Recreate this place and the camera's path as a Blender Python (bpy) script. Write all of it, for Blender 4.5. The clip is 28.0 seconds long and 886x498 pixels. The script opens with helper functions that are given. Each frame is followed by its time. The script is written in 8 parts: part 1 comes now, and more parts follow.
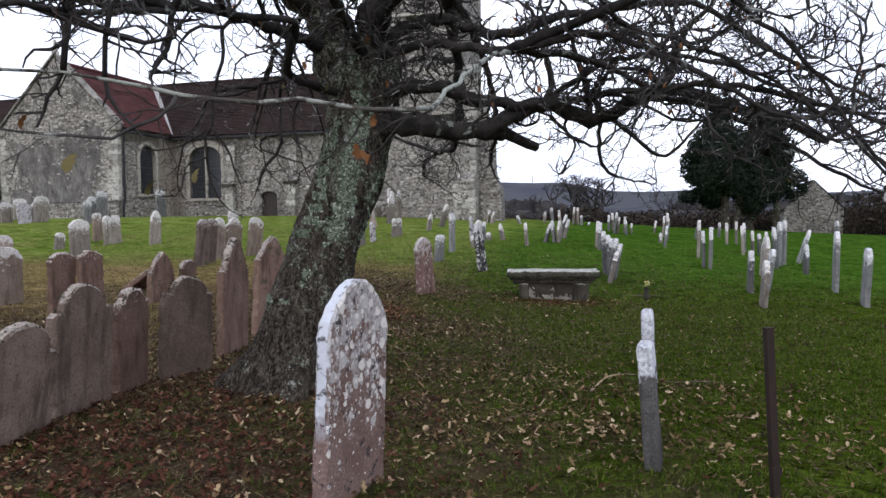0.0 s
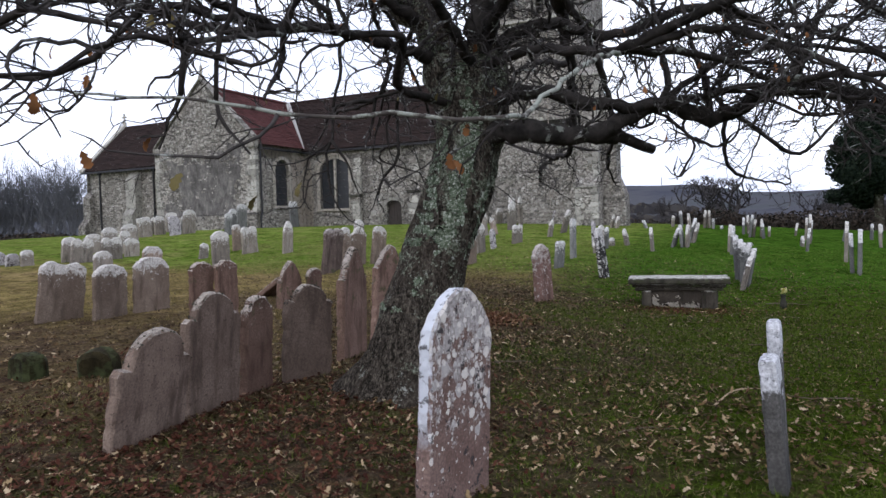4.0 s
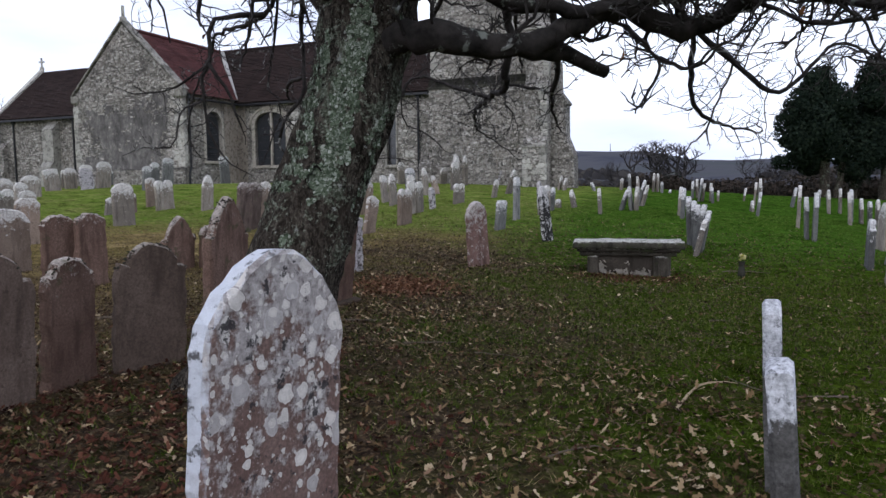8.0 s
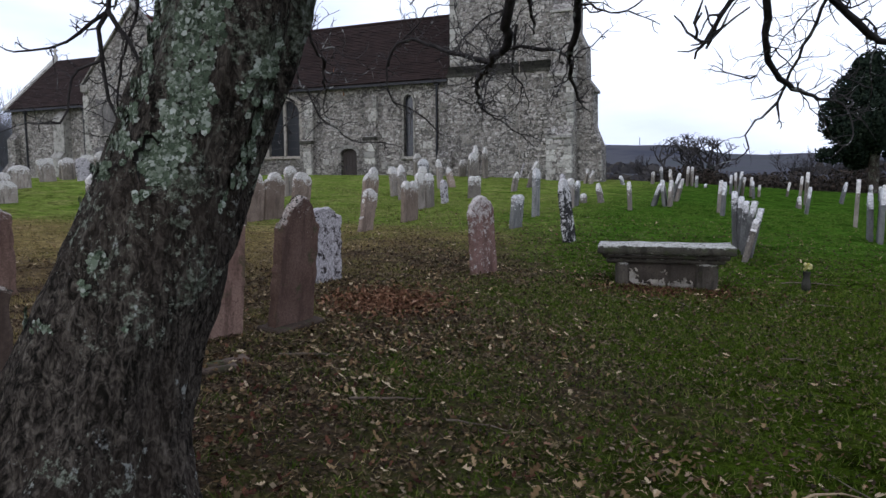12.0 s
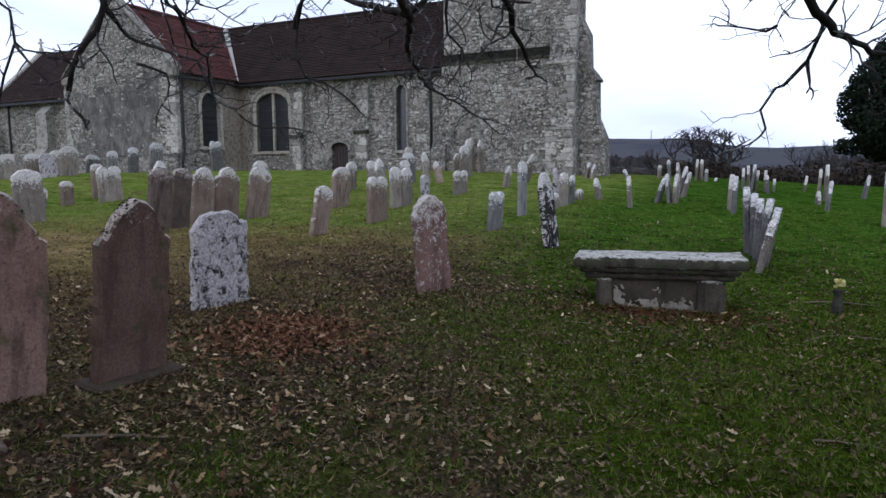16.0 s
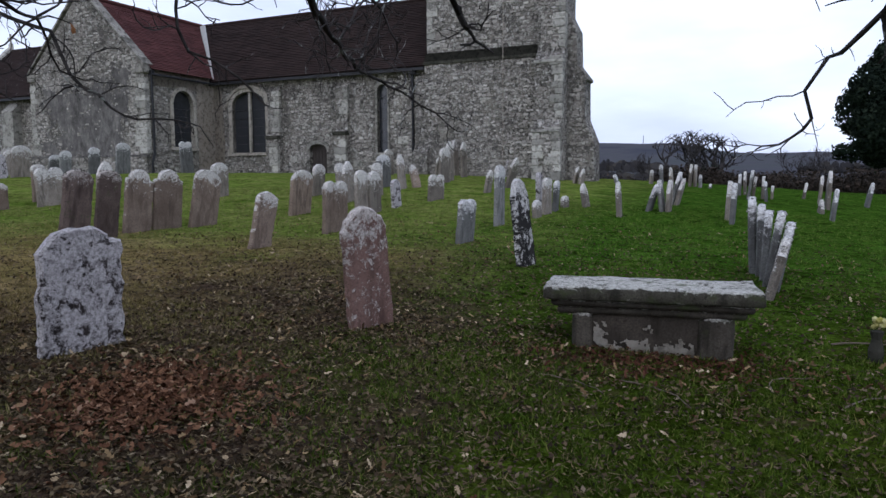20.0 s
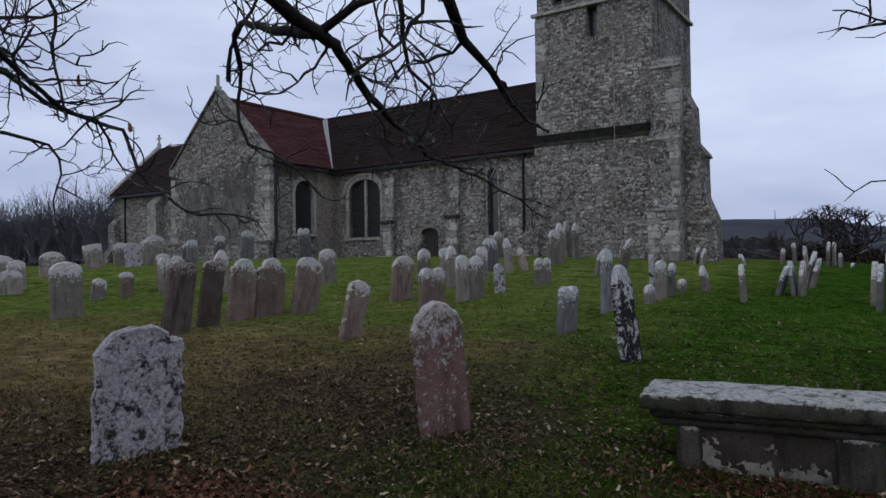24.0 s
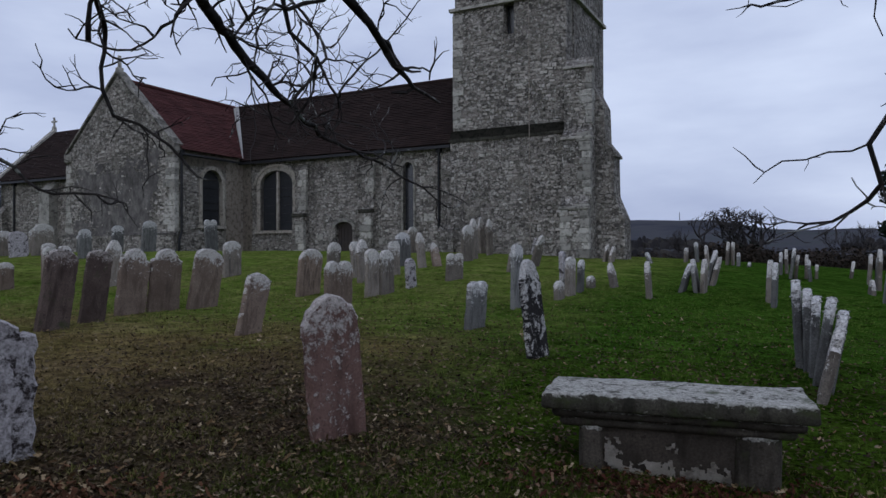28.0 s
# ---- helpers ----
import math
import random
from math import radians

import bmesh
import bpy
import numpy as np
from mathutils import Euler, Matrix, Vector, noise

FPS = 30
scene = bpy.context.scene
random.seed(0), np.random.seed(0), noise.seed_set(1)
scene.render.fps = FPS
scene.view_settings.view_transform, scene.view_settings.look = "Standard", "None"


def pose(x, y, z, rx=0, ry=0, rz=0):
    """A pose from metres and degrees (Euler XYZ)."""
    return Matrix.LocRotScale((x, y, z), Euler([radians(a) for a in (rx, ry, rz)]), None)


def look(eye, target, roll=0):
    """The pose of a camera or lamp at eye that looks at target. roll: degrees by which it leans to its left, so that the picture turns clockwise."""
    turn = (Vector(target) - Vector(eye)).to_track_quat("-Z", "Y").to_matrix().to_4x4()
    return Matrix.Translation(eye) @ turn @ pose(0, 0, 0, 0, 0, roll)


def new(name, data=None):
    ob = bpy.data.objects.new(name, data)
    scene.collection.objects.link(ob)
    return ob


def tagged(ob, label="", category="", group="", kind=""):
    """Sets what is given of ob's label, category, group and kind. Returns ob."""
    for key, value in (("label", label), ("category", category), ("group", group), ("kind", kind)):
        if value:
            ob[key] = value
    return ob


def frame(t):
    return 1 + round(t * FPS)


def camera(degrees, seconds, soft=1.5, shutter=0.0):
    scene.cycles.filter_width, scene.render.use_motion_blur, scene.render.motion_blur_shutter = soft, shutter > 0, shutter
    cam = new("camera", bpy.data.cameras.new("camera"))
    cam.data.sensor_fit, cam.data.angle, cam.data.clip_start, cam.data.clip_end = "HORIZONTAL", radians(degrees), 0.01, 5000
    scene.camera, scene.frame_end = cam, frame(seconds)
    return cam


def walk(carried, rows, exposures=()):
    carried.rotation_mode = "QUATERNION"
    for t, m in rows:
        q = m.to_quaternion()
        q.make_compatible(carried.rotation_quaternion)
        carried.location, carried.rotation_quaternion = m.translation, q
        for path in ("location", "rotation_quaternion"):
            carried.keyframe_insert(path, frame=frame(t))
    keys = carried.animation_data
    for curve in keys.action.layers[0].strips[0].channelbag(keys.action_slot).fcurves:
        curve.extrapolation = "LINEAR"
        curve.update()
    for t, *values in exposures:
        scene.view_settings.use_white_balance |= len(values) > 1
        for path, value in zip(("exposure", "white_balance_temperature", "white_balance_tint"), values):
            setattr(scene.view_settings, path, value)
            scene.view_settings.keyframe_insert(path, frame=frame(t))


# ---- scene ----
cam = camera(64.9, 28.0)
PATH = [
    (0, (0.401, -0.709, 1.571), (0.356, 1.288, 1.471), -0.6),
    (0.5, (0.385, -0.703, 1.575), (0.162, 1.282, 1.478), -1.5),
    (1, (0.369, -0.68, 1.575), (0.009, 1.285, 1.477), -1.8),
    (1.5, (0.375, -0.717, 1.573), (-0.029, 1.239, 1.478), -1.8),
    (2, (0.378, -0.725, 1.599), (-0.039, 1.229, 1.519), -1.7),
    (2.5, (0.37, -0.766, 1.623), (-0.055, 1.188, 1.633), -1.7),
    (4.5, (0.561, -0.544, 1.541), (0.204, 1.421, 1.429), -1.2),
    (5, (0.54, -0.249, 1.491), (0.253, 1.725, 1.354), -1.0),
    (5.5, (0.576, -0.077, 1.463), (0.296, 1.897, 1.312), -0.9),
    (6, (0.709, 0.131, 1.496), (0.42, 2.104, 1.341), -0.9),
    (6.5, (0.763, 0.276, 1.486), (0.465, 2.246, 1.317), -0.9),
    (7, (0.717, 0.601, 1.471), (0.448, 2.575, 1.293), -0.7),
    (7.5, (0.668, 0.837, 1.448), (0.417, 2.813, 1.267), -0.6),
    (8, (0.683, 1.115, 1.406), (0.426, 3.089, 1.222), -0.6),
    (8.5, (0.737, 1.358, 1.425), (0.469, 3.331, 1.236), -0.5),
    (9, (0.705, 1.681, 1.395), (0.426, 3.653, 1.206), -0.6),
    (9.5, (0.658, 1.929, 1.402), (0.372, 3.899, 1.211), -0.5),
    (10, (0.691, 2.113, 1.379), (0.393, 4.081, 1.185), -0.5),
    (10.5, (0.826, 2.374, 1.404), (0.514, 4.34, 1.207), -0.5),
    (11, (0.871, 2.555, 1.372), (0.552, 4.52, 1.178), -0.5),
    (11.5, (0.825, 2.877, 1.367), (0.498, 4.84, 1.169), -0.3),
    (13.5, (0.923, 4.002, 1.331), (0.579, 5.962, 1.125), -0.6),
    (14, (0.971, 4.277, 1.318), (0.637, 6.238, 1.111), -0.5),
    (14.5, (1.102, 4.542, 1.308), (0.759, 6.502, 1.103), -0.5),
    (15, (1.181, 4.853, 1.269), (0.829, 6.81, 1.06), -0.6),
    (15.5, (1.239, 5.103, 1.33), (0.884, 7.06, 1.116), -0.5),
    (16, (1.336, 5.292, 1.357), (0.973, 7.248, 1.141), -0.6),
    (16.5, (1.339, 5.471, 1.36), (0.968, 7.424, 1.147), -0.6),
    (17, (1.279, 5.686, 1.386), (0.913, 7.64, 1.176), -0.5),
    (17.5, (1.339, 5.918, 1.371), (0.979, 7.875, 1.162), -0.4),
    (18, (1.407, 6.087, 1.374), (1.037, 8.041, 1.167), -0.5),
    (18.5, (1.368, 6.382, 1.353), (0.995, 8.335, 1.145), -0.4),
    (19, (1.361, 6.633, 1.372), (1.019, 8.592, 1.162), -0.3),
    (19.5, (1.494, 6.857, 1.387), (1.162, 8.818, 1.176), -0.2),
    (20, (1.534, 7.018, 1.384), (1.193, 8.978, 1.177), -0.2),
    (20.5, (1.501, 7.237, 1.386), (1.153, 9.196, 1.179), -0.2),
    (21, (1.474, 7.413, 1.37), (1.117, 9.371, 1.174), -0.2),
    (21.5, (1.577, 7.584, 1.372), (1.2, 9.539, 1.19), -0.2),
    (22, (1.674, 7.698, 1.374), (1.129, 9.617, 1.227), -0.9),
    (22.5, (1.686, 7.744, 1.374), (1.006, 9.619, 1.231), -1.3),
    (24.5, (1.761, 7.658, 1.495), (1.112, 9.548, 1.577), -1.2),
    (25, (1.751, 7.678, 1.469), (1.148, 9.582, 1.568), -1.0),
    (25.5, (1.73, 7.696, 1.45), (1.143, 9.606, 1.539), -0.9),
    (26, (1.734, 7.707, 1.445), (1.148, 9.618, 1.516), -0.7),
    (26.5, (1.768, 7.72, 1.44), (1.185, 9.632, 1.503), -0.7),
    (27, (1.835, 7.72, 1.424), (1.247, 9.631, 1.488), -0.6),
    (27.5, (1.836, 7.868, 1.413), (1.318, 9.8, 1.458), -0.4),
    (28, (1.79, 8.081, 1.43), (1.349, 10.031, 1.443), -0.2),
]
EXPOSURES = [(0.0, 0.98, 6420, 10), (5.0, 0.83, 6320, 10), (11.0, 0.55, 6150, 10), (14.0, 0.70, 6080, 10), (17.0, 0.48, 5960, 10), (21.5, 0.29, 5960, 10), (24.5, -0.37, 5900, 10), (28.0, -0.39, 5850, 10)]
walk(cam, [(t, look(e, g, r)) for t, e, g, r in PATH], EXPOSURES)

# ---- world, sun and exposure ----
world = bpy.data.worlds.new("world")
scene.world = world
world.use_nodes = True
wn, wl = world.node_tree.nodes, world.node_tree.links
sky = wn.new("ShaderNodeTexSky")
sky.sky_type, sky.sun_disc = "NISHITA", False
sky.sun_elevation, sky.sun_rotation = radians(14), radians(200)
sky.air_density, sky.dust_density, sky.ozone_density = 1.0, 4.0, 2.0
grey = wn.new("ShaderNodeHueSaturation")
grey.inputs["Saturation"].default_value = 0.35
cloud_at = wn.new("ShaderNodeTexCoord")
cloud_size = wn.new("ShaderNodeMapping")
cloud_size.inputs["Scale"].default_value = (1.0, 1.0, 3.5)
cloud = wn.new("ShaderNodeTexNoise")
cloud.inputs["Scale"].default_value, cloud.inputs["Detail"].default_value = 2.2, 6
cloud_ramp = wn.new("ShaderNodeValToRGB")
cloud_ramp.color_ramp.elements[0].position, cloud_ramp.color_ramp.elements[0].color = 0.3, (4.2, 4.6, 6.3, 1)
cloud_ramp.color_ramp.elements[1].position, cloud_ramp.color_ramp.elements[1].color = 0.72, (8.2, 8.6, 9.8, 1)
cover = wn.new("ShaderNodeMixRGB")
cover.inputs["Fac"].default_value = 0.85
wl.new(sky.outputs[0], grey.inputs["Color"])
wl.new(cloud_at.outputs["Generated"], cloud_size.inputs[0])
wl.new(cloud_size.outputs[0], cloud.inputs["Vector"])
wl.new(cloud.outputs[0], cloud_ramp.inputs[0])
wl.new(grey.outputs[0], cover.inputs[1])
wl.new(cloud_ramp.outputs[0], cover.inputs[2])
wl.new(cover.outputs[0], wn["Background"].inputs[0])
wn["Background"].inputs[1].default_value = 0.13
sun = new("sun", bpy.data.lights.new("sun", "SUN"))
sun.data.energy, sun.data.angle, sun.data.color = 0.3, radians(30), (1.0, 0.96, 0.9)
sun.matrix_world = look((0, 0, 0), (-0.35, 0.75, -0.9))


# ---- small builders ----
def rnd(a, b):
    return random.uniform(a, b)


def link(name, bm, material):
    me = bpy.data.meshes.new(name)
    bm.normal_update()
    bm.to_mesh(me)
    bm.free()
    me.materials.append(material)
    return new(name, me)


def part(name, bm, material, parent, label=""):
    ob = link(name, bm, material)
    ob.parent = parent
    return tagged(ob, label) if label else ob


def smooth(ob):
    for p in ob.data.polygons:
        p.use_smooth = True
    return ob


def box(bm, x0, x1, y0, y1, z0, z1):
    v = [bm.verts.new(c) for c in ((x0, y0, z0), (x1, y0, z0), (x1, y1, z0), (x0, y1, z0), (x0, y0, z1), (x1, y0, z1), (x1, y1, z1), (x0, y1, z1))]
    for f in ((3, 2, 1, 0), (4, 5, 6, 7), (0, 1, 5, 4), (1, 2, 6, 5), (2, 3, 7, 6), (3, 0, 4, 7)):
        bm.faces.new([v[i] for i in f])
    return v


def soft_box(bm, x0, x1, y0, y1, z0, z1, r=0.02):
    v = box(bm, x0, x1, y0, y1, z0, z1)
    edges = list({e for q in v for e in q.link_edges})
    bmesh.ops.bevel(bm, geom=edges, offset=r, segments=1, affect="EDGES", profile=0.5)


def prism(bm, outline, y0, y1):
    """An outline of (x, z), counter-clockwise seen from -y, pulled from y0 back to y1."""
    a = [bm.verts.new((x, y0, z)) for x, z in outline]
    b = [bm.verts.new((x, y1, z)) for x, z in outline]
    bm.faces.new(a)
    bm.faces.new(b[::-1])
    n = len(a)
    for i in range(n):
        bm.faces.new((a[i], b[i], b[(i + 1) % n], a[(i + 1) % n]))


def arch(x0, x1, spring, rise, steps=10, pointed=0.0):
    """The upper edge of an opening from x0 to x1, left to right."""
    mid, half, out = (x0 + x1) / 2, (x1 - x0) / 2, []
    for i in range(steps + 1):
        a = math.pi * (1 - i / steps)
        c, s = math.cos(a), math.sin(a)
        out.append((mid + half * c, spring + rise * (s * (1 - pointed) + pointed * (1 - abs(c) ** 1.6))))
    return out


def wall(bm, x0, x1, z0, z1, y0, y1, openings=()):
    """An upright wall with openings (left, right, sill, spring, rise) in order from left to right, cut right through."""
    at = x0
    for a, b, sill, spring, rise in openings:
        prism(bm, [(at, z0), (a, z0), (a, z1), (at, z1)], y0, y1)
        prism(bm, [(a, z0), (b, z0), (b, sill), (a, sill)], y0, y1)
        prism(bm, arch(a, b, spring, rise) + [(b, z1), (a, z1)], y0, y1)
        at = b
    prism(bm, [(at, z0), (x1, z0), (x1, z1), (at, z1)], y0, y1)


def tube(bm, points, radii, sides=8, cap=True):
    """A bent, tapering tube through the points."""
    rings, side = [], None
    pts = [Vector(p) for p in points]
    for i, p in enumerate(pts):
        way = (pts[min(i + 1, len(pts) - 1)] - pts[max(i - 1, 0)]).normalized()
        if side is None:
            side = way.orthogonal().normalized()
        side = (side - way * side.dot(way)).normalized()
        over = way.cross(side)
        rings.append([bm.verts.new(p + (side * math.cos(k * math.tau / sides) + over * math.sin(k * math.tau / sides)) * radii[i]) for k in range(sides)])
    for a, b in zip(rings, rings[1:]):
        for k in range(sides):
            bm.faces.new((a[k], a[(k + 1) % sides], b[(k + 1) % sides], b[k]))
    if cap:
        bm.faces.new(rings[0][::-1])
        bm.faces.new(rings[-1])


def height(x, y):
    """The churchyard's ground, falling into a valley and rising to far hills."""
    cx, cy = min(max(x, -27), 14), min(max(y, -1), 44)
    a, b = cx / 20, cy / 20
    z = (-0.026 - 0.005 * a - 0.698 * b - 1.637 * a * b - 0.209 * a * a + 1.451 * b * b - 0.384 * b ** 3 + 0.613 * a * b * b - 0.213 * a * a * b)
    out = math.hypot(x - cx, y - cy)
    if out > 0:
        z -= min(out, 100) * 0.05
        far = math.hypot(x, y)
        if far > 150:
            side = 0.55 + 0.45 * math.cos(math.atan2(x - 60, y))
            rise = min(max((far - 220) / 430, 0), 1)
            dip = min(max((math.degrees(math.atan2(x, y)) - 7.5) / 5, 0), 1)
            z += (34 * side - 10 * dip * dip * (3 - 2 * dip) + 5 * noise.noise((x / 160, y / 160, 0)) + 3 * noise.noise((x / 50, y / 50, 3))) * rise * rise * (3 - 2 * rise)
    z -= 0.14 * math.exp(-((x - 2.0) ** 2 / 10 + (y - 12.3) ** 2 / 9)) + 0.1 * math.exp(-((x + 1.6) ** 2 / 4 + (y - 10.0) ** 2 / 5))
    z -= 0.35 * math.exp(-((x + 10) ** 2 / 60 + (y - 21.5) ** 2 / 30))
    z += 0.09 * math.exp(-((x + 1.3) ** 2 + (y - 5.75) ** 2) / 0.5)
    z += 0.03 * noise.noise((x * 0.7, y * 0.7, 0)) * min(1, 40 / (1 + out))
    return z


# ---- materials ----
class Paint:
    """A material under construction: a principled shader with a few helpers round it."""

    def __init__(self, name, rough=0.9, metal=0.0, spec=0.3):
        self.material = bpy.data.materials.new(name)
        self.material.use_nodes = True
        self.nodes, self.links = self.material.node_tree.nodes, self.material.node_tree.links
        self.shader = self.nodes["Principled BSDF"]
        self.shader.inputs["Roughness"].default_value = rough
        self.shader.inputs["Metallic"].default_value = metal
        self.shader.inputs["Specular IOR Level"].default_value = spec
        self.where = self.nodes.new("ShaderNodeTexCoord")

    def place(self, space="Object", scale=(1, 1, 1)):
        m = self.nodes.new("ShaderNodeMapping")
        m.inputs["Scale"].default_value = scale
        self.links.new(self.where.outputs[space], m.inputs["Vector"])
        info = self.nodes.new("ShaderNodeObjectInfo")
        if space == "Object":
            shift = self.nodes.new("ShaderNodeVectorMath")
            shift.operation = "SCALE"
            shift.inputs[0].default_value = (37.0, 19.0, 53.0)
            self.links.new(info.outputs["Random"], shift.inputs["Scale"])
            self.links.new(shift.outputs[0], m.inputs["Location"])
        return m.outputs[0]

    def noise(self, at, scale, detail=4, rough=0.6, distortion=0.0):
        n = self.nodes.new("ShaderNodeTexNoise")
        n.inputs["Scale"].default_value, n.inputs["Detail"].default_value = scale, detail
        n.inputs["Roughness"].default_value, n.inputs["Distortion"].default_value = rough, distortion
        self.links.new(at, n.inputs["Vector"])
        return n.outputs["Fac"]

    def cells(self, at, scale, feature="F1", out="Distance", jitter=1.0):
        n = self.nodes.new("ShaderNodeTexVoronoi")
        n.feature = feature
        n.inputs["Scale"].default_value, n.inputs["Randomness"].default_value = scale, jitter
        self.links.new(at, n.inputs["Vector"])
        return n.outputs[out]

    def ramp(self, value, *stops):
        n = self.nodes.new("ShaderNodeValToRGB")
        e = n.color_ramp.elements
        while len(e) < len(stops):
            e.new(0.5)
        for el, (pos, c) in zip(e, stops):
            el.position, el.color = pos, ((c, c, c, 1) if isinstance(c, (int, float)) else (*c, 1))
        self.links.new(value, n.inputs[0])
        return n.outputs[0]

    def mix(self, fac, a, b, mode="MIX"):
        n = self.nodes.new("ShaderNodeMixRGB")
        n.blend_type = mode
        for socket, v in zip(n.inputs, (fac, a, b)):
            if isinstance(v, (int, float)):
                socket.default_value = v
            elif isinstance(v, tuple):
                socket.default_value = (*v, 1)
            else:
                self.links.new(v, socket)
        return n.outputs[0]

    def math(self, op, a, b=0.0):
        n = self.nodes.new("ShaderNodeMath")
        n.operation = op
        for socket, v in zip(n.inputs, (a, b)):
            if isinstance(v, (int, float)):
                socket.default_value = v
            else:
                self.links.new(v, socket)
        return n.outputs[0]

    def random(self, island=False):
        n = self.nodes.new("ShaderNodeNewGeometry" if island else "ShaderNodeObjectInfo")
        return n.outputs["Random Per Island" if island else "Random"]

    def upward(self):
        """How far the surface faces up."""
        g = self.nodes.new("ShaderNodeNewGeometry")
        s = self.nodes.new("ShaderNodeSeparateXYZ")
        self.links.new(g.outputs["Normal"], s.inputs[0])
        return s.outputs["Z"]

    def axis(self, vector, name):
        s = self.nodes.new("ShaderNodeSeparateXYZ")
        self.links.new(vector, s.inputs[0])
        return s.outputs[name]

    def done(self, colour, bump=None, strength=0.4, depth=0.02, rough=None):
        if isinstance(colour, tuple):
            self.shader.inputs["Base Color"].default_value = (*colour, 1)
        else:
            self.links.new(colour, self.shader.inputs["Base Color"])
        if rough is not None:
            self.links.new(rough, self.shader.inputs["Roughness"])
        if bump is not None:
            b = self.nodes.new("ShaderNodeBump")
            b.inputs["Strength"].default_value, b.inputs["Distance"].default_value = strength, depth
            self.links.new(bump, b.inputs["Height"])
            self.links.new(b.outputs[0], self.shader.inputs["Normal"])
        return self.material


def stone_paint(name, low, high, lichen, amount, spot_scale=9.0, moss=0.0, top=1.0):
    """Weathered gravestone: grain, stains, pale crusts of lichen, dark algae and some moss."""
    p = Paint(name, 0.95, spec=0.08)
    at = p.place()
    base = p.ramp(p.noise(at, 3.0, 6), (0.3, low), (0.7, high))
    base = p.mix(p.ramp(p.noise(at, 55, 3), (0.35, 0.6), (0.7, 0.0)), base, tuple(c * 0.5 for c in low))
    tone = p.math("MULTIPLY_ADD", p.random(), 0.6)
    tone.node.inputs[2].default_value = 0.62
    base = p.mix(1.0, base, tone, "MULTIPLY")
    # dark algae runs down from the top in streaks
    run = p.noise(p.place("Object", (1, 1, 0.22)), 8, 5)
    base = p.mix(p.ramp(run, (0.5, 0.0), (0.66, 0.7)), base, tuple(c * 0.35 for c in low))
    up = p.ramp(p.upward(), (0.1, 0.0), (0.75, 0.28 * min(1, top + 0.3)))
    g = p.axis(p.where.outputs["Generated"], "Z")
    high_up = p.ramp(g, (0.58, 0.0), (0.82, 0.09 * top), (1.0, 0.26 * top))
    crust = p.math("ADD", p.math("MULTIPLY", p.noise(at, spot_scale, 8, 0.75, 0.4), 0.72), p.math("MULTIPLY", p.noise(at, spot_scale * 4, 4, 0.7), 0.30))
    crust = p.math("ADD", p.math("ADD", crust, up), high_up)
    mask = p.ramp(crust, (1.0 - amount - 0.03, 0.0), (1.0 - amount + 0.03, 1.0))
    pale = p.mix(p.ramp(p.noise(at, 38, 4, 0.7), (0.35, 0.0), (0.65, 1.0)), lichen, tuple(c * 0.42 for c in lichen))
    colour = p.mix(mask, base, pale)
    speck = p.ramp(p.noise(at, 24, 6, 0.75), (0.56, 0.0), (0.64, 0.75))
    colour = p.mix(speck, colour, tuple(c * 0.45 for c in low))
    if moss:
        green = p.ramp(p.noise(at, 5, 5), (0.62 - moss * 0.3, 0.0), (0.75 - moss * 0.3, 0.85))
        colour = p.mix(green, colour, (0.05, 0.06, 0.025))
    bump = p.math("ADD", p.math("MULTIPLY", p.noise(at, 26, 6), 0.6), p.math("MULTIPLY", mask, 0.4))
    return p.done(colour, bump, 0.8, 0.014)


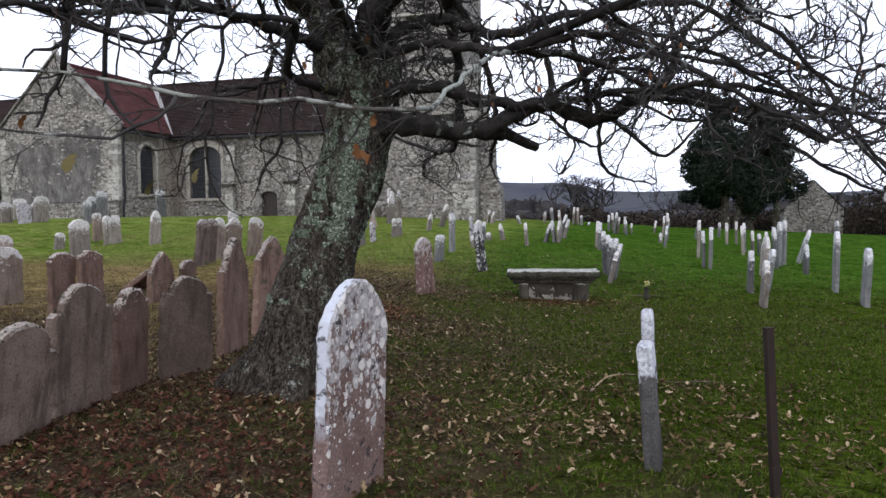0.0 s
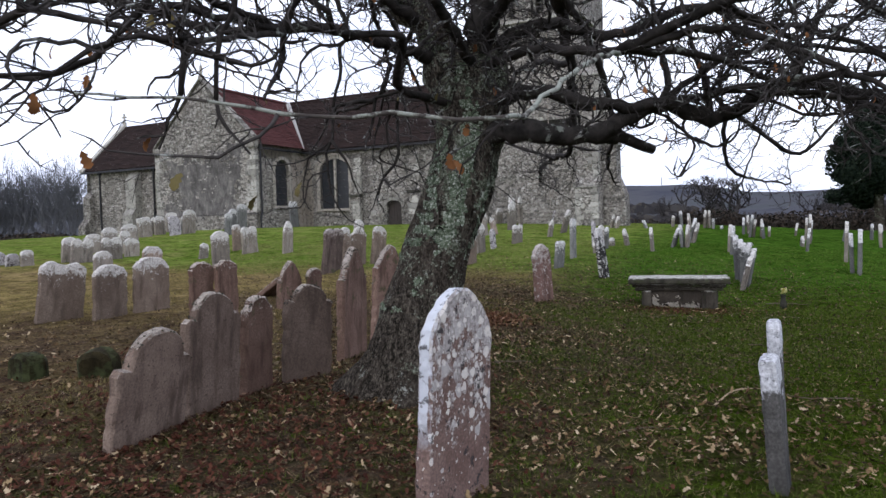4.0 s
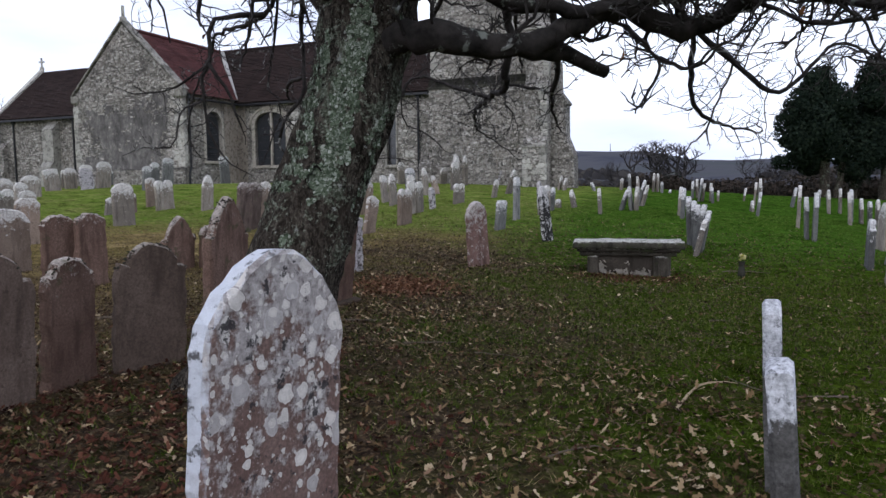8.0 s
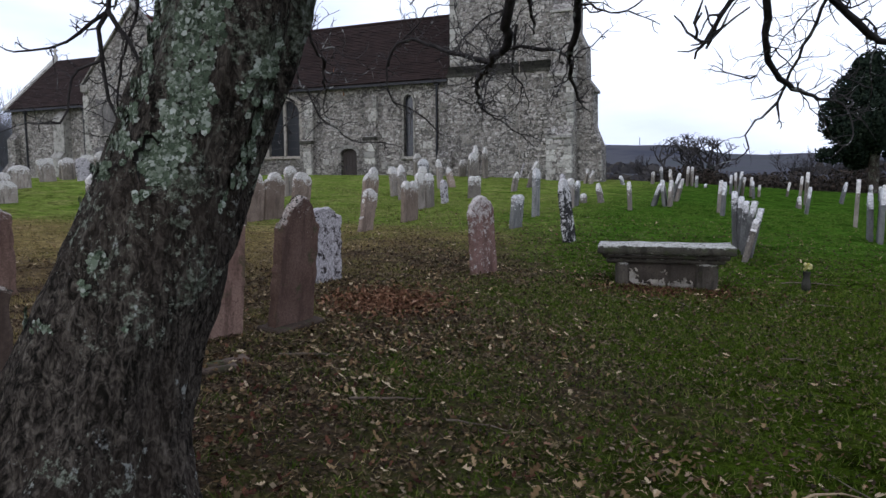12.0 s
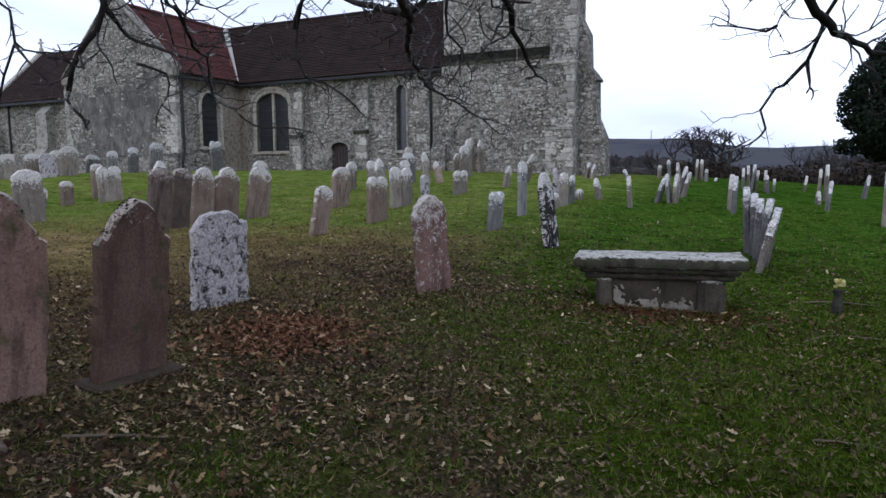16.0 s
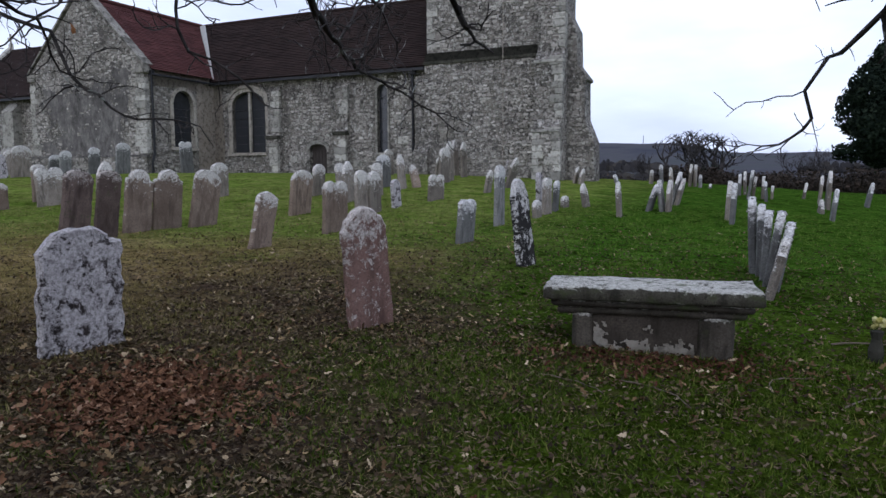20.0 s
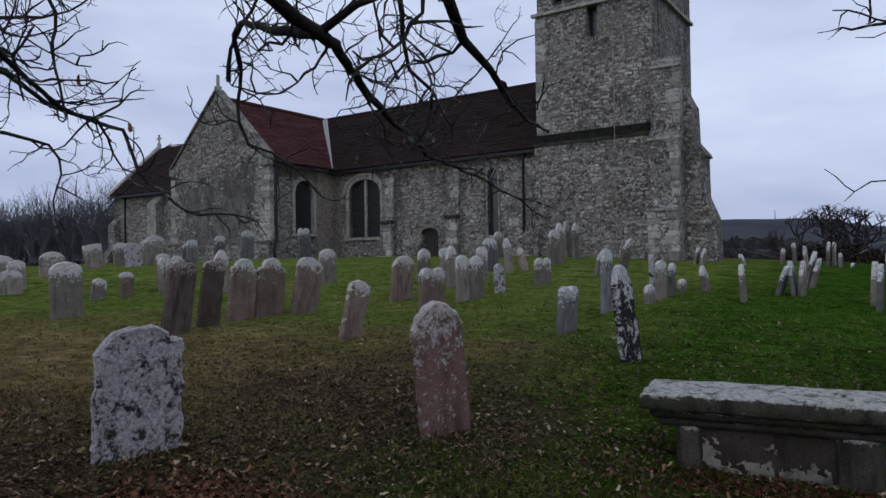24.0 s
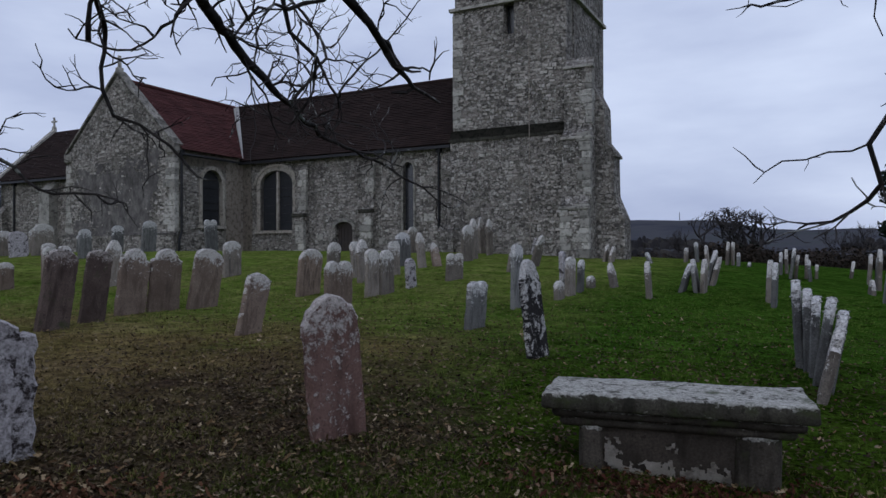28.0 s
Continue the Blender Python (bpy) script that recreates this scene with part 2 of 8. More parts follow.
stones = {
    "rimed": stone_paint("whitened_edge_stone", (0.09, 0.086, 0.08), (0.20, 0.19, 0.178), (0.66, 0.66, 0.68), 0.25, 4, top=2.6),
    "tan": stone_paint("tan_gravestone", (0.205, 0.152, 0.117), (0.34, 0.265, 0.207), (0.68, 0.64, 0.58), 0.325, top=1.25),
    "buff": stone_paint("buff_gravestone", (0.155, 0.112, 0.088), (0.26, 0.195, 0.155), (0.40, 0.345, 0.29), 0.27, 12, top=0.5),
    "umber": stone_paint("umber_gravestone", (0.085, 0.062, 0.052), (0.17, 0.13, 0.11), (0.46, 0.41, 0.37), 0.30, 12, moss=0.12, top=1.0),
    "brown": stone_paint("brown_gravestone", (0.175, 0.108, 0.082), (0.30, 0.20, 0.155), (0.50, 0.43, 0.37), 0.31, 20, moss=0.12, top=0.6),
    "grey": stone_paint("grey_gravestone", (0.15, 0.147, 0.138), (0.28, 0.275, 0.26), (0.74, 0.72, 0.69), 0.34, top=1.4),
    "pale": stone_paint("pale_gravestone", (0.215, 0.182, 0.15), (0.37, 0.325, 0.275), (0.74, 0.70, 0.64), 0.36, top=1.4),
    "white": stone_paint("lichened_gravestone", (0.045, 0.037, 0.035), (0.11, 0.092, 0.086), (0.52, 0.485, 0.475), 0.525, 7, top=0.1),
    "mossy": stone_paint("mossy_gravestone", (0.13, 0.115, 0.085), (0.22, 0.195, 0.15), (0.5, 0.52, 0.44), 0.27, moss=0.6),
    "red": stone_paint("red_gravestone", (0.165, 0.098, 0.08), (0.27, 0.17, 0.14), (0.58, 0.52, 0.47), 0.425, 11, top=0.6),
    "black": stone_paint("stained_gravestone", (0.025, 0.024, 0.023), (0.07, 0.064, 0.06), (0.60, 0.575, 0.54), 0.44, 5, top=0.5),
    "post": stone_paint("upright_edge_stone", (0.085, 0.083, 0.08), (0.17, 0.165, 0.16), (0.62, 0.62, 0.63), 0.34, 7, top=1.4),
    "panel": stone_paint("tomb_panel", (0.06, 0.05, 0.04), (0.15, 0.125, 0.10), (0.40, 0.37, 0.32), 0.24, 5, top=0.0),
    "slab": stone_paint("tomb_slab", (0.04, 0.038, 0.028), (0.11, 0.10, 0.078), (0.52, 0.50, 0.44), 0.37, 5, moss=0.3, top=0.22),
    "tomb": stone_paint("chest_tomb_stone", (0.05, 0.043, 0.034), (0.12, 0.104, 0.084), (0.44, 0.42, 0.37), 0.24, 9, moss=0.3, top=0.6),
    "footing": stone_paint("footing_stone", (0.09, 0.065, 0.048), (0.17, 0.125, 0.095), (0.3, 0.26, 0.22), 0.2, 9, moss=0.3, top=0.0),
}


def spotted_paint():
    """The near stone: red-brown, crusted with overlapping round lichens, its upper rim blue-white."""
    p = Paint("spotted_gravestone", 0.95, spec=0.08)
    at = p.place()
    warp = p.nodes.new("ShaderNodeTexNoise")
    warp.inputs["Scale"].default_value, warp.inputs["Detail"].default_value = 24, 4
    p.links.new(at, warp.inputs["Vector"])
    small = p.nodes.new("ShaderNodeVectorMath")
    small.operation = "MULTIPLY_ADD"
    small.inputs[1].default_value = (0.04, 0.04, 0.04)
    p.links.new(warp.outputs["Color"], small.inputs[0])
    p.links.new(at, small.inputs[2])
    bent = small.outputs[0]
    base = p.ramp(p.noise(at, 4, 6), (0.3, (0.15, 0.088, 0.072)), (0.7, (0.29, 0.20, 0.17)))
    base = p.mix(p.ramp(p.noise(at, 60, 3), (0.4, 0.55), (0.7, 0.0)), base, (0.07, 0.05, 0.042))
    up = p.axis(p.where.outputs["Generated"], "Z")
    grey = p.ramp(p.math("ADD", p.noise(at, 7.5, 8, 0.72), p.math("MULTIPLY", up, 0.36)), (0.72, 0.0), (0.80, 0.9))
    colour = p.mix(grey, base, p.ramp(p.noise(at, 30, 5, 0.7), (0.35, (0.22, 0.20, 0.19)), (0.65, (0.50, 0.465, 0.44))))
    # the crusts thin out towards the foot
    thick = p.ramp(p.math("ADD", up, p.math("MULTIPLY", p.noise(at, 5, 4), 0.3)), (0.42, 0.25), (0.72, 1.0))
    for scale, most, tint in ((8, 0.40, (0.50, 0.465, 0.44)), (12, 0.44, (0.74, 0.69, 0.63)), (19, 0.42, (0.70, 0.655, 0.60)), (30, 0.36, (0.62, 0.58, 0.53))):
        cell = p.nodes.new("ShaderNodeTexVoronoi")
        cell.inputs["Scale"].default_value = scale
        p.links.new(bent, cell.inputs["Vector"])
        size = p.math("MULTIPLY", p.math("MULTIPLY", p.ramp(p.axis(cell.outputs["Color"], "X"), (0.38, 0.0), (0.78, 1.0)), most), thick)
        reach = p.math("SUBTRACT", size, cell.outputs["Distance"])
        inside = p.ramp(reach, (0.0, 0.0), (0.018, 0.95))
        ring = p.ramp(reach, (0.015, 1.0), (0.07, 0.78), (0.2, 0.92))
        colour = p.mix(inside, colour, p.mix(1.0, ring, tint, "MULTIPLY"))
    dark = p.ramp(p.noise(at, 11, 7, 0.72), (0.59, 0.0), (0.62, 0.92))
    colour = p.mix(dark, colour, (0.04, 0.037, 0.038))
    side = p.math("ABSOLUTE", p.axis(p.where.outputs["Normal"], "Y"))
    rim = p.math("ADD", p.math("SUBTRACT", 1.0, side), p.math("MULTIPLY", p.noise(at, 9, 5, 0.7), 0.9))
    low = p.ramp(p.math("ADD", up, p.math("MULTIPLY", p.noise(at, 6, 5, 0.7), 0.3)), (0.58, 0.0), (0.72, 1.0))
    rim = p.math("MULTIPLY", p.ramp(rim, (0.72, 0.0), (0.92, 0.92)), low)
    colour = p.mix(rim, colour, p.mix(p.ramp(p.noise(at, 16, 4), (0.55, 0.0), (0.62, 1.0)), (0.58, 0.60, 0.64), (0.10, 0.10, 0.105)))
    return p.done(colour, p.math("ADD", p.noise(at, 35, 6, 0.7), p.math("MULTIPLY", grey, 0.4)), 0.8, 0.012)


stones["spotted"] = spotted_paint()
stones["tuft"] = stone_paint("dark_moss", (0.016, 0.013, 0.007), (0.045, 0.036, 0.016), (0.09, 0.08, 0.035), 0.3, 12, moss=0.5, top=0.0)


def rubble_paint():
    """Old rubble walling: irregular grey and buff stones in wide mortar, stained and patched."""
    p = Paint("rubble_wall", 1.0, spec=0.05)
    at = p.place("Object", (1, 1, 1.5))
    warp = p.nodes.new("ShaderNodeTexNoise")
    warp.inputs["Scale"].default_value = 2.0
    p.links.new(at, warp.inputs["Vector"])
    sc = p.nodes.new("ShaderNodeVectorMath")
    sc.operation = "SCALE"
    sc.inputs["Scale"].default_value = 0.35
    p.links.new(warp.outputs["Color"], sc.inputs[0])
    bent = p.nodes.new("ShaderNodeVectorMath")
    bent.operation = "ADD"
    p.links.new(at, bent.inputs[0])
    p.links.new(sc.outputs[0], bent.inputs[1])
    at2 = bent.outputs[0]
    each = p.axis(p.cells(at2, 5.6, out="Color"), "X")
    stone = p.ramp(each, (0.0, (0.10, 0.092, 0.083)), (0.35, (0.24, 0.217, 0.19)), (0.7, (0.36, 0.33, 0.29)), (1.0, (0.50, 0.465, 0.415)))
    edge = p.cells(at2, 5.6, "DISTANCE_TO_EDGE")
    joint = p.ramp(edge, (0.02, 1.0), (0.08, 0.0))
    colour = p.mix(joint, stone, p.ramp(p.noise(at, 0.8, 5), (0.4, (0.10, 0.092, 0.08)), (0.6, (0.30, 0.272, 0.232))))
    bump = p.math("ADD", p.ramp(edge, (0.0, 0.0), (0.14, 1.0)), p.math("MULTIPLY", p.noise(at, 14, 4), 0.6))
    return p.done(weather(p, colour), bump, 1.0, 0.05)


def weather(p, colour):
    """Stains in large patches, lichen in small ones, shared by all the old walling."""
    at = p.place("Object", (1, 1, 0.8))
    colour = p.mix(p.ramp(p.noise(at, 0.45, 7, 0.65), (0.47, 0.0), (0.62, 0.62)), colour, (0.075, 0.069, 0.062))
    colour = p.mix(p.ramp(p.noise(p.place("Object", (1, 1, 0.12)), 1.6, 5, 0.7), (0.54, 0.0), (0.70, 0.4)), colour, (0.055, 0.053, 0.048))
    colour = p.mix(p.ramp(p.noise(at, 6, 6, 0.7), (0.56, 0.0), (0.62, 0.8)), colour, (0.50, 0.48, 0.43))
    colour = p.mix(p.ramp(p.noise(at, 0.9, 6, 0.7), (0.56, 0.0), (0.66, 0.45)), colour, (0.40, 0.37, 0.31))
    return p.mix(p.ramp(p.noise(at, 7, 6, 0.72), (0.55, 0.0), (0.63, 0.75)), colour, (0.035, 0.033, 0.03))


def wall_stone_paint(name, island):
    p = Paint(name, 1.0, spec=0.05)
    stone = p.ramp(p.random(island), (0.0, (0.13, 0.12, 0.108)), (0.25, (0.26, 0.236, 0.206)), (0.6, (0.36, 0.328, 0.287)), (0.88, (0.44, 0.405, 0.357)), (1.0, (0.60, 0.56, 0.50)))
    return p.done(weather(p, stone), p.noise(p.where.outputs["Object"], 16, 5), 0.8, 0.03)


def plain_stone(name, low, high, old=False):
    p = Paint(name, 0.98, spec=0.05)
    at = p.place()
    colour = p.ramp(p.noise(at, 2.2, 7, 0.7), (0.3, low), (0.7, high))
    colour = p.mix(p.ramp(p.noise(at, 5, 6, 0.7), (0.50, 0.0), (0.60, 0.7)), colour, tuple(c * 0.32 for c in low))
    tone = p.math("MULTIPLY_ADD", p.random(), 0.6)
    tone.node.inputs[2].default_value = 0.6
    colour = p.mix(1.0, colour, tone, "MULTIPLY")
    if old:
        colour = weather(p, colour)
    return p.done(colour, p.noise(at, 18, 5), 0.8, 0.025)


def roof_paint(name, low, high, moss):
    p = Paint(name, 0.95, spec=0.08)
    at = p.place()
    island = p.random(True)
    colour = p.mix(island, low, high)
    colour = p.mix(p.ramp(p.noise(at, 1.2, 6), (0.45, 0.0), (0.7, 0.6)), colour, tuple(c * 0.5 for c in low))
    colour = p.mix(p.ramp(p.noise(at, 6, 5), (0.62, 0.0), (0.7, 0.55)), colour, moss)
    return p.done(colour, p.noise(at, 25, 3), 0.4, 0.02)


def ground_paint():
    """Mown churchyard grass giving way to bare soil and leaf mould under the tree and among the stones; far off, haze
    is painted in.
    """
    p = Paint("churchyard_ground", 1.0, spec=0.0)
    at = p.where.outputs["Object"]
    x, y = p.axis(at, "X"), p.axis(at, "Y")
    lush = p.ramp(p.noise(at, 1.1, 7), (0.3, (0.030, 0.050, 0.004)), (0.55, (0.060, 0.092, 0.009)), (0.8, (0.105, 0.130, 0.018)))
    worn_grass = p.ramp(p.noise(at, 0.9, 7, 0.7), (0.3, (0.115, 0.10, 0.03)), (0.5, (0.21, 0.16, 0.065)), (0.66, (0.275, 0.20, 0.10)), (0.8, (0.18, 0.122, 0.066)))
    # the grass towards the church's east end is thinner and yellower
    thin = p.math("ADD", p.math("MULTIPLY", p.math("SUBTRACT", y, 10.5), 0.05), p.math("MULTIPLY", x, -0.18))
    thin = p.ramp(p.math("ADD", thin, p.math("MULTIPLY", p.math("SUBTRACT", p.noise(at, 0.4, 5), 0.5), 1.2)), (0.1, 0.0), (0.7, 1.0))
    open_lawn = p.ramp(p.noise(at, 1.1, 7, 0.7), (0.3, (0.032, 0.082, 0.008)), (0.55, (0.062, 0.138, 0.015)), (0.8, (0.104, 0.178, 0.028)))
    lush = p.mix(p.ramp(p.math("ADD", p.math("DIVIDE", y, 40.0), p.math("MULTIPLY", p.math("SUBTRACT", p.noise(at, 0.6, 5), 0.5), 0.2)), (0.31, 0.0), (0.46, 1.0)), lush, open_lawn)
    far_green = p.ramp(p.noise(at, 0.9, 7, 0.7), (0.32, (0.085, 0.145, 0.018)), (0.52, (0.15, 0.19, 0.04)), (0.75, (0.21, 0.20, 0.07)))
    worn_grass = p.mix(p.ramp(p.math("ADD", p.math("DIVIDE", y, 40.0), p.math("MULTIPLY", p.math("SUBTRACT", p.noise(at, 0.5, 5), 0.5), 0.25)), (0.40, 0.0), (0.50, 1.0)), worn_grass, far_green)
    grass = p.mix(thin, lush, worn_grass)
    gaps = p.math("MULTIPLY", p.ramp(p.noise(at, 22, 5, 0.7), (0.40, 0.7), (0.58, 0.0)), p.math("SUBTRACT", 1.0, p.math("MULTIPLY", thin, 0.75)))
    grass = p.mix(gaps, grass, (0.016, 0.018, 0.005))
    clump = p.ramp(p.math("ADD", p.math("MULTIPLY", p.noise(at, 5.5, 7, 0.72, 0.5), 0.7), p.math("MULTIPLY", p.noise(at, 1.6, 5, 0.6), 0.3)), (0.36, 0.25), (0.5, 1.0), (0.64, 1.7))
    grass = p.mix(1.0, grass, clump, "MULTIPLY")
    soil = p.ramp(p.noise(at, 7, 7), (0.3, (0.018, 0.013, 0.009)), (0.55, (0.068, 0.046, 0.034)), (0.78, (0.142, 0.10, 0.068)))
    soil = p.mix(p.ramp(p.noise(at, 26, 5, 0.7), (0.5, 0.0), (0.62, 0.8)), soil, (0.135, 0.088, 0.048))
    # leaf mould: a broad patch round the tree and along the stones beside it
    off_x = p.math("ADD", x, p.math("MULTIPLY", y, -0.02))
    lean = p.math("MULTIPLY_ADD", off_x, -0.15)
    lean.node.inputs[2].default_value = 0.18
    near = p.math("MULTIPLY_ADD", y, -0.010)
    near.node.inputs[2].default_value = -0.03
    out_left = p.math("MULTIPLY", p.math("MAXIMUM", p.math("SUBTRACT", -2.0, x), 0.0), 1.2)
    past = p.math("MULTIPLY", p.math("MAXIMUM", p.math("ADD", p.math("SUBTRACT", y, 13.4), out_left), 0.0), -0.07)
    side = p.math("ADD", p.math("MINIMUM", lean, 0.34), past)
    mould = p.math("ADD", p.math("ADD", side, near), p.math("MULTIPLY", p.noise(at, 0.7, 7, 0.65), 1.15))
    mould = p.math("ADD", mould, p.math("MULTIPLY", p.math("SUBTRACT", p.noise(at, 0.33, 5, 0.6), 0.5), 1.0))
    mask = p.ramp(mould, (0.34, 0.0), (0.76, 1.0))
    fine = p.ramp(p.noise(at, 2.2, 7, 0.7), (0.42, 0.0), (0.62, 1.0))
    mask = p.mix(fine, mask, p.math("MULTIPLY", mask, 0.6))
    # dead grass and crumbled leaves in flecks all over the lawn
    fleck = p.math("MULTIPLY", p.ramp(p.noise(p.place("Generated", (5000, 5000, 60)), 2.6, 6, 0.75, 0.6), (0.54, 0.0), (0.62, 0.8)), p.ramp(p.noise(at, 0.7, 5), (0.35, 0.15), (0.62, 1.0)))
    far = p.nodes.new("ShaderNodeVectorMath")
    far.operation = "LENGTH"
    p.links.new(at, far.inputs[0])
    grass = p.mix(p.math("MULTIPLY", fleck, p.ramp(p.math("DIVIDE", y, 40.0), (0.3, 0.75), (0.75, 0.2))), grass, (0.11, 0.08, 0.042))
    near_field = p.mix(mask, grass, soil)
    # far fields and hills: distance haze put into the colour as a blue-grey tint
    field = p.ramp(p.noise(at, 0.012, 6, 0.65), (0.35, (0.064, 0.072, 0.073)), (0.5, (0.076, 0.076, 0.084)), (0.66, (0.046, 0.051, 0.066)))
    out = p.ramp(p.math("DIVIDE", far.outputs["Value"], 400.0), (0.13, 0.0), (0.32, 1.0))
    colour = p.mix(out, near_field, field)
    return p.done(colour, p.math("ADD", p.noise(at, 28, 5), p.math("MULTIPLY", p.noise(at, 5.5, 6, 0.7, 0.5), 2.2)), 1.0, 0.07)


def leaf_paint(name, *stops):
    p = Paint(name, 0.85, spec=0.06)
    return p.done(p.ramp(p.random(True), *stops))


def bark_paint():
    """Oak bark: narrow upright ridges broken across, patched with grey-green and white lichen."""
    p = Paint("oak_bark", 0.98, spec=0.05)
    tall = p.place("Object", (1, 1, 0.2))
    short = p.place("Object", (1, 1, 0.55))
    ridge = p.math("MULTIPLY", p.noise(tall, 26, 7, 0.62, 0.9), 0.42)
    ridge = p.math("ADD", ridge, p.math("MULTIPLY", p.noise(short, 30, 6, 0.68, 1.6), 0.62))
    colour = p.ramp(ridge, (0.43, (0.010, 0.009, 0.007)), (0.50, (0.036, 0.030, 0.024)), (0.57, (0.092, 0.078, 0.062)), (0.68, (0.19, 0.168, 0.135)))
    round_at = p.where.outputs["Object"]
    colour = p.mix(p.ramp(p.noise(round_at, 2.0, 5), (0.48, 0.0), (0.66, 0.5)), colour, (0.055, 0.042, 0.032))
    fine = p.noise(round_at, 34, 5, 0.75)
    green = p.math("ADD", p.noise(round_at, 2.6, 8, 0.72), p.math("MULTIPLY", p.math("SUBTRACT", fine, 0.5), 0.6))
    rise = p.nodes.new("ShaderNodeMapRange")
    rise.inputs["From Min"].default_value, rise.inputs["From Max"].default_value = 0.3, 1.5
    rise.inputs["To Min"].default_value, rise.inputs["To Max"].default_value = -0.09, 0.02
    p.links.new(p.axis(round_at, "Z"), rise.inputs["Value"])
    green = p.ramp(p.math("ADD", green, rise.outputs[0]), (0.535, 0.0), (0.58, 0.8))
    colour = p.mix(green, colour, p.ramp(fine, (0.40, (0.030, 0.036, 0.022)), (0.52, (0.12, 0.138, 0.095)), (0.64, (0.33, 0.35, 0.28))))
    white = p.ramp(p.math("ADD", p.noise(round_at, 5, 6, 0.72), p.math("MULTIPLY", p.math("SUBTRACT", fine, 0.5), 0.4)), (0.63, 0.0), (0.67, 0.85))
    colour = p.mix(white, colour, (0.38, 0.39, 0.35))
    return p.done(colour, p.math("ADD", ridge, p.math("MULTIPLY", fine, 0.25)), 1.0, 0.06)


def twig_paint(name, low, high, pale, amount):
    p = Paint(name, 0.95, spec=0.05)
    at = p.where.outputs["Object"]
    colour = p.ramp(p.noise(at, 9, 5), (0.3, low), (0.7, high))
    return p.done(p.mix(p.ramp(p.noise(at, 5, 6, 0.7), (1 - amount, 0.0), (1.05 - amount, 1.0)), colour, pale), p.noise(at, 40, 3), 0.5, 0.01)


def plain(name, colour, rough=0.6, metal=0.0, spec=0.4, vary=0.3):
    p = Paint(name, rough, metal, spec)
    at = p.where.outputs["Object"]
    return p.done(p.mix(p.ramp(p.noise(at, 6, 5), (0.3, 0.0), (0.7, 1.0)), tuple(c * (1 - vary) for c in colour), colour), p.noise(at, 50, 3), 0.15, 0.01)


RUBBLE = rubble_paint()
WALL_STONE, WALL_STONE_ONE = wall_stone_paint("rubble_stones", True), wall_stone_paint("rubble_stone", False)
ASHLAR = plain_stone("dressed_stone", (0.29, 0.275, 0.24), (0.48, 0.455, 0.40))


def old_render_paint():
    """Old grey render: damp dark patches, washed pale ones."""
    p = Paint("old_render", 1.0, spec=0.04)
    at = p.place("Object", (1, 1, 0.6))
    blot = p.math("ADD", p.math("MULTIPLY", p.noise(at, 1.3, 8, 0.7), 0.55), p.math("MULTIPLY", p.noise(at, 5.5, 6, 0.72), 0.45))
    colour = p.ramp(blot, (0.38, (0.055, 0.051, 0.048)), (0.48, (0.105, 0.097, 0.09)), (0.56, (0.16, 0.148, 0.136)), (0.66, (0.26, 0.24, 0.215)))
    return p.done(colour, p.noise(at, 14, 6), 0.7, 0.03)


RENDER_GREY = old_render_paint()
MOSS_LEDGE = plain_stone("mossy_ledge", (0.035, 0.034, 0.027), (0.07, 0.066, 0.052))
WINDOW_STONE = plain_stone("window_stone", (0.40, 0.36, 0.30), (0.56, 0.51, 0.44))
RENDER_PALE = plain_stone("lime_render", (0.42, 0.36, 0.295), (0.55, 0.485, 0.405))
ROOF_DARK = roof_paint("dark_roof_tiles", (0.025, 0.0165, 0.0145), (0.036, 0.024, 0.021), (0.040, 0.032, 0.024))
ROOF_RED = roof_paint("red_roof_tiles", (0.075, 0.031, 0.029), (0.105, 0.043, 0.040), (0.05, 0.038, 0.033))
COPING = plain_stone("weathered_coping", (0.15, 0.14, 0.12), (0.36, 0.335, 0.29))
LEAD = plain("pale_lead", (0.62, 0.60, 0.56), 0.5, 0.0)
IRON = plain("black_iron", (0.018, 0.018, 0.02), 0.45, 0.3)
RUST = plain("rusty_iron", (0.032, 0.018, 0.013), 0.85, 0.2, vary=0.5)
GLASS = plain("dark_leaded_glass", (0.03, 0.032, 0.036), 0.2, 0.0, 0.6)
DOOR = plain("weathered_door_boards", (0.045, 0.035, 0.03), 0.8)
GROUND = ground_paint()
BARK = bark_paint()
TWIG = twig_paint("twig_bark", (0.022, 0.020, 0.019), (0.065, 0.058, 0.054), (0.26, 0.265, 0.245), 0.42)
LIMB_BARK = twig_paint("limb_bark", (0.013, 0.012, 0.011), (0.05, 0.044, 0.04), (0.18, 0.19, 0.165), 0.40)
PALE_BARK = twig_paint("lichened_branch_bark", (0.035, 0.03, 0.027), (0.09, 0.08, 0.07), (0.24, 0.25, 0.215), 0.55)
THICKET = twig_paint("thicket_twigs", (0.085, 0.085, 0.092), (0.13, 0.13, 0.135), (0.17, 0.17, 0.165), 0.4)
FAR_TWIG = twig_paint("far_bare_wood", (0.03, 0.027, 0.027), (0.06, 0.055, 0.052), (0.09, 0.085, 0.08), 0.3)
YEW = leaf_paint("yew_leaves", (0.0, (0.006, 0.010, 0.007)), (0.6, (0.011, 0.018, 0.011)), (1.0, (0.022, 0.03, 0.018)))
OAK_LEAF = plain("withered_oak_leaf", (0.24, 0.105, 0.04), 0.8, spec=0.1, vary=0.6)
OAK_LEAF_GREEN = plain("yellowing_oak_leaf", (0.13, 0.105, 0.04), 0.8, spec=0.1, vary=0.5)
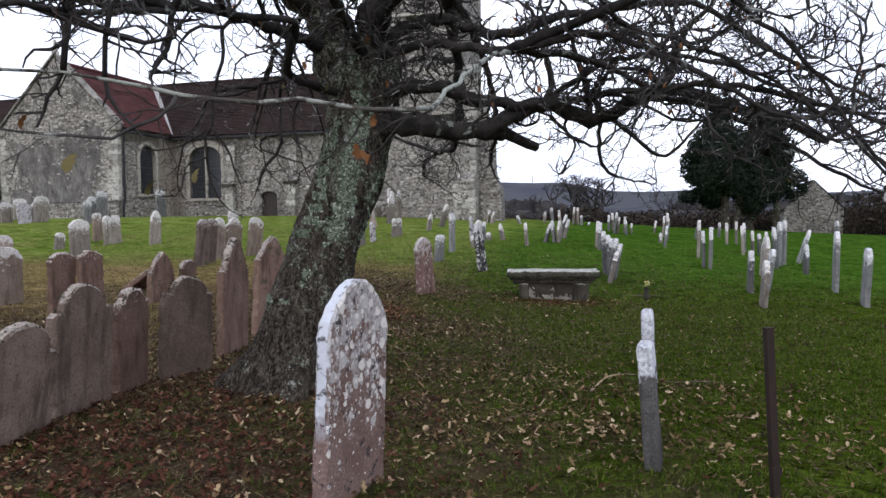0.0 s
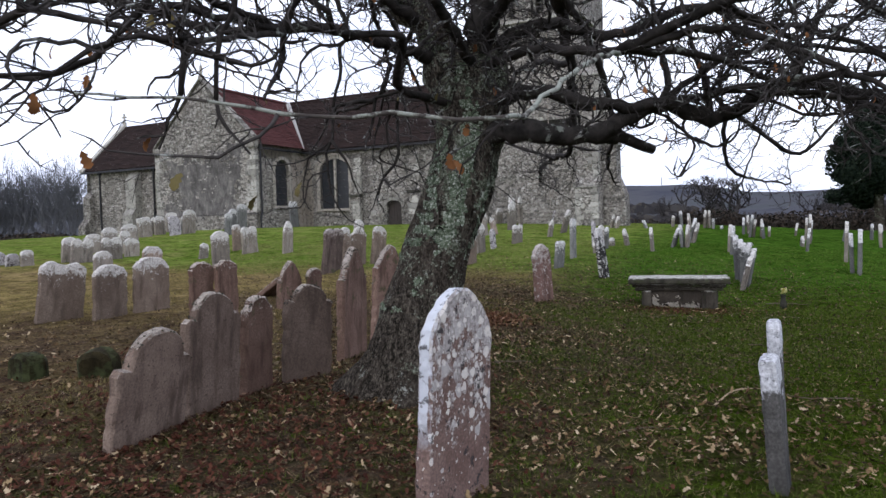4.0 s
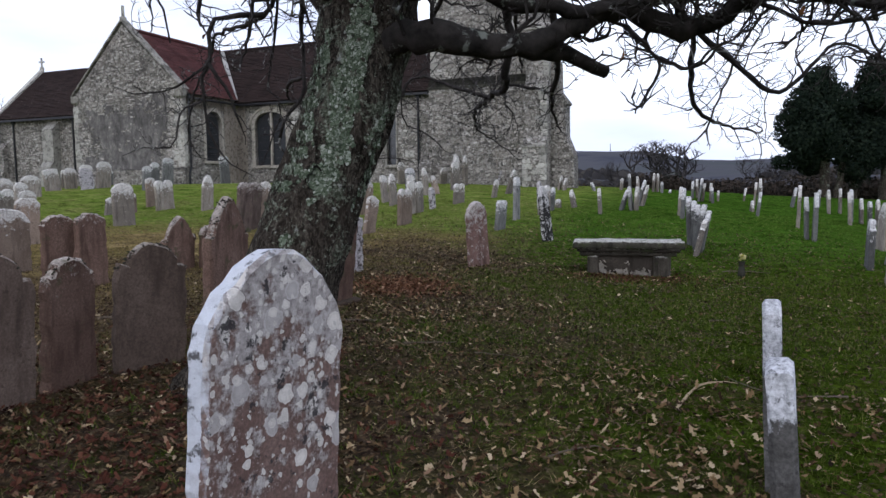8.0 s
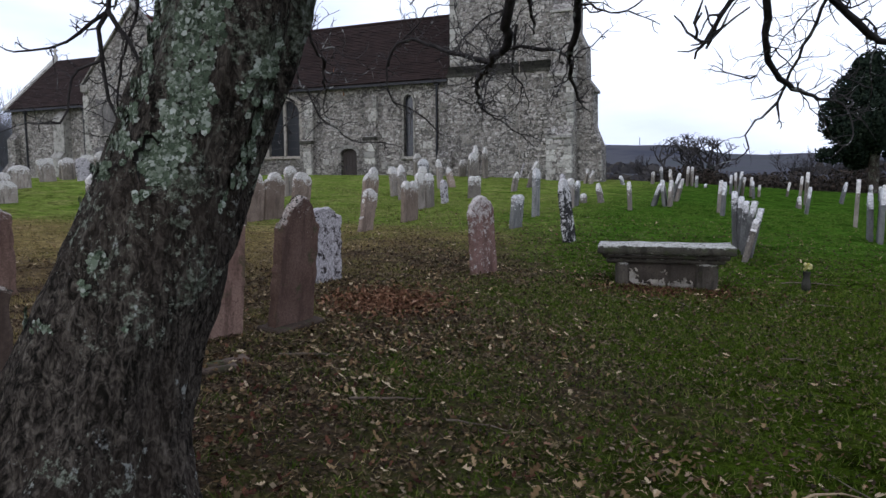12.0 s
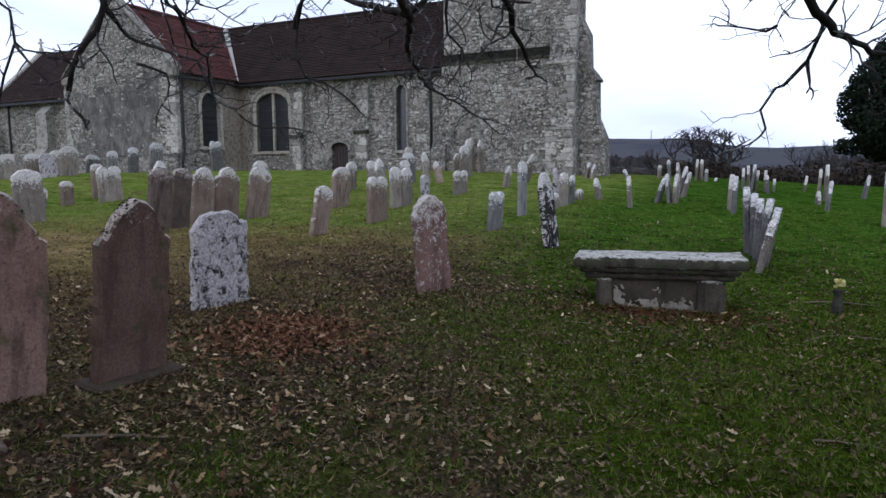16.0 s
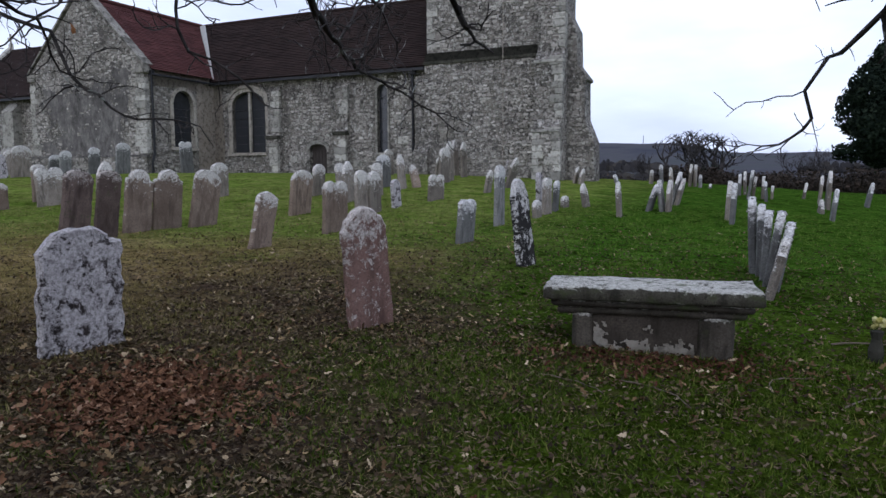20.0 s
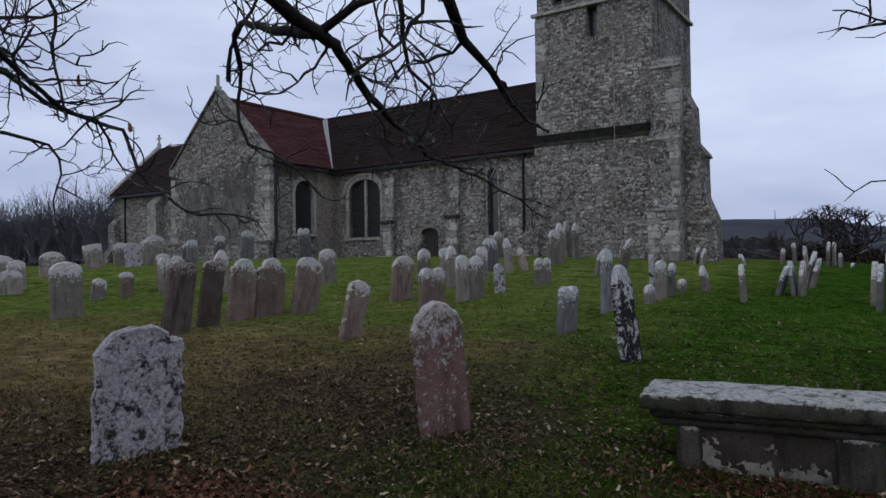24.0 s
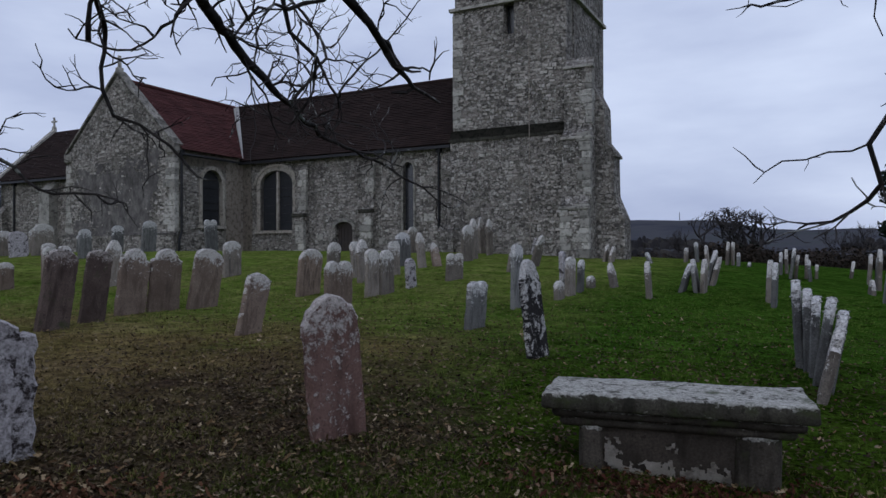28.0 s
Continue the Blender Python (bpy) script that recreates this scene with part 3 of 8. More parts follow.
LITTER = leaf_paint("fallen_leaves", (0.0, (0.022, 0.013, 0.007)), (0.3, (0.065, 0.038, 0.018)), (0.58, (0.135, 0.086, 0.04)), (0.8, (0.27, 0.19, 0.10)), (0.95, (0.43, 0.34, 0.22)), (1.0, (0.10, 0.035, 0.018)))


def grass_paint():
    """Grass blades: deep green, yellower towards the church's east end like the sward they stand in."""
    p = Paint("grass_blades", 0.9, spec=0.04)
    at = p.where.outputs["Object"]
    lush = p.ramp(p.random(True), (0.0, (0.022, 0.040, 0.004)), (0.5, (0.050, 0.082, 0.009)), (0.85, (0.088, 0.122, 0.018)), (1.0, (0.15, 0.14, 0.04)))
    dry = p.ramp(p.random(True), (0.0, (0.10, 0.082, 0.03)), (0.6, (0.20, 0.155, 0.062)), (1.0, (0.29, 0.215, 0.11)))
    green_dry = p.ramp(p.random(True), (0.0, (0.075, 0.125, 0.018)), (0.6, (0.155, 0.19, 0.045)), (1.0, (0.25, 0.225, 0.09)))
    dry = p.mix(p.ramp(p.math("DIVIDE", p.axis(at, "Y"), 40.0), (0.41, 0.0), (0.49, 1.0)), dry, green_dry)
    thin = p.math("ADD", p.math("MULTIPLY", p.math("SUBTRACT", p.axis(at, "Y"), 10.5), 0.05), p.math("MULTIPLY", p.axis(at, "X"), -0.18))
    open_lawn = p.ramp(p.random(True), (0.0, (0.034, 0.076, 0.008)), (0.6, (0.078, 0.15, 0.016)), (1.0, (0.145, 0.19, 0.04)))
    lush = p.mix(p.ramp(p.math("DIVIDE", p.axis(at, "Y"), 40.0), (0.31, 0.0), (0.46, 1.0)), lush, open_lawn)
    return p.done(p.mix(p.ramp(thin, (0.1, 0.0), (0.7, 1.0)), lush, dry))


GRASS = grass_paint()
HAY = leaf_paint("dead_grass_blades", (0.0, (0.06, 0.044, 0.022)), (0.5, (0.14, 0.105, 0.052)), (1.0, (0.25, 0.195, 0.10)))

# ---- ground ----


def steps(lo, hi, step, far):
    """Even steps from lo to hi, then ever longer ones out to far on both sides."""
    out = list(np.arange(lo, hi + step / 2, step))
    d = step
    while out[-1] < far:
        d *= 1.25
        out.append(out[-1] + d)
    d = step
    while out[0] > -far:
        d *= 1.25
        out.insert(0, out[0] - d)
    return [float(v) for v in out]


xs, ys = steps(-28, 18, 0.5, 2400), steps(-6, 48, 0.5, 2400)
me = bpy.data.meshes.new("ground")
me.from_pydata([(x, y, height(x, y)) for y in ys for x in xs], [],
               [(j * len(xs) + i, j * len(xs) + i + 1, (j + 1) * len(xs) + i + 1, (j + 1) * len(xs) + i) for j in range(len(ys) - 1) for i in range(len(xs) - 1)])
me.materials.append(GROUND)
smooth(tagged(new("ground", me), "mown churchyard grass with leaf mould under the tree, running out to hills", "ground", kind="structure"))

# ---- church ----
CHURCH = pose(-18.23, 44.60, 0, 0, 0, -15)
church = new("church")
church.matrix_world = CHURCH
tagged(church, "old rubble-stone church with west tower, transept and tiled roofs", "church")
FLOOR = 0.6


def cpart(name, bm, material, label="", parent=None):
    if "wall" in name or "buttress" in name:
        bmesh.ops.remove_doubles(bm, verts=bm.verts[:], dist=0.002)
    return part(name, bm, material, parent or church, label)


def window(x0, x1, sill, spring, rise, y, lights=1, turn=None, label="", w=0.2, stone=None, hood=False):
    """A stone-framed leaded window, seen from -y; its parts hang under the frame."""
    bm = bmesh.new()
    edge_out = [(x0 - w, sill)] + arch(x0 - w, x1 + w, spring, rise + w) + [(x1 + w, sill)]
    edge_in = [(x0, sill)] + arch(x0, x1, spring, rise) + [(x1, sill)]
    for i in range(len(edge_out) - 1):
        prism(bm, [edge_out[i], edge_in[i], edge_in[i + 1], edge_out[i + 1]], y - 0.07, y + 0.2)
    prism(bm, [(x0 - w - 0.08, sill - 0.16), (x1 + w + 0.08, sill - 0.16), (x1 + w + 0.08, sill), (x0 - w - 0.08, sill)], y - 0.12, y + 0.2)
    frame_ob = cpart("window_frame", bm, stone or WINDOW_STONE, label or "pale dressed stone window frame")
    if turn:
        frame_ob.matrix_local = turn
    if hood:
        bm = bmesh.new()
        o, i = arch(x0 - w - 0.17, x1 + w + 0.17, spring - 0.05, rise + w + 0.17), arch(x0 - w - 0.02, x1 + w + 0.02, spring - 0.05, rise + w + 0.02)
        for k in range(len(o) - 1):
            prism(bm, [o[k], i[k], i[k + 1], o[k + 1]], y - 0.14, y + 0.05)
        cpart("hood_mould", bm, WINDOW_STONE, parent=frame_ob)
    bm = bmesh.new()
    prism(bm, edge_in, y + 0.22, y + 0.25)
    cpart("pane", bm, GLASS, parent=frame_ob)
    step = (x1 - x0) / lights
    for i in range(1, lights):
        bm = bmesh.new()
        soft_box(bm, x0 + step * i - 0.07, x0 + step * i + 0.07, y + 0.02, y + 0.2, sill, spring + rise * 0.95, 0.02)
        cpart("mullion", bm, WINDOW_STONE, parent=frame_ob)
    for k in range(1, 6):
        bm = bmesh.new()
        z = sill + (spring - sill) * k / 5.5
        box(bm, x0, x1, y + 0.19, y + 0.215, z, z + 0.025)
        cpart("saddle_bar", bm, IRON, parent=frame_ob)
    return frame_ob


def courses(bm, corner, along, up, length, rise_len, gauge=0.16, tile=0.0, seed=1):
    """Lapped courses of a roof slope: corner, the way along the eaves, the way up the slope."""
    rng = random.Random(seed)
    along, up, corner = Vector(along).normalized(), Vector(up).normalized(), Vector(corner)
    out = along.cross(up)
    if out.z < 0:
        out = -out
    n = int(rise_len / gauge)
    for k in range(n + 1):
        a0, a1 = k * gauge, min((k + 1) * gauge + 0.05, rise_len)
        x = 0.0
        while x < length:
            w = rng.uniform(0.5, 0.9) if tile == 0 else tile
            x1 = min(x + w, length)
            lift = 0.05 + rng.uniform(-0.012, 0.012)
            q = [corner + along * x + up * a0 + out * lift, corner + along * x1 + up * a0 + out * lift,
                 corner + along * x1 + up * a1 + out * 0.012, corner + along * x + up * a1 + out * 0.012]
            low = [q[0] - out * lift, q[1] - out * lift]
            v = [bm.verts.new(c) for c in q + low]
            bm.faces.new((v[0], v[1], v[2], v[3]))
            bm.faces.new((v[4], v[5], v[1], v[0]))
            x = x1


# nave
bm = bmesh.new()
wall(bm, 0, 13.6, FLOOR, 6.85, 0, 0.8, [(1.32, 3.66, 2.75, 5.35, 0.75), (6.5, 7.6, 1.2, 2.85, 0.28), (10.72, 11.33, 2.6, 5.6, 0.42)])
cpart("nave_wall", bm, RUBBLE, "grey rubble-stone wall with patches of render")
bm = bmesh.new()
box(bm, -8.0, 13.6, 7.2, 8.0, FLOOR, 6.85)
cpart("nave_north_wall", bm, RUBBLE)
bm = bmesh.new()
S = math.hypot(4.35, 4.25)
courses(bm, (-8.7, -0.35, 6.72), (1, 0, 0), (0, 4.35, 4.25), 22.35, S, seed=3)
courses(bm, (-8.7, 8.35, 6.72), (1, 0, 0), (0, -4.35, 4.25), 22.35, S, seed=4)
prism(bm, [(-8.7, 6.7), (13.65, 6.7), (13.65, 6.74), (-8.7, 6.74)], -0.3, 8.3)
nave_roof = cpart("nave_roof", bm, ROOF_DARK, "dark plain-tiled roof with some moss")
bm = bmesh.new()
tube(bm, [(-8.7, 4.0, 10.98), (13.6, 4.0, 10.98)], [0.12, 0.12], 8)
cpart("ridge_tiles", bm, ROOF_DARK, parent=nave_roof)
bm = bmesh.new()
box(bm, 0.0, 13.55, -0.42, -0.28, 6.52, 6.66)
cpart("gutter", bm, IRON, "black iron gutter", nave_roof)
window(1.32, 3.66, 2.75, 5.35, 0.75, 0, 2, w=0.24, hood=True, label="pale stone two-light window with a flat arch")
window(10.72, 11.33, 2.6, 5.6, 0.42, 0, 1, w=0.1, stone=COPING, label="worn grey stone lancet frame")
bm = bmesh.new()
prism(bm, [(6.5, 1.2)] + [(7.6, 1.2)] + arch(6.5, 7.6, 2.85, 0.28)[::-1], 0.28, 0.36)
church_door = cpart("door", bm, DOOR, "low dark boarded door")
for i in range(5):
    bm = bmesh.new()
    box(bm, 6.53 + i * 0.21, 6.71 + i * 0.21, 0.255, 0.285, 1.25, 2.8)
    cpart("board", bm, DOOR, parent=church_door)
bm = bmesh.new()
soft_box(bm, 6.7, 6.74, 0.2, 0.26, 1.9, 2.1, 0.01)
cpart("handle", bm, IRON, parent=church_door)
bm = bmesh.new()
o, i_ = arch(6.3, 7.8, 2.85, 0.48), arch(6.5, 7.6, 2.85, 0.28)
for k in range(len(o) - 1):
    prism(bm, [o[k], i_[k], i_[k + 1], o[k + 1]], -0.04, 0.2)
cpart("door_arch", bm, ASHLAR)


def buttress(x0, x1, y0, z0, stages, name="buttress", material=None, side=None):
    """A stepped buttress in front of the wall at y 0: stages of (top, depth), each with a sloping set-off."""
    bm = bmesh.new()
    low = z0
    for n, (top, depth) in enumerate(stages):
        nxt = stages[n + 1][1] if n + 1 < len(stages) else 0.0
        slope = min(0.55, (depth - nxt) * 1.1)
        v = [bm.verts.new(c) for c in ((x0, y0 - depth, low), (x1, y0 - depth, low), (x1, y0, low), (x0, y0, low), (x0, y0 - depth, top - slope), (x1, y0 - depth, top - slope), (x1, y0, top), (x0, y0, top), (x0, y0 - nxt, top), (x1, y0 - nxt, top))]
        for f in ((0, 1, 5, 4), (4, 5, 9, 8), (1, 2, 6, 9, 5), (3, 0, 4, 8, 7), (7, 8, 9, 6)):
            if f == (7, 8, 9, 6) and nxt < 0.01:
                continue
            bm.faces.new([v[k] for k in f])
        low = top
    ob = cpart(name, bm, material or RUBBLE)
    if side:
        ob.matrix_local = side
    return ob


def quoins(x, y, z0, z1, w=0.5, d=0.28, face=1, seed=0, turn=None):
    """Long-and-short dressed blocks up a corner; x is the corner, face the way the long side runs."""
    rng = random.Random(seed)
    z = z0
    while z < z1 - 0.2:
        h = rng.uniform(0.24, 0.42)
        l = rng.choice((w, w * 0.6)) * rng.uniform(0.85, 1.15)
        bm = bmesh.new()
        a, b = sorted((x - 0.02 * face, x + l * face))
        soft_box(bm, a, b, y - rng.uniform(0.012, 0.04), y + d, z + 0.01, min(z + h, z1), 0.02)
        ob = cpart("quoin", bm, ASHLAR)
        if turn:
            ob.matrix_local = turn
        z += h


buttress(4.0, 4.75, 0, FLOOR, [(3.75, 0.5), (6.3, 0.28)], material=RUBBLE)
quoins(4.75, -0.5, 0.9, 3.2, 0.6, 0.2, -1, seed=31)
quoins(4.75, -0.28, 3.8, 6.0, 0.55, 0.2, -1, seed=32)
buttress(8.35, 9.05, 0, FLOOR, [(3.85, 0.45), (6.2, 0.2)], material=RUBBLE)
quoins(9.05, -0.45, 2.2, 3.4, 0.6, 0.2, -1, seed=33)
quoins(9.05, -0.2, 4.6, 6.1, 0.45, 0.2, -1, seed=34)
for x, z, deep in ((4.37, 3.42, 0.5), (8.7, 3.52, 0.45)):
    bm = bmesh.new()
    soft_box(bm, x - 0.42, x + 0.42, -deep - 0.07, -deep + 0.3, z, z + 0.2, 0.04)
    cpart("buttress_ledge", bm, MOSS_LEDGE, "ledge black with moss")
for k, (x, z, w, h) in enumerate(((8.75, 5.0, 0.6, 0.35), (4.4, 4.4, 0.7, 0.3), (8.7, 3.75, 0.55, 0.12), (5.5, 2.2, 0.4, 0.3), (9.5, 1.9, 0.5, 0.35), (11.9, 4.2, 0.5, 0.3), (12.2, 3.0, 0.6, 0.4))):
    bm = bmesh.new()
    soft_box(bm, x - w / 2, x + w / 2, -0.04, 0.1, z, z + h, 0.02)
    cpart("dressed_block", bm, ASHLAR)


def downpipe(points, name="downpipe"):
    bm = bmesh.new()
    tube(bm, points, [0.065] * len(points), 8)
    ob = cpart(name, bm, IRON, "black iron downpipe")
    top = points[0]
    bm = bmesh.new()
    soft_box(bm, top[0] - 0.14, top[0] + 0.14, top[1] - 0.1, top[1] + 0.1, top[2] - 0.12, top[2] + 0.14, 0.02)
    cpart("hopper", bm, IRON, parent=ob)
    return ob


downpipe([(12.8, -0.12, 6.5), (12.8, -0.12, 1.0)])

# transept
TL, TR, TD = -8.75, 0.0, 4.9
TC = (TL + TR) / 2
bm = bmesh.new()
prism(bm, [(TL, FLOOR), (TR, FLOOR), (TR, 7.0), (TC, 11.15), (TL, 7.0)], -TD, -TD + 0.8)
cpart("transept_gable", bm, RUBBLE, "rubble-stone gable with dark patches of old render")
bm = bmesh.new()
wall(bm, -TD + 0.8, 0, FLOOR, 6.95, -0.75, 0, [(-3.1, -1.65, 3.0, 5.25, 0.78)])
ob = cpart("transept_west_wall", bm, RUBBLE, "grey rubble wall limewashed towards the nave")
ob.matrix_local = Matrix(((0, -1, 0, TR - 0.75), (1, 0, 0, 0), (0, 0, 1, 0), (0, 0, 0, 1)))
bm = bmesh.new()
box(bm, TL, TL + 0.75, -TD + 0.8, 7.5, FLOOR, 6.95)
cpart("transept_east_wall", bm, RUBBLE)
WEST = Matrix(((0, -1, 0, TR), (1, 0, 0, 0), (0, 0, 1, 0), (0, 0, 0, 1)))
window(-3.1, -1.65, 3.0, 5.25, 0.78, 0, 1, turn=WEST)
bm = bmesh.new()
v = [bm.verts.new(c) for c in ((TR + 0.012, -1.35, FLOOR), (TR + 0.012, -0.02, FLOOR), (TR + 0.012, -0.02, 6.8), (TR + 0.012, -1.35, 6.8))]
bm.faces.new(v)
bmesh.ops.solidify(bm, geom=bm.faces[:], thickness=-0.03)
cpart("lime_render_patch", bm, RENDER_PALE, "buff lime render")


bm = bmesh.new()
v = [bm.verts.new(c) for c in ((0.02, -0.03, 1.2), (0.62, -0.03, 1.2), (0.74, -0.03, 3.4), (0.58, -0.03, 6.5), (0.02, -0.03, 6.5))]
bm.faces.new(v)
bmesh.ops.solidify(bm, geom=bm.faces[:], thickness=0.03)
cpart("lime_render_patch", bm, RENDER_PALE, "buff lime render")
bm = bmesh.new()
v = [bm.verts.new(c) for c in ((TR + 0.03, -TD + 0.6, 6.1), (TR + 0.03, -1.36, 6.1), (TR + 0.03, -1.36, 6.8), (TR + 0.03, -TD + 0.6, 6.8))]
bm.faces.new(v)
bmesh.ops.solidify(bm, geom=bm.faces[:], thickness=-0.03)
cpart("lime_render_patch", bm, RENDER_PALE, "buff lime render")


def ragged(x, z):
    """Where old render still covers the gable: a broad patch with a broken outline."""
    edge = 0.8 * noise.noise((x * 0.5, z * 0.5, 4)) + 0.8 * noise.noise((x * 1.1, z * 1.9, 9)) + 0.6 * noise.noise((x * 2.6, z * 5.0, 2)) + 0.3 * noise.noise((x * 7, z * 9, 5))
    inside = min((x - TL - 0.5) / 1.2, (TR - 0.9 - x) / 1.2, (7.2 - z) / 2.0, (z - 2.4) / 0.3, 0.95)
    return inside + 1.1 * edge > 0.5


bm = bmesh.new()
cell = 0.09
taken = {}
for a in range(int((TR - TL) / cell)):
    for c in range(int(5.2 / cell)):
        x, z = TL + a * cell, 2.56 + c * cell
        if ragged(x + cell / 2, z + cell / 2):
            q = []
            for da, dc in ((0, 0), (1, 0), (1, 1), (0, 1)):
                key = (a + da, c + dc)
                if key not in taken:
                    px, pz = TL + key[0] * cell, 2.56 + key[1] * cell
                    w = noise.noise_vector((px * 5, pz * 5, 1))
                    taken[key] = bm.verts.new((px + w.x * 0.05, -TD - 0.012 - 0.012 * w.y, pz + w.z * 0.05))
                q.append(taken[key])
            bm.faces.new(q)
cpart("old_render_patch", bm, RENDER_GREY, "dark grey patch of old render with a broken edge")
bm = bmesh.new()
box(bm, TL - 0.12, TR + 0.12, -TD - 0.16, -TD + 0.02, FLOOR, 2.45)
cpart("plinth", bm, RUBBLE, "low stone plinth with a dark sloping ledge")
bm = bmesh.new()
prism(bm, [(TL - 0.14, 2.45), (TR + 0.14, 2.45), (TR + 0.14, 2.55), (TL - 0.14, 2.55)], -TD - 0.18, -TD + 0.03)
cpart("plinth_ledge", bm, RENDER_GREY)
bm = bmesh.new()
half = (TR - TL) / 2 + 0.3
ST = math.hypot(half, 4.0)
courses(bm, (TR + 0.3, -TD + 0.25, 6.85), (0, 1, 0), (-half, 0, 4.05), TD + 3.75, ST, seed=7)
courses(bm, (TL - 0.3, -TD + 0.25, 6.85), (0, 1, 0), (half, 0, 4.05), TD + 3.75, ST, seed=8)
transept_roof = cpart("transept_roof", bm, ROOF_RED, "red plain-tiled roof")
bm = bmesh.new()
tube(bm, [(TC, -TD + 0.25, 10.98), (TC, 3.9, 10.98)], [0.12, 0.12], 8)
cpart("ridge_tiles", bm, ROOF_RED, parent=transept_roof)
bm = bmesh.new()
q = [Vector((0.42, -0.42, 6.86)), Vector((0.02, -0.42, 6.86)), Vector((TC - 0.05, 3.75, 11.05)), Vector((TC + 0.22, 3.95, 11.05))]
v = [bm.verts.new(c) for c in q]
f = bm.faces.new(v)
bmesh.ops.solidify(bm, geom=[f], thickness=0.04)
cpart("valley_flashing", bm, LEAD, "pale lead valley between the roofs", transept_roof)
for side in (-1, 1):
    x_low = TC + side * ((TR - TL) / 2 + 0.08)
    n = 12
    for k in range(n):
        a, b = k / n, (k + 0.97) / n
        bm = bmesh.new()
        pa = (x_low + (TC - x_low) * a, 7.02 + 4.3 * a)
        pb = (x_low + (TC - x_low) * b, 7.02 + 4.3 * b)
        outline = [pa, pb, (pb[0], pb[1] + 0.13), (pa[0], pa[1] + 0.13)]
        prism(bm, outline if side < 0 else outline[::-1], -TD - 0.1, -TD + 0.5)
        cpart("coping_stone", bm, COPING)
    bm = bmesh.new()
    soft_box(bm, min(x_low, x_low - side * 0.6), max(x_low, x_low - side * 0.6), -TD - 0.12, -TD + 0.5, 6.65, 7.12, 0.04)
    cpart("kneeler", bm, COPING)
quoins(TR, -TD, 2.6, 6.6, 0.75, face=-1, seed=5)
quoins(TL, -TD, 2.6, 6.6, 0.6, face=1, seed=6)
downpipe([(TR + 0.12, -TD + 0.35, 6.7), (TR + 0.12, -TD + 0.35, 2.6), (TR + 0.22, -TD + 0.1, 2.2), (TR + 0.22, -TD + 0.1, 1.0)])
bm = bmesh.new()
soft_box(bm, TC - 0.14, TC + 0.14, -TD - 0.05, -TD + 0.3, 11.3, 11.6, 0.03)
prism(bm, [(TC - 0.07, 11.6), (TC + 0.07, 11.6), (TC + 0.05, 12.25), (TC - 0.05, 12.25)], -TD + 0.05, -TD + 0.2)
cpart("gable_finial", bm, ASHLAR)
bm = bmesh.new()
tube(bm, [(-0.1, -0.18, 6.6), (-0.1, -TD + 0.2, 6.6)], [0.07, 0.07], 6)
ob = cpart("gutter", bm, IRON, "black iron gutter", transept_roof)
ob.location.x = 0.38

# chancel
CL = -18.2
bm = bmesh.new()
box(bm, CL, TL, -3.1, -2.3, FLOOR, 6.35)
cpart("chancel_wall", bm, RUBBLE)
bm = bmesh.new()
TURN_E = Matrix(((0, -1, 0, CL + 0.7), (1, 0, 0, 0), (0, 0, 1, 0), (0, 0, 0, 1)))
prism(bm, [(-3.1, FLOOR), (4.2, FLOOR), (4.2, 6.35), (0.55, 10.0), (-3.1, 6.35)], 0, 0.7)
ob = cpart("chancel_gable", bm, RUBBLE)
ob.matrix_local = TURN_E
bm = bmesh.new()
SC = math.hypot(4.05, 3.85)
courses(bm, (CL - 0.15, -3.5, 6.2), (1, 0, 0), (0, 4.05, 3.85), TL - CL + 0.2, SC, seed=9)
courses(bm, (CL - 0.15, 4.6, 6.2), (1, 0, 0), (0, -4.05, 3.85), TL - CL + 0.2, SC, seed=10)
prism(bm, [(CL, 6.16), (TL, 6.16), (TL, 6.2), (CL, 6.2)], -3.45, 4.5)
chancel_roof = cpart("chancel_roof", bm, ROOF_DARK, "dark brown plain-tiled roof")
bm = bmesh.new()
box(bm, CL, TL, -3.58, -3.44, 6.0, 6.14)
cpart("gutter", bm, IRON, parent=chancel_roof)
bm = bmesh.new()
prism(bm, [(-3.55, 6.3), (-3.55, 6.1), (0.55, 10.0), (0.55, 10.3)][::-1], -0.05, 0.35)
ob = cpart("gable_coping", bm, ASHLAR)
ob.matrix_local = Matrix(((0, -1, 0, CL - 0.2 + 0.35), (1, 0, 0, 0), (0, 0, 1, 0), (0, 0, 0, 1)))
bm = bmesh.new()
x = CL - 0.02
soft_box(bm, x - 0.12, x + 0.12, 0.43, 0.67, 10.1, 10.45, 0.03)
box(bm, x - 0.05, x + 0.05, 0.5, 0.6, 10.45, 11.1)
box(bm, x - 0.26, x + 0.26, 0.503, 0.597, 10.75, 10.86)
cpart("gable_cross", bm, ASHLAR, "small stone cross")
buttress(-13.3, -12.3, -3.1, FLOOR, [(3.2, 0.9), (5.9, 0.55)], material=ASHLAR)
buttress(CL, CL + 0.8, -3.1, FLOOR, [(2.6, 0.9), (4.6, 0.4)], material=RUBBLE)
downpipe([(-16.6, -3.22, 6.0), (-16.6, -3.22, 1.0)])
downpipe([(-10.9, -3.22, 6.0), (-10.9, -3.22, 1.0)])

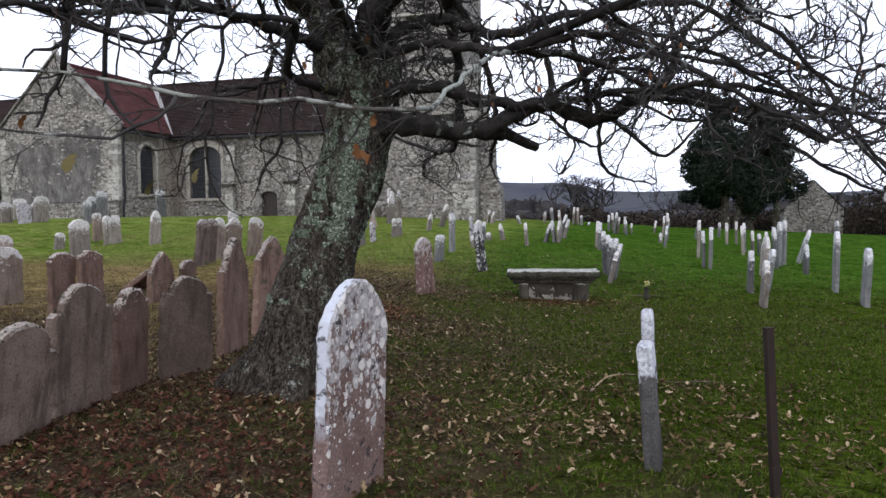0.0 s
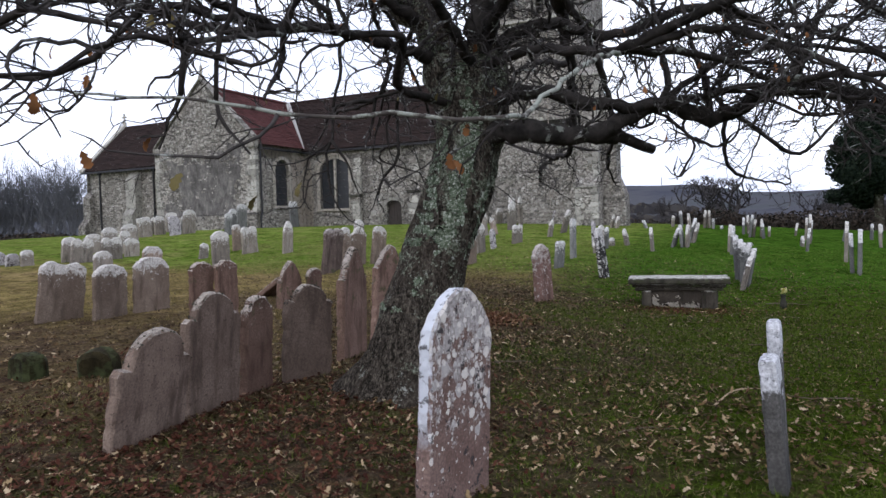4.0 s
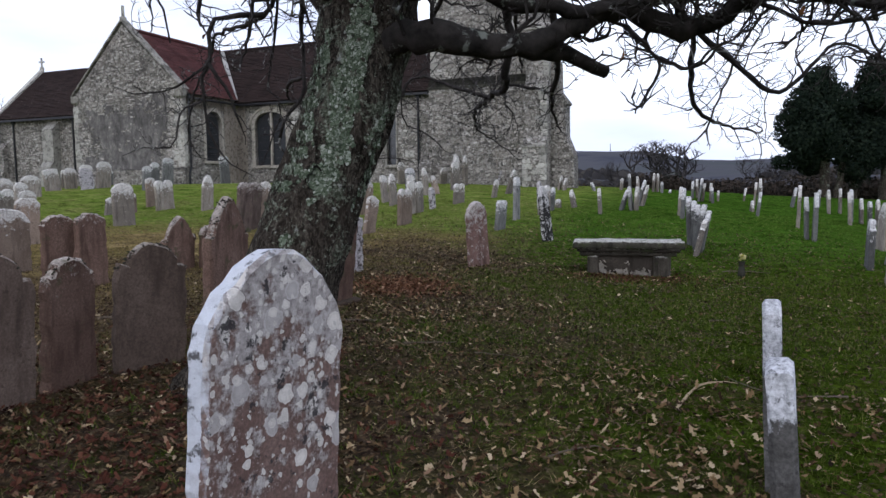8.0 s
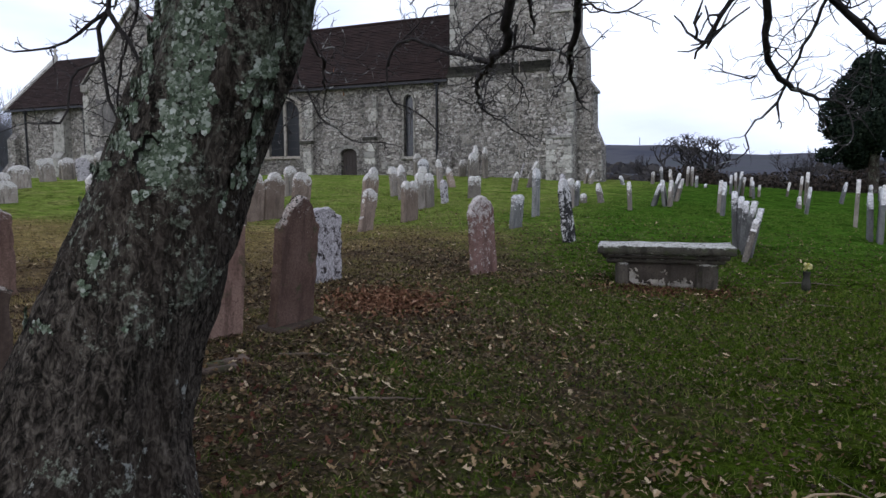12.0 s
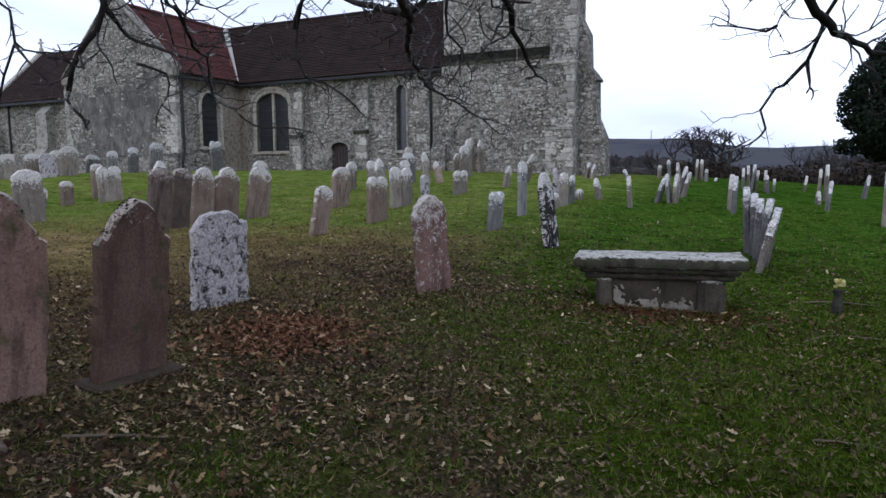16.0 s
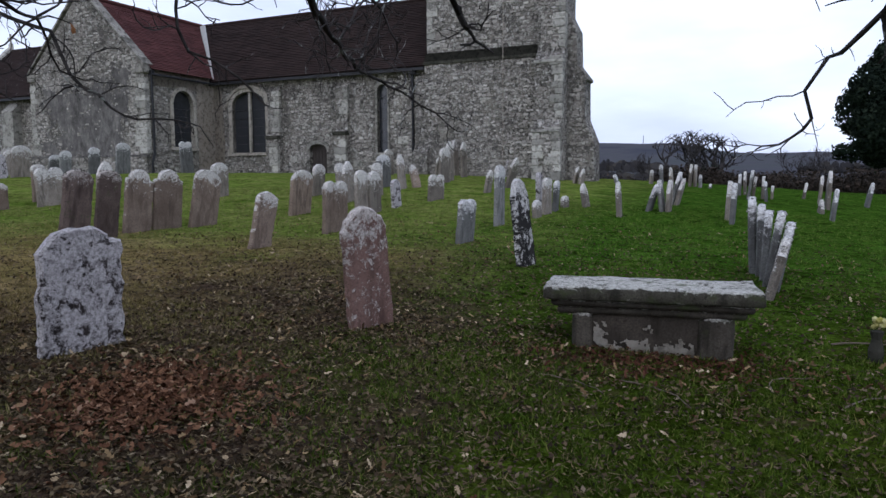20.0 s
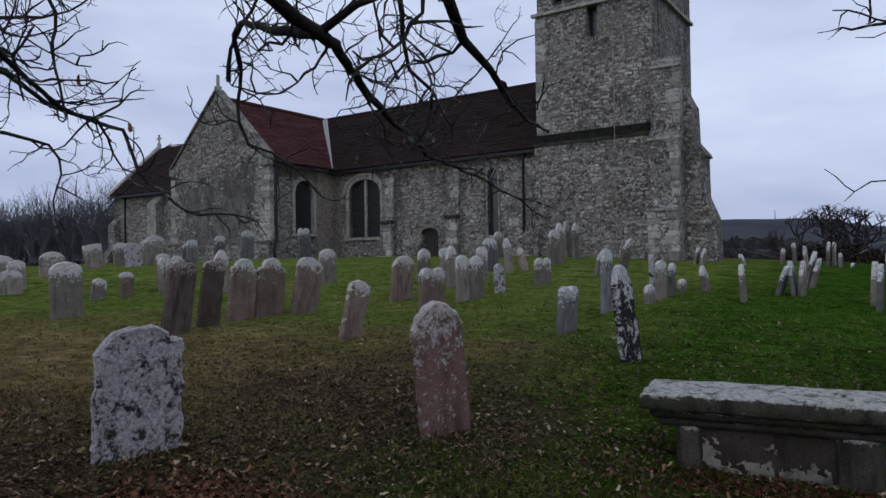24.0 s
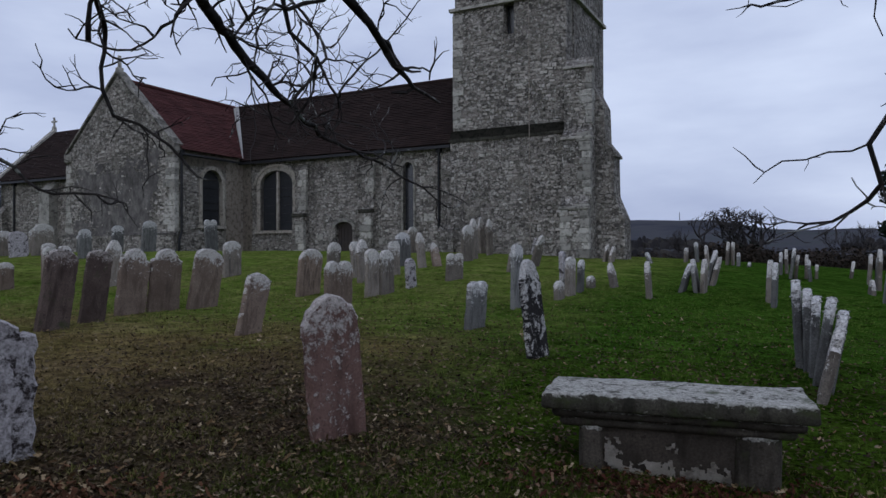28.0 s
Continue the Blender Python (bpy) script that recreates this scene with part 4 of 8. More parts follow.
# tower
T0, T1, TY, TOP = 13.6, 19.42, -0.3, 17.2
TB = TY + 5.9
bm = bmesh.new()
wall(bm, T0, T1, FLOOR, 7.0, TY - 0.12, TY + 0.9)
cpart("tower_base_wall", bm, RUBBLE, "rubble tower wall with lichen")
bm = bmesh.new()
wall(bm, T0 + 0.1, T1 - 0.1, 7.0, 13.05, TY, TY + 0.9, [(16.32, 16.84, 11.55, 12.95, 0.05)])
cpart("tower_middle_wall", bm, RUBBLE)
bm = bmesh.new()
wall(bm, T0 + 0.18, T1 - 0.18, 13.05, TOP, TY + 0.06, TY + 0.9, [(14.6, 15.1, 13.4, 15.2, 0.25), (15.2, 15.7, 13.4, 15.2, 0.25), (16.9, 17.4, 13.4, 15.2, 0.25), (17.5, 18.0, 13.4, 15.2, 0.25)])
cpart("belfry_wall", bm, RUBBLE)
for x0 in (14.6, 15.2, 16.9, 17.5):
    for k in range(8):
        bm = bmesh.new()
        v = box(bm, x0, x0 + 0.5, TY + 0.28, TY + 0.5, 13.42 + k * 0.24, 13.45 + k * 0.24)
        for q in v[:2] + v[4:6]:
            q.co.z -= 0.12
        cpart("louvre", bm, RENDER_GREY)
bm = bmesh.new()
prism(bm, [(16.32, 11.55), (16.84, 11.55), (16.84, 13.0), (16.32, 13.0)], TY + 0.5, TY + 0.55)
cpart("slit_window", bm, GLASS)
bm = bmesh.new()
box(bm, T0, T1, TB - 0.9, TB, FLOOR, TOP)
cpart("tower_north_wall", bm, RUBBLE)
for x in (T0, T1 - 0.9):
    bm = bmesh.new()
    box(bm, x + 0.05, x + 0.87, TY + 0.9, TB - 0.9, FLOOR, TOP)
    cpart("tower_side_wall", bm, RUBBLE)
bm = bmesh.new()
v = [bm.verts.new(c) for c in ((T0, TY + 0.06, TOP), (T1, TY + 0.06, TOP), (T1, TB, TOP), (T0, TB, TOP), ((T0 + T1) / 2, (TY + TB) / 2, TOP + 2.0))]
for a, b in ((0, 1), (1, 2), (2, 3), (3, 0)):
    bm.faces.new((v[a], v[b], v[4]))
cpart("tower_roof", bm, ROOF_DARK)
for z, out, h, lab in ((6.72, 0.2, 0.14, "dark weathered string course"), (12.98, 0.16, 0.14, "thin stone string course")):
    bm = bmesh.new()
    box(bm, T0 - 0.05, T1 + out * 0.5, TY - out, TY + 0.05, z, z + h)
    box(bm, T1 - 0.05, T1 + out, TY - out + 0.005, TB, z + 0.002, z + h - 0.002)
    cpart("string_course", bm, ASHLAR if z > 10 else MOSS_LEDGE, lab)
bm = bmesh.new()
v = [bm.verts.new(c) for c in ((T0, TY - 0.19, 6.86), (T1 + 0.02, TY - 0.19, 6.86), (T1 - 0.05, TY + 0.01, 7.3), (T0, TY + 0.01, 7.3))]
bm.faces.new(v)
bmesh.ops.solidify(bm, geom=bm.faces[:], thickness=0.04)
cpart("weathered_set_off", bm, MOSS_LEDGE, "mossy dark sloping ledge of tiles")
bm = bmesh.new()
tube(bm, [(17.62, TY - 0.15, 13.6), (17.62, TY - 0.15, 7.5), (17.66, TY - 0.26, 6.9), (17.66, TY - 0.16, 1.2)], [0.016] * 4, 5)
cpart("lightning_conductor", bm, RENDER_PALE, "thin buff lightning conductor strip")
buttress(T1 - 0.05, T1 + 1.18, TY + 0.02, FLOOR, [(3.85, 1.15), (6.85, 0.85), (10.0, 0.5)], material=RUBBLE)
bm = bmesh.new()
prism(bm, [(0, FLOOR), (2.45, FLOOR), (2.4, 2.9), (1.98, 3.9), (1.95, 5.55), (2.08, 5.6), (2.05, 5.72), (1.6, 6.3), (1.55, 7.8), (0.85, 9.2), (0, 9.6)], TY + 0.1, TY + 1.25)
ob = cpart("west_buttress", bm, RUBBLE)
ob.location.x = T1 - 0.02
for z, deep in ((3.28, 1.15), (6.3, 0.85), (9.42, 0.5)):
    bm = bmesh.new()
    soft_box(bm, T1 - 0.1, T1 + 1.24, TY - deep - 0.06, TY - deep + 0.3, z, z + 0.13, 0.02)
    cpart("buttress_ledge", bm, ASHLAR)
quoins(T1 + 1.18, TY - 0.5, 7.0, 9.3, 0.5, 0.3, -1, seed=16)
quoins(T1 + 1.18, TY - 0.85, 3.9, 6.6, 0.55, 0.3, -1, seed=12)
quoins(T1 + 1.18, TY - 1.13, 0.9, 3.5, 0.6, 0.3, -1, seed=13)
quoins(T1 - 0.05, TY - 1.13, 0.9, 3.5, 0.5, 0.3, 1, seed=14)
quoins(T0 + 0.1, TY, 7.4, 12.9, 0.5, 0.3, 1, seed=15)
buttress(T0 - 0.55, T0 + 0.25, 0, FLOOR, [(2.9, 0.7), (6.3, 0.35)], material=RUBBLE)


# the single stones of the walls, a little proud of the mortar
def stone_faces(rng, w, h, deep):
    """Corners of one rough stone, its face towards -y and smaller than its back."""
    c = min(w, h) * 0.16
    j = lambda: rng.uniform(-0.22, 0.22) * min(w, h)
    back = [(-w / 2 + j() * 0.6, -h / 2 + j() * 0.6), (w / 2 + j() * 0.6, -h / 2 + j() * 0.6), (w / 2 + j() * 0.6, h / 2 + j() * 0.6), (-w / 2 + j() * 0.6, h / 2 + j() * 0.6)]
    verts = [(x, 0.03, z) for x, z in back]
    verts += [(x - math.copysign(c, x), -deep * rng.uniform(0.6, 1.2), z - math.copysign(c, z)) for x, z in back]
    return verts, [(4, 5, 6, 7), (0, 1, 5, 4), (1, 2, 6, 5), (2, 3, 7, 6), (3, 0, 4, 7)]


def rubble(owner, x0, x1, z0, z1, y, seed, free, single=0, turn=None, big=1.0):
    """Rough courses of stones on the wall face at y; the first ones each an object, the rest joined."""
    rng = random.Random(seed)
    spots = []
    z = z0
    while z < z1 - 0.1:
        h = rng.uniform(0.10, 0.20) * big
        x = x0 + rng.uniform(0, 0.15)
        while x < x1 - 0.12:
            w = min(rng.uniform(0.13, 0.4) * big, x1 - x)
            if rng.random() < 0.62 and noise.noise((x * 0.6, z * 0.6, seed)) > -0.18 and free(x - 0.02, z) and free(x + w + 0.02, z + h):
                spots.append((x + w / 2, z + h / 2 + rng.uniform(-0.02, 0.02), w - rng.uniform(0.015, 0.04), h - rng.uniform(0.01, 0.035)))
            x += w
        z += h
    rng.shuffle(spots)
    kinds = []
    for k in range(14):
        v, f = stone_faces(rng, 0.34, 0.2, 0.018)
        me = bpy.data.meshes.new("stone")
        me.from_pydata(v, [], f)
        me.materials.append(WALL_STONE_ONE)
        kinds.append(me)
    place_on = turn or Matrix.Identity(4)
    for x, zc, w, h in spots[:single]:
        ob = new("stone", rng.choice(kinds))
        ob.parent = owner
        ob.matrix_local = place_on @ Matrix.Translation((x, y, zc)) @ Matrix.Diagonal((w / 0.34, 1, h / 0.2, 1))
    verts, faces = [], []
    for x, zc, w, h in spots[single:]:
        v, f = stone_faces(rng, w, h, 0.018)
        i = len(verts)
        verts += [(a + x, b + y, c + zc) for a, b, c in v]
        faces += [tuple(n + i for n in q) for q in f]
    me = bpy.data.meshes.new("rubble_masonry")
    me.from_pydata(verts, [], faces)
    me.materials.append(WALL_STONE)
    ob = new("rubble_masonry", me)
    ob.parent = owner
    ob.matrix_local = place_on
    tagged(ob, "rough grey and buff rubble stones", kind="stuff")


def outside(*holes):
    return lambda x, z: not any(a - 0.22 < x < b + 0.22 and c - 0.25 < z < d + 0.3 for a, b, c, d in holes)


rubble(church, 0.05, 13.0, 1.0, 6.45, 0.0, 201, outside((1.32, 3.66, 2.75, 6.1), (6.3, 7.8, 0.8, 3.3), (10.72, 11.33, 2.6, 6.0), (3.95, 4.8, 0, 5.3), (8.3, 9.1, 0, 5.7)), single=300)
rubble(church, T0 + 0.3, T1 - 0.1, 1.0, 6.7, TY - 0.12, 202, outside())
rubble(church, T0 + 0.15, T1 - 0.2, 7.4, 12.9, TY, 203, outside((16.32, 16.84, 11.55, 12.95)))
rubble(church, T0 + 0.2, T1 - 0.25, 13.2, TOP - 0.05, TY + 0.06, 204, outside((14.6, 15.7, 13.4, 15.45), (16.9, 18.0, 13.4, 15.45)))
rubble(church, TL + 0.3, TR - 0.5, 2.6, 10.6, -TD, 205, lambda x, z: z < 7.0 + 4.0 * (1 - abs(x - TC) / (TR - TC)) - 0.15 and (not ragged(x, z) or noise.noise((x * 1.3, z * 2.2, 8)) > 0.16))
rubble(church, TL, TR, 1.0, 2.4, -TD - 0.16, 206, outside())
rubble(church, -TD + 0.1, -1.4, 1.0, 6.7, 0.0, 207, outside((-3.1, -1.65, 3.0, 6.0)), turn=WEST)
rubble(church, CL + 0.9, TL, 1.0, 6.0, -3.1, 208, outside((-13.4, -12.2, 0, 6)))
rubble(church, T1 - 0.02, T1 + 1.15, 0.9, 3.2, TY - 1.13, 209, outside())
rubble(church, T1 - 0.02, T1 + 1.15, 3.9, 6.4, TY - 0.83, 210, outside())
rubble(church, T1 - 0.02, T1 + 1.15, 7.0, 9.5, TY - 0.48, 211, outside())
rubble(church, T1 + 1.2, T1 + 1.9, 1.0, 5.4, TY + 0.1, 212, outside())

# ---- gravestones ----
YAW = -15.0


def outline(shape, w, h):
    """The upright outline of a headstone, from bottom left round the top to bottom right."""
    a = w / 2
    if shape == "square":
        top = [(-a, h * 0.97), (-a * 0.3, h), (a * 0.5, h * 0.99), (a, h * 0.95)]
    elif shape == "round":
        s = h - w * 0.32
        top = [(a * -math.cos(k * math.pi / 12), s + w * 0.32 * math.sin(k * math.pi / 12)) for k in range(13)]
    elif shape == "gothic":
        s = h - w * 0.62
        top = []
        for k in range(13):
            c = -math.cos(k * math.pi / 12)
            top.append((a * c, s + w * 0.62 * (1 - abs(c) ** 1.9)))
    elif shape == "lancet":
        s = h - w * 0.78
        top = []
        for k in range(17):
            c = -math.cos(k * math.pi / 16)
            top.append((a * c, s + w * 0.78 * (1 - abs(c) ** 2.3)))
    elif shape == "shoulder":
        s, b = h - w * 0.36, a * 0.72
        top = [(-a, s), (-a * 0.9, s + 0.035), (-b, s + 0.03)]
        top += [(b * -math.cos(k * math.pi / 10), s + 0.04 + (h - s - 0.04) * math.sin(k * math.pi / 10)) for k in range(1, 10)]
        top += [(b, s + 0.03), (a * 0.9, s + 0.035), (a, s)]
    elif shape == "flat":
        top = [(-a, h * 0.79), (-a * 0.82, h * 0.89), (-a * 0.58, h * 0.96), (-a * 0.2, h), (a * 0.45, h * 0.985), (a * 0.64, h * 0.95), (a * 0.67, h * 0.87), (a * 0.82, h * 0.9), (a, h * 0.88)]
    elif shape == "cap":
        s, c = h - w * 0.52, a * 0.84
        top = [(-a, s), (-c, s + 0.02)]
        top += [(c * -math.cos(k * math.pi / 12), s + 0.02 + (h - s - 0.02) * math.sin(k * math.pi / 12) ** 0.9) for k in range(1, 12)]
        top += [(c, s + 0.02), (a, s)]
    elif shape == "ogee":
        s, c = h - w * 0.5, a * 0.86
        top = [(-a, s - 0.02), (-c, s + 0.01)]
        top += [(c * -math.cos(k * math.pi / 12), s + 0.01 + (h - s - 0.01) * (1 - abs(math.cos(k * math.pi / 12)) ** 1.6)) for k in range(1, 12)]
        top += [(c, s + 0.01), (a, s - 0.02)]
    elif shape == "arched":
        s, top = h - w * 0.46, []
        for k in range(19):
            c = -math.cos(k * math.pi / 18)
            top.append((a * c, s + w * 0.46 * (0.55 * math.sqrt(max(0, 1 - c * c)) + 0.45 * (1 - abs(c) ** 1.7))))
    else:  # double
        s, top = h - w * 0.2, []
        for c in (-a / 2, a / 2):
            top += [(c - a / 2 * 0.98 * math.cos(k * math.pi / 8), s + w * 0.2 * math.sin(k * math.pi / 8)) for k in range(9)]
    return [(-a, -0.35)] + [(-a, h * 0.3)] + top + [(a, h * 0.3), (a, -0.35)]


def fine(points, gap, rng, wear):
    """The same outline in short steps, with the nibbled edge of old stone."""
    out = []
    for (x0, z0), (x1, z1) in zip(points, points[1:]):
        n = max(1, int(math.hypot(x1 - x0, z1 - z0) / gap))
        for k in range(n):
            x, z = x0 + (x1 - x0) * k / n, z0 + (z1 - z0) * k / n
            out.append((x + rng.uniform(-wear, wear), z + (rng.uniform(-wear, wear) if z > 0 else 0)))
    return out + [points[-1]]


def slab(bm, shape, w, h, th, rng, wear=0.007):
    pts = fine(outline(shape, w, h), 0.07, rng, wear)
    c = th * 0.18
    mid = (0, h * 0.5)

    def ring(y, inset):
        out = []
        for x, z in pts:
            dx, dz = x - mid[0], z - mid[1]
            l = math.hypot(dx, dz)
            out.append(bm.verts.new((x - dx / l * inset, y + rng.uniform(-wear, wear) * 0.5, z - (dz / l * inset if z > 0 else 0))))
        return out

    rings = [ring(-th / 2, c), ring(-th / 2 + c, 0), ring(th / 2 - c, 0), ring(th / 2, c)]
    bm.faces.new(rings[0])
    bm.faces.new(rings[-1][::-1])
    for p, q in zip(rings, rings[1:]):
        for k in range(len(pts)):
            bm.faces.new((p[k], q[k], q[(k + 1) % len(pts)], p[(k + 1) % len(pts)]))


WORDS = {"rimed": "narrow dark headstone, its upper half white with lichen", "buff": "buff-brown sandstone headstone with a crumbling top", "tan": "tan sandstone headstone with pale lichen on its top", "brown": "brown sandstone headstone, darkened and mossy", "umber": "dark brown headstone with a pale lichened top", "grey": "grey stone headstone with lichen crusts",
         "pale": "pale limestone headstone whitened by lichen", "white": "headstone crusted all over with white lichen", "mossy": "dark mossy headstone", "red": "reddish sandstone headstone speckled with lichen",
         "post": "narrow grey headstone with white lichen on its upper half", "black": "black-stained headstone streaked with white lichen", "spotted": "round-topped headstone covered in round white lichen spots"}
SHAPE = {"round": "round-topped", "gothic": "pointed", "lancet": "tall lancet-topped", "shoulder": "shouldered", "double": "twin-arched", "square": "broken square", "flat": "nearly flat-topped", "cap": "round-capped", "ogee": "shouldered and pointed", "arched": "arch-topped"}
CAP_MOSS = stone_paint("grey_moss", (0.045, 0.042, 0.03), (0.11, 0.10, 0.078), (0.26, 0.25, 0.21), 0.30, 22, moss=0.2, top=0.0)
CAP_LICHEN = stone_paint("white_crust", (0.26, 0.245, 0.22), (0.50, 0.475, 0.435), (0.72, 0.69, 0.64), 0.42, 22, top=0.0)
count = 0


def crust(ob, shape, w, h, th, rng, mossy, gap):
    """Lumps of moss or crusted lichen along the top edge of a headstone."""
    verts, faces = [], []
    top = [q for q in fine(outline(shape, w, h), gap, rng, 0.004) if q[1] > h - w * 0.62 and abs(q[0]) < w * 0.49]
    for x, z in top:
        if noise.noise((x * 9, z * 9, w * 50)) < -0.12:
            continue
        for k in range(2):
            r = rng.uniform(0.5, 1.4) * gap
            y = rng.uniform(-th / 2, th / 2)
            c = (x + rng.uniform(-0.008, 0.008), y, z - abs(y) * 0.12 - rng.uniform(0, 0.012))
            i = len(verts)
            for d in ((1, 0, 0), (0, 1, 0), (-1, 0, 0), (0, -1, 0), (0, 0, 1), (0, 0, -1)):
                e = r * rng.uniform(0.7, 1.3)
                verts.append((c[0] + d[0] * e, c[1] + d[1] * e, c[2] + d[2] * e * 0.7))
            for a in range(4):
                faces += [(i + a, i + (a + 1) % 4, i + 4), (i + (a + 1) % 4, i + a, i + 5)]
    me = bpy.data.meshes.new("moss" if mossy else "lichen_crust")
    me.from_pydata(verts, [], faces)
    me.materials.append(CAP_MOSS if mossy else CAP_LICHEN)
    top_growth = new("moss" if mossy else "lichen_crust", me)
    top_growth.parent = ob
    tagged(top_growth, "grey-green moss along the top edge" if mossy else "white lichen crust along the top edge", kind="stuff")


def headstone(x, y, w, h, shape, stone, lean=0, yaw=None, tip=0, th=0.1, label="", z=None, sway=None, wear=0.007):
    """A headstone set in the grass: lean tips it in its own plane's side, tip forward or back."""
    global count
    count += 1
    rng = random.Random(count)
    bm = bmesh.new()
    slab(bm, shape, w, h, th, rng, wear)
    ob = link("headstone", bm, stones[stone])
    turn = (YAW + 90 + rng.uniform(-7, 7)) if yaw is None else yaw
    ob.matrix_world = pose(x, y, height(x, y) if z is None else z, tip if tip else rng.uniform(-4, 4) + lean, 0, turn) @ pose(0, 0, 0, 0, rng.uniform(-2.5, 2.5) if sway is None else sway, 0)
    if stone not in ("spotted", "white", "black", "tuft", "rimed", "red"):
        crust(ob, shape, w, h, th, rng, stone in ("brown", "umber", "buff"), 0.012 if y < 14 else 0.018)
    return tagged(ob, label or f"{SHAPE[shape]} {WORDS[stone]}", "headstone", group="churchyard headstones")


headstone(-0.268, 3.39, 0.69, 1.292, "arched", "spotted", 0, yaw=68, tip=0.5, th=0.095, z=-0.1, sway=4.4)
headstone(-2.94, 4.25, 0.82, 0.90, "shoulder", "buff", yaw=83, tip=11.0, sway=0.0, th=0.10, wear=0.013)
headstone(-2.86, 5.13, 0.70, 1.08, "shoulder", "buff", yaw=79, tip=3.0, sway=0.0, th=0.10, wear=0.013)
headstone(-2.76, 5.81, 0.44, 0.97, "shoulder", "brown", yaw=80, tip=3.6, sway=0.0, th=0.10, wear=0.013)
headstone(-2.44, 6.37, 0.58, 1.02, "shoulder", "buff", yaw=55, tip=0.1, sway=3.6, th=0.10, wear=0.013)
headstone(-2.38, 7.70, 0.76, 1.38, "ogee", "brown", yaw=86, tip=2.0, sway=0.0, th=0.10, wear=0.013)
headstone(-2.29, 9.01, 0.64, 1.37, "ogee", "brown", yaw=66, tip=0.1, sway=4.3, th=0.10, wear=0.013)
plinth_stone = headstone(-1.84, 9.77, 0.58, 1.35, "ogee", "brown", yaw=71, tip=6.9, sway=0.0, th=0.10, wear=0.013)
bm = bmesh.new()
soft_box(bm, -0.37, 0.37, -0.15, 0.13, -0.25, 0.06, 0.02)
part("plinth", bm, stones["footing"], plinth_stone, "low worn stone plinth")
headstone(-2.27, 11.94, 0.66, 0.99, "flat", "white", yaw=64, tip=0.1, sway=1.5, th=0.10, wear=0.016)
headstone(-0.27, 13.37, 0.49, 1.15, "arched", "red", yaw=53, tip=0.1, sway=-5.0, th=0.10, wear=0.009)
headstone(1.01, 16.95, 0.38, 1.24, "lancet", "black", yaw=62, tip=-7.4, sway=0.0, th=0.10)
headstone(-11.54, 23.09, 0.75, 0.98, "double", "pale", yaw=72, tip=0.1, sway=-3.5, th=0.10)
headstone(-6.18, 16.91, 0.48, 1.22, "round", "umber", yaw=70, tip=0.1, sway=8.4, th=0.10, wear=0.009)
headstone(-6.37, 17.97, 0.41, 1.20, "round", "umber", yaw=64, tip=0.1, sway=7.5, th=0.10, wear=0.009)
headstone(-10.14, 23.25, 0.47, 1.16, "lancet", "pale", yaw=70, tip=0.1, sway=4.1, th=0.10)
headstone(-6.53, 19.14, 0.61, 1.19, "shoulder", "tan", yaw=74, tip=0.1, sway=6.5, th=0.10, wear=0.009)
headstone(-6.29, 19.77, 0.63, 1.18, "shoulder", "tan", yaw=66, tip=0.1, sway=4.6, th=0.10, wear=0.009)
headstone(-5.86, 20.40, 0.70, 1.18, "round", "tan", yaw=73, tip=0.1, sway=11.1, th=0.10)
headstone(-8.15, 25.58, 0.69, 0.97, "round", "pale", yaw=79, tip=0.6, sway=0.0, th=0.10)
headstone(-3.21, 17.33, 0.42, 0.90, "round", "tan", yaw=70, tip=0.1, sway=15.0, th=0.10, wear=0.009)
headstone(-4.62, 22.65, 0.71, 1.04, "round", "tan", yaw=71, tip=6.8, sway=0.0, th=0.10)
headstone(-5.57, 26.54, 0.61, 0.90, "round", "pale", yaw=80, tip=3.8, sway=0.0, th=0.10)
headstone(-2.81, 19.86, 0.75, 0.97, "double", "tan", yaw=75, tip=1.3, sway=0.0, th=0.10, wear=0.009)
headstone(-4.66, 26.06, 0.45, 0.98, "round", "pale", yaw=76, tip=-5.4, sway=0.0, th=0.10)
headstone(-4.19, 25.26, 0.56, 1.10, "gothic", "pale", yaw=77, tip=-4.3, sway=0.0, th=0.10)
headstone(-3.12, 22.68, 0.40, 1.04, "round", "pale", yaw=68, tip=0.4, sway=0.0, th=0.10)
headstone(-2.94, 23.18, 0.62, 0.98, "round", "pale", yaw=80, tip=-0.6, sway=0.0, th=0.10)
headstone(-3.83, 26.76, 0.42, 0.95, "round", "pale", yaw=65, tip=-1.2, sway=0.0, th=0.10)
headstone(-2.67, 24.33, 0.43, 0.71, "round", "white", yaw=79, tip=-3.7, sway=0.0, th=0.10)
headstone(-3.58, 28.92, 0.38, 1.09, "gothic", "pale", yaw=72, tip=-6.3, sway=0.0, th=0.10)
headstone(-3.27, 29.64, 0.38, 0.77, "gothic", "tan", yaw=64, tip=-14.3, sway=0.0, th=0.10)
headstone(-1.99, 26.11, 0.68, 0.71, "double", "pale", yaw=65, tip=3.1, sway=0.0, th=0.10)
headstone(-4.34, 39.81, 0.75, 0.87, "round", "pale", yaw=69, tip=7.6, sway=0.0, th=0.10)
headstone(-0.17, 19.01, 0.50, 0.75, "double", "grey", yaw=68, tip=4.9, sway=0.0, th=0.10, wear=0.009)
headstone(0.19, 21.62, 0.38, 1.25, "round", "grey", yaw=73, tip=0.6, sway=0.0, th=0.10)
headstone(-0.89, 29.16, 0.38, 0.73, "gothic", "pale", yaw=70, tip=10.6, sway=0.0, th=0.10)
headstone(-1.22, 39.75, 0.40, 0.95, "gothic", "white", yaw=76, tip=16.2, sway=0.0, th=0.10)
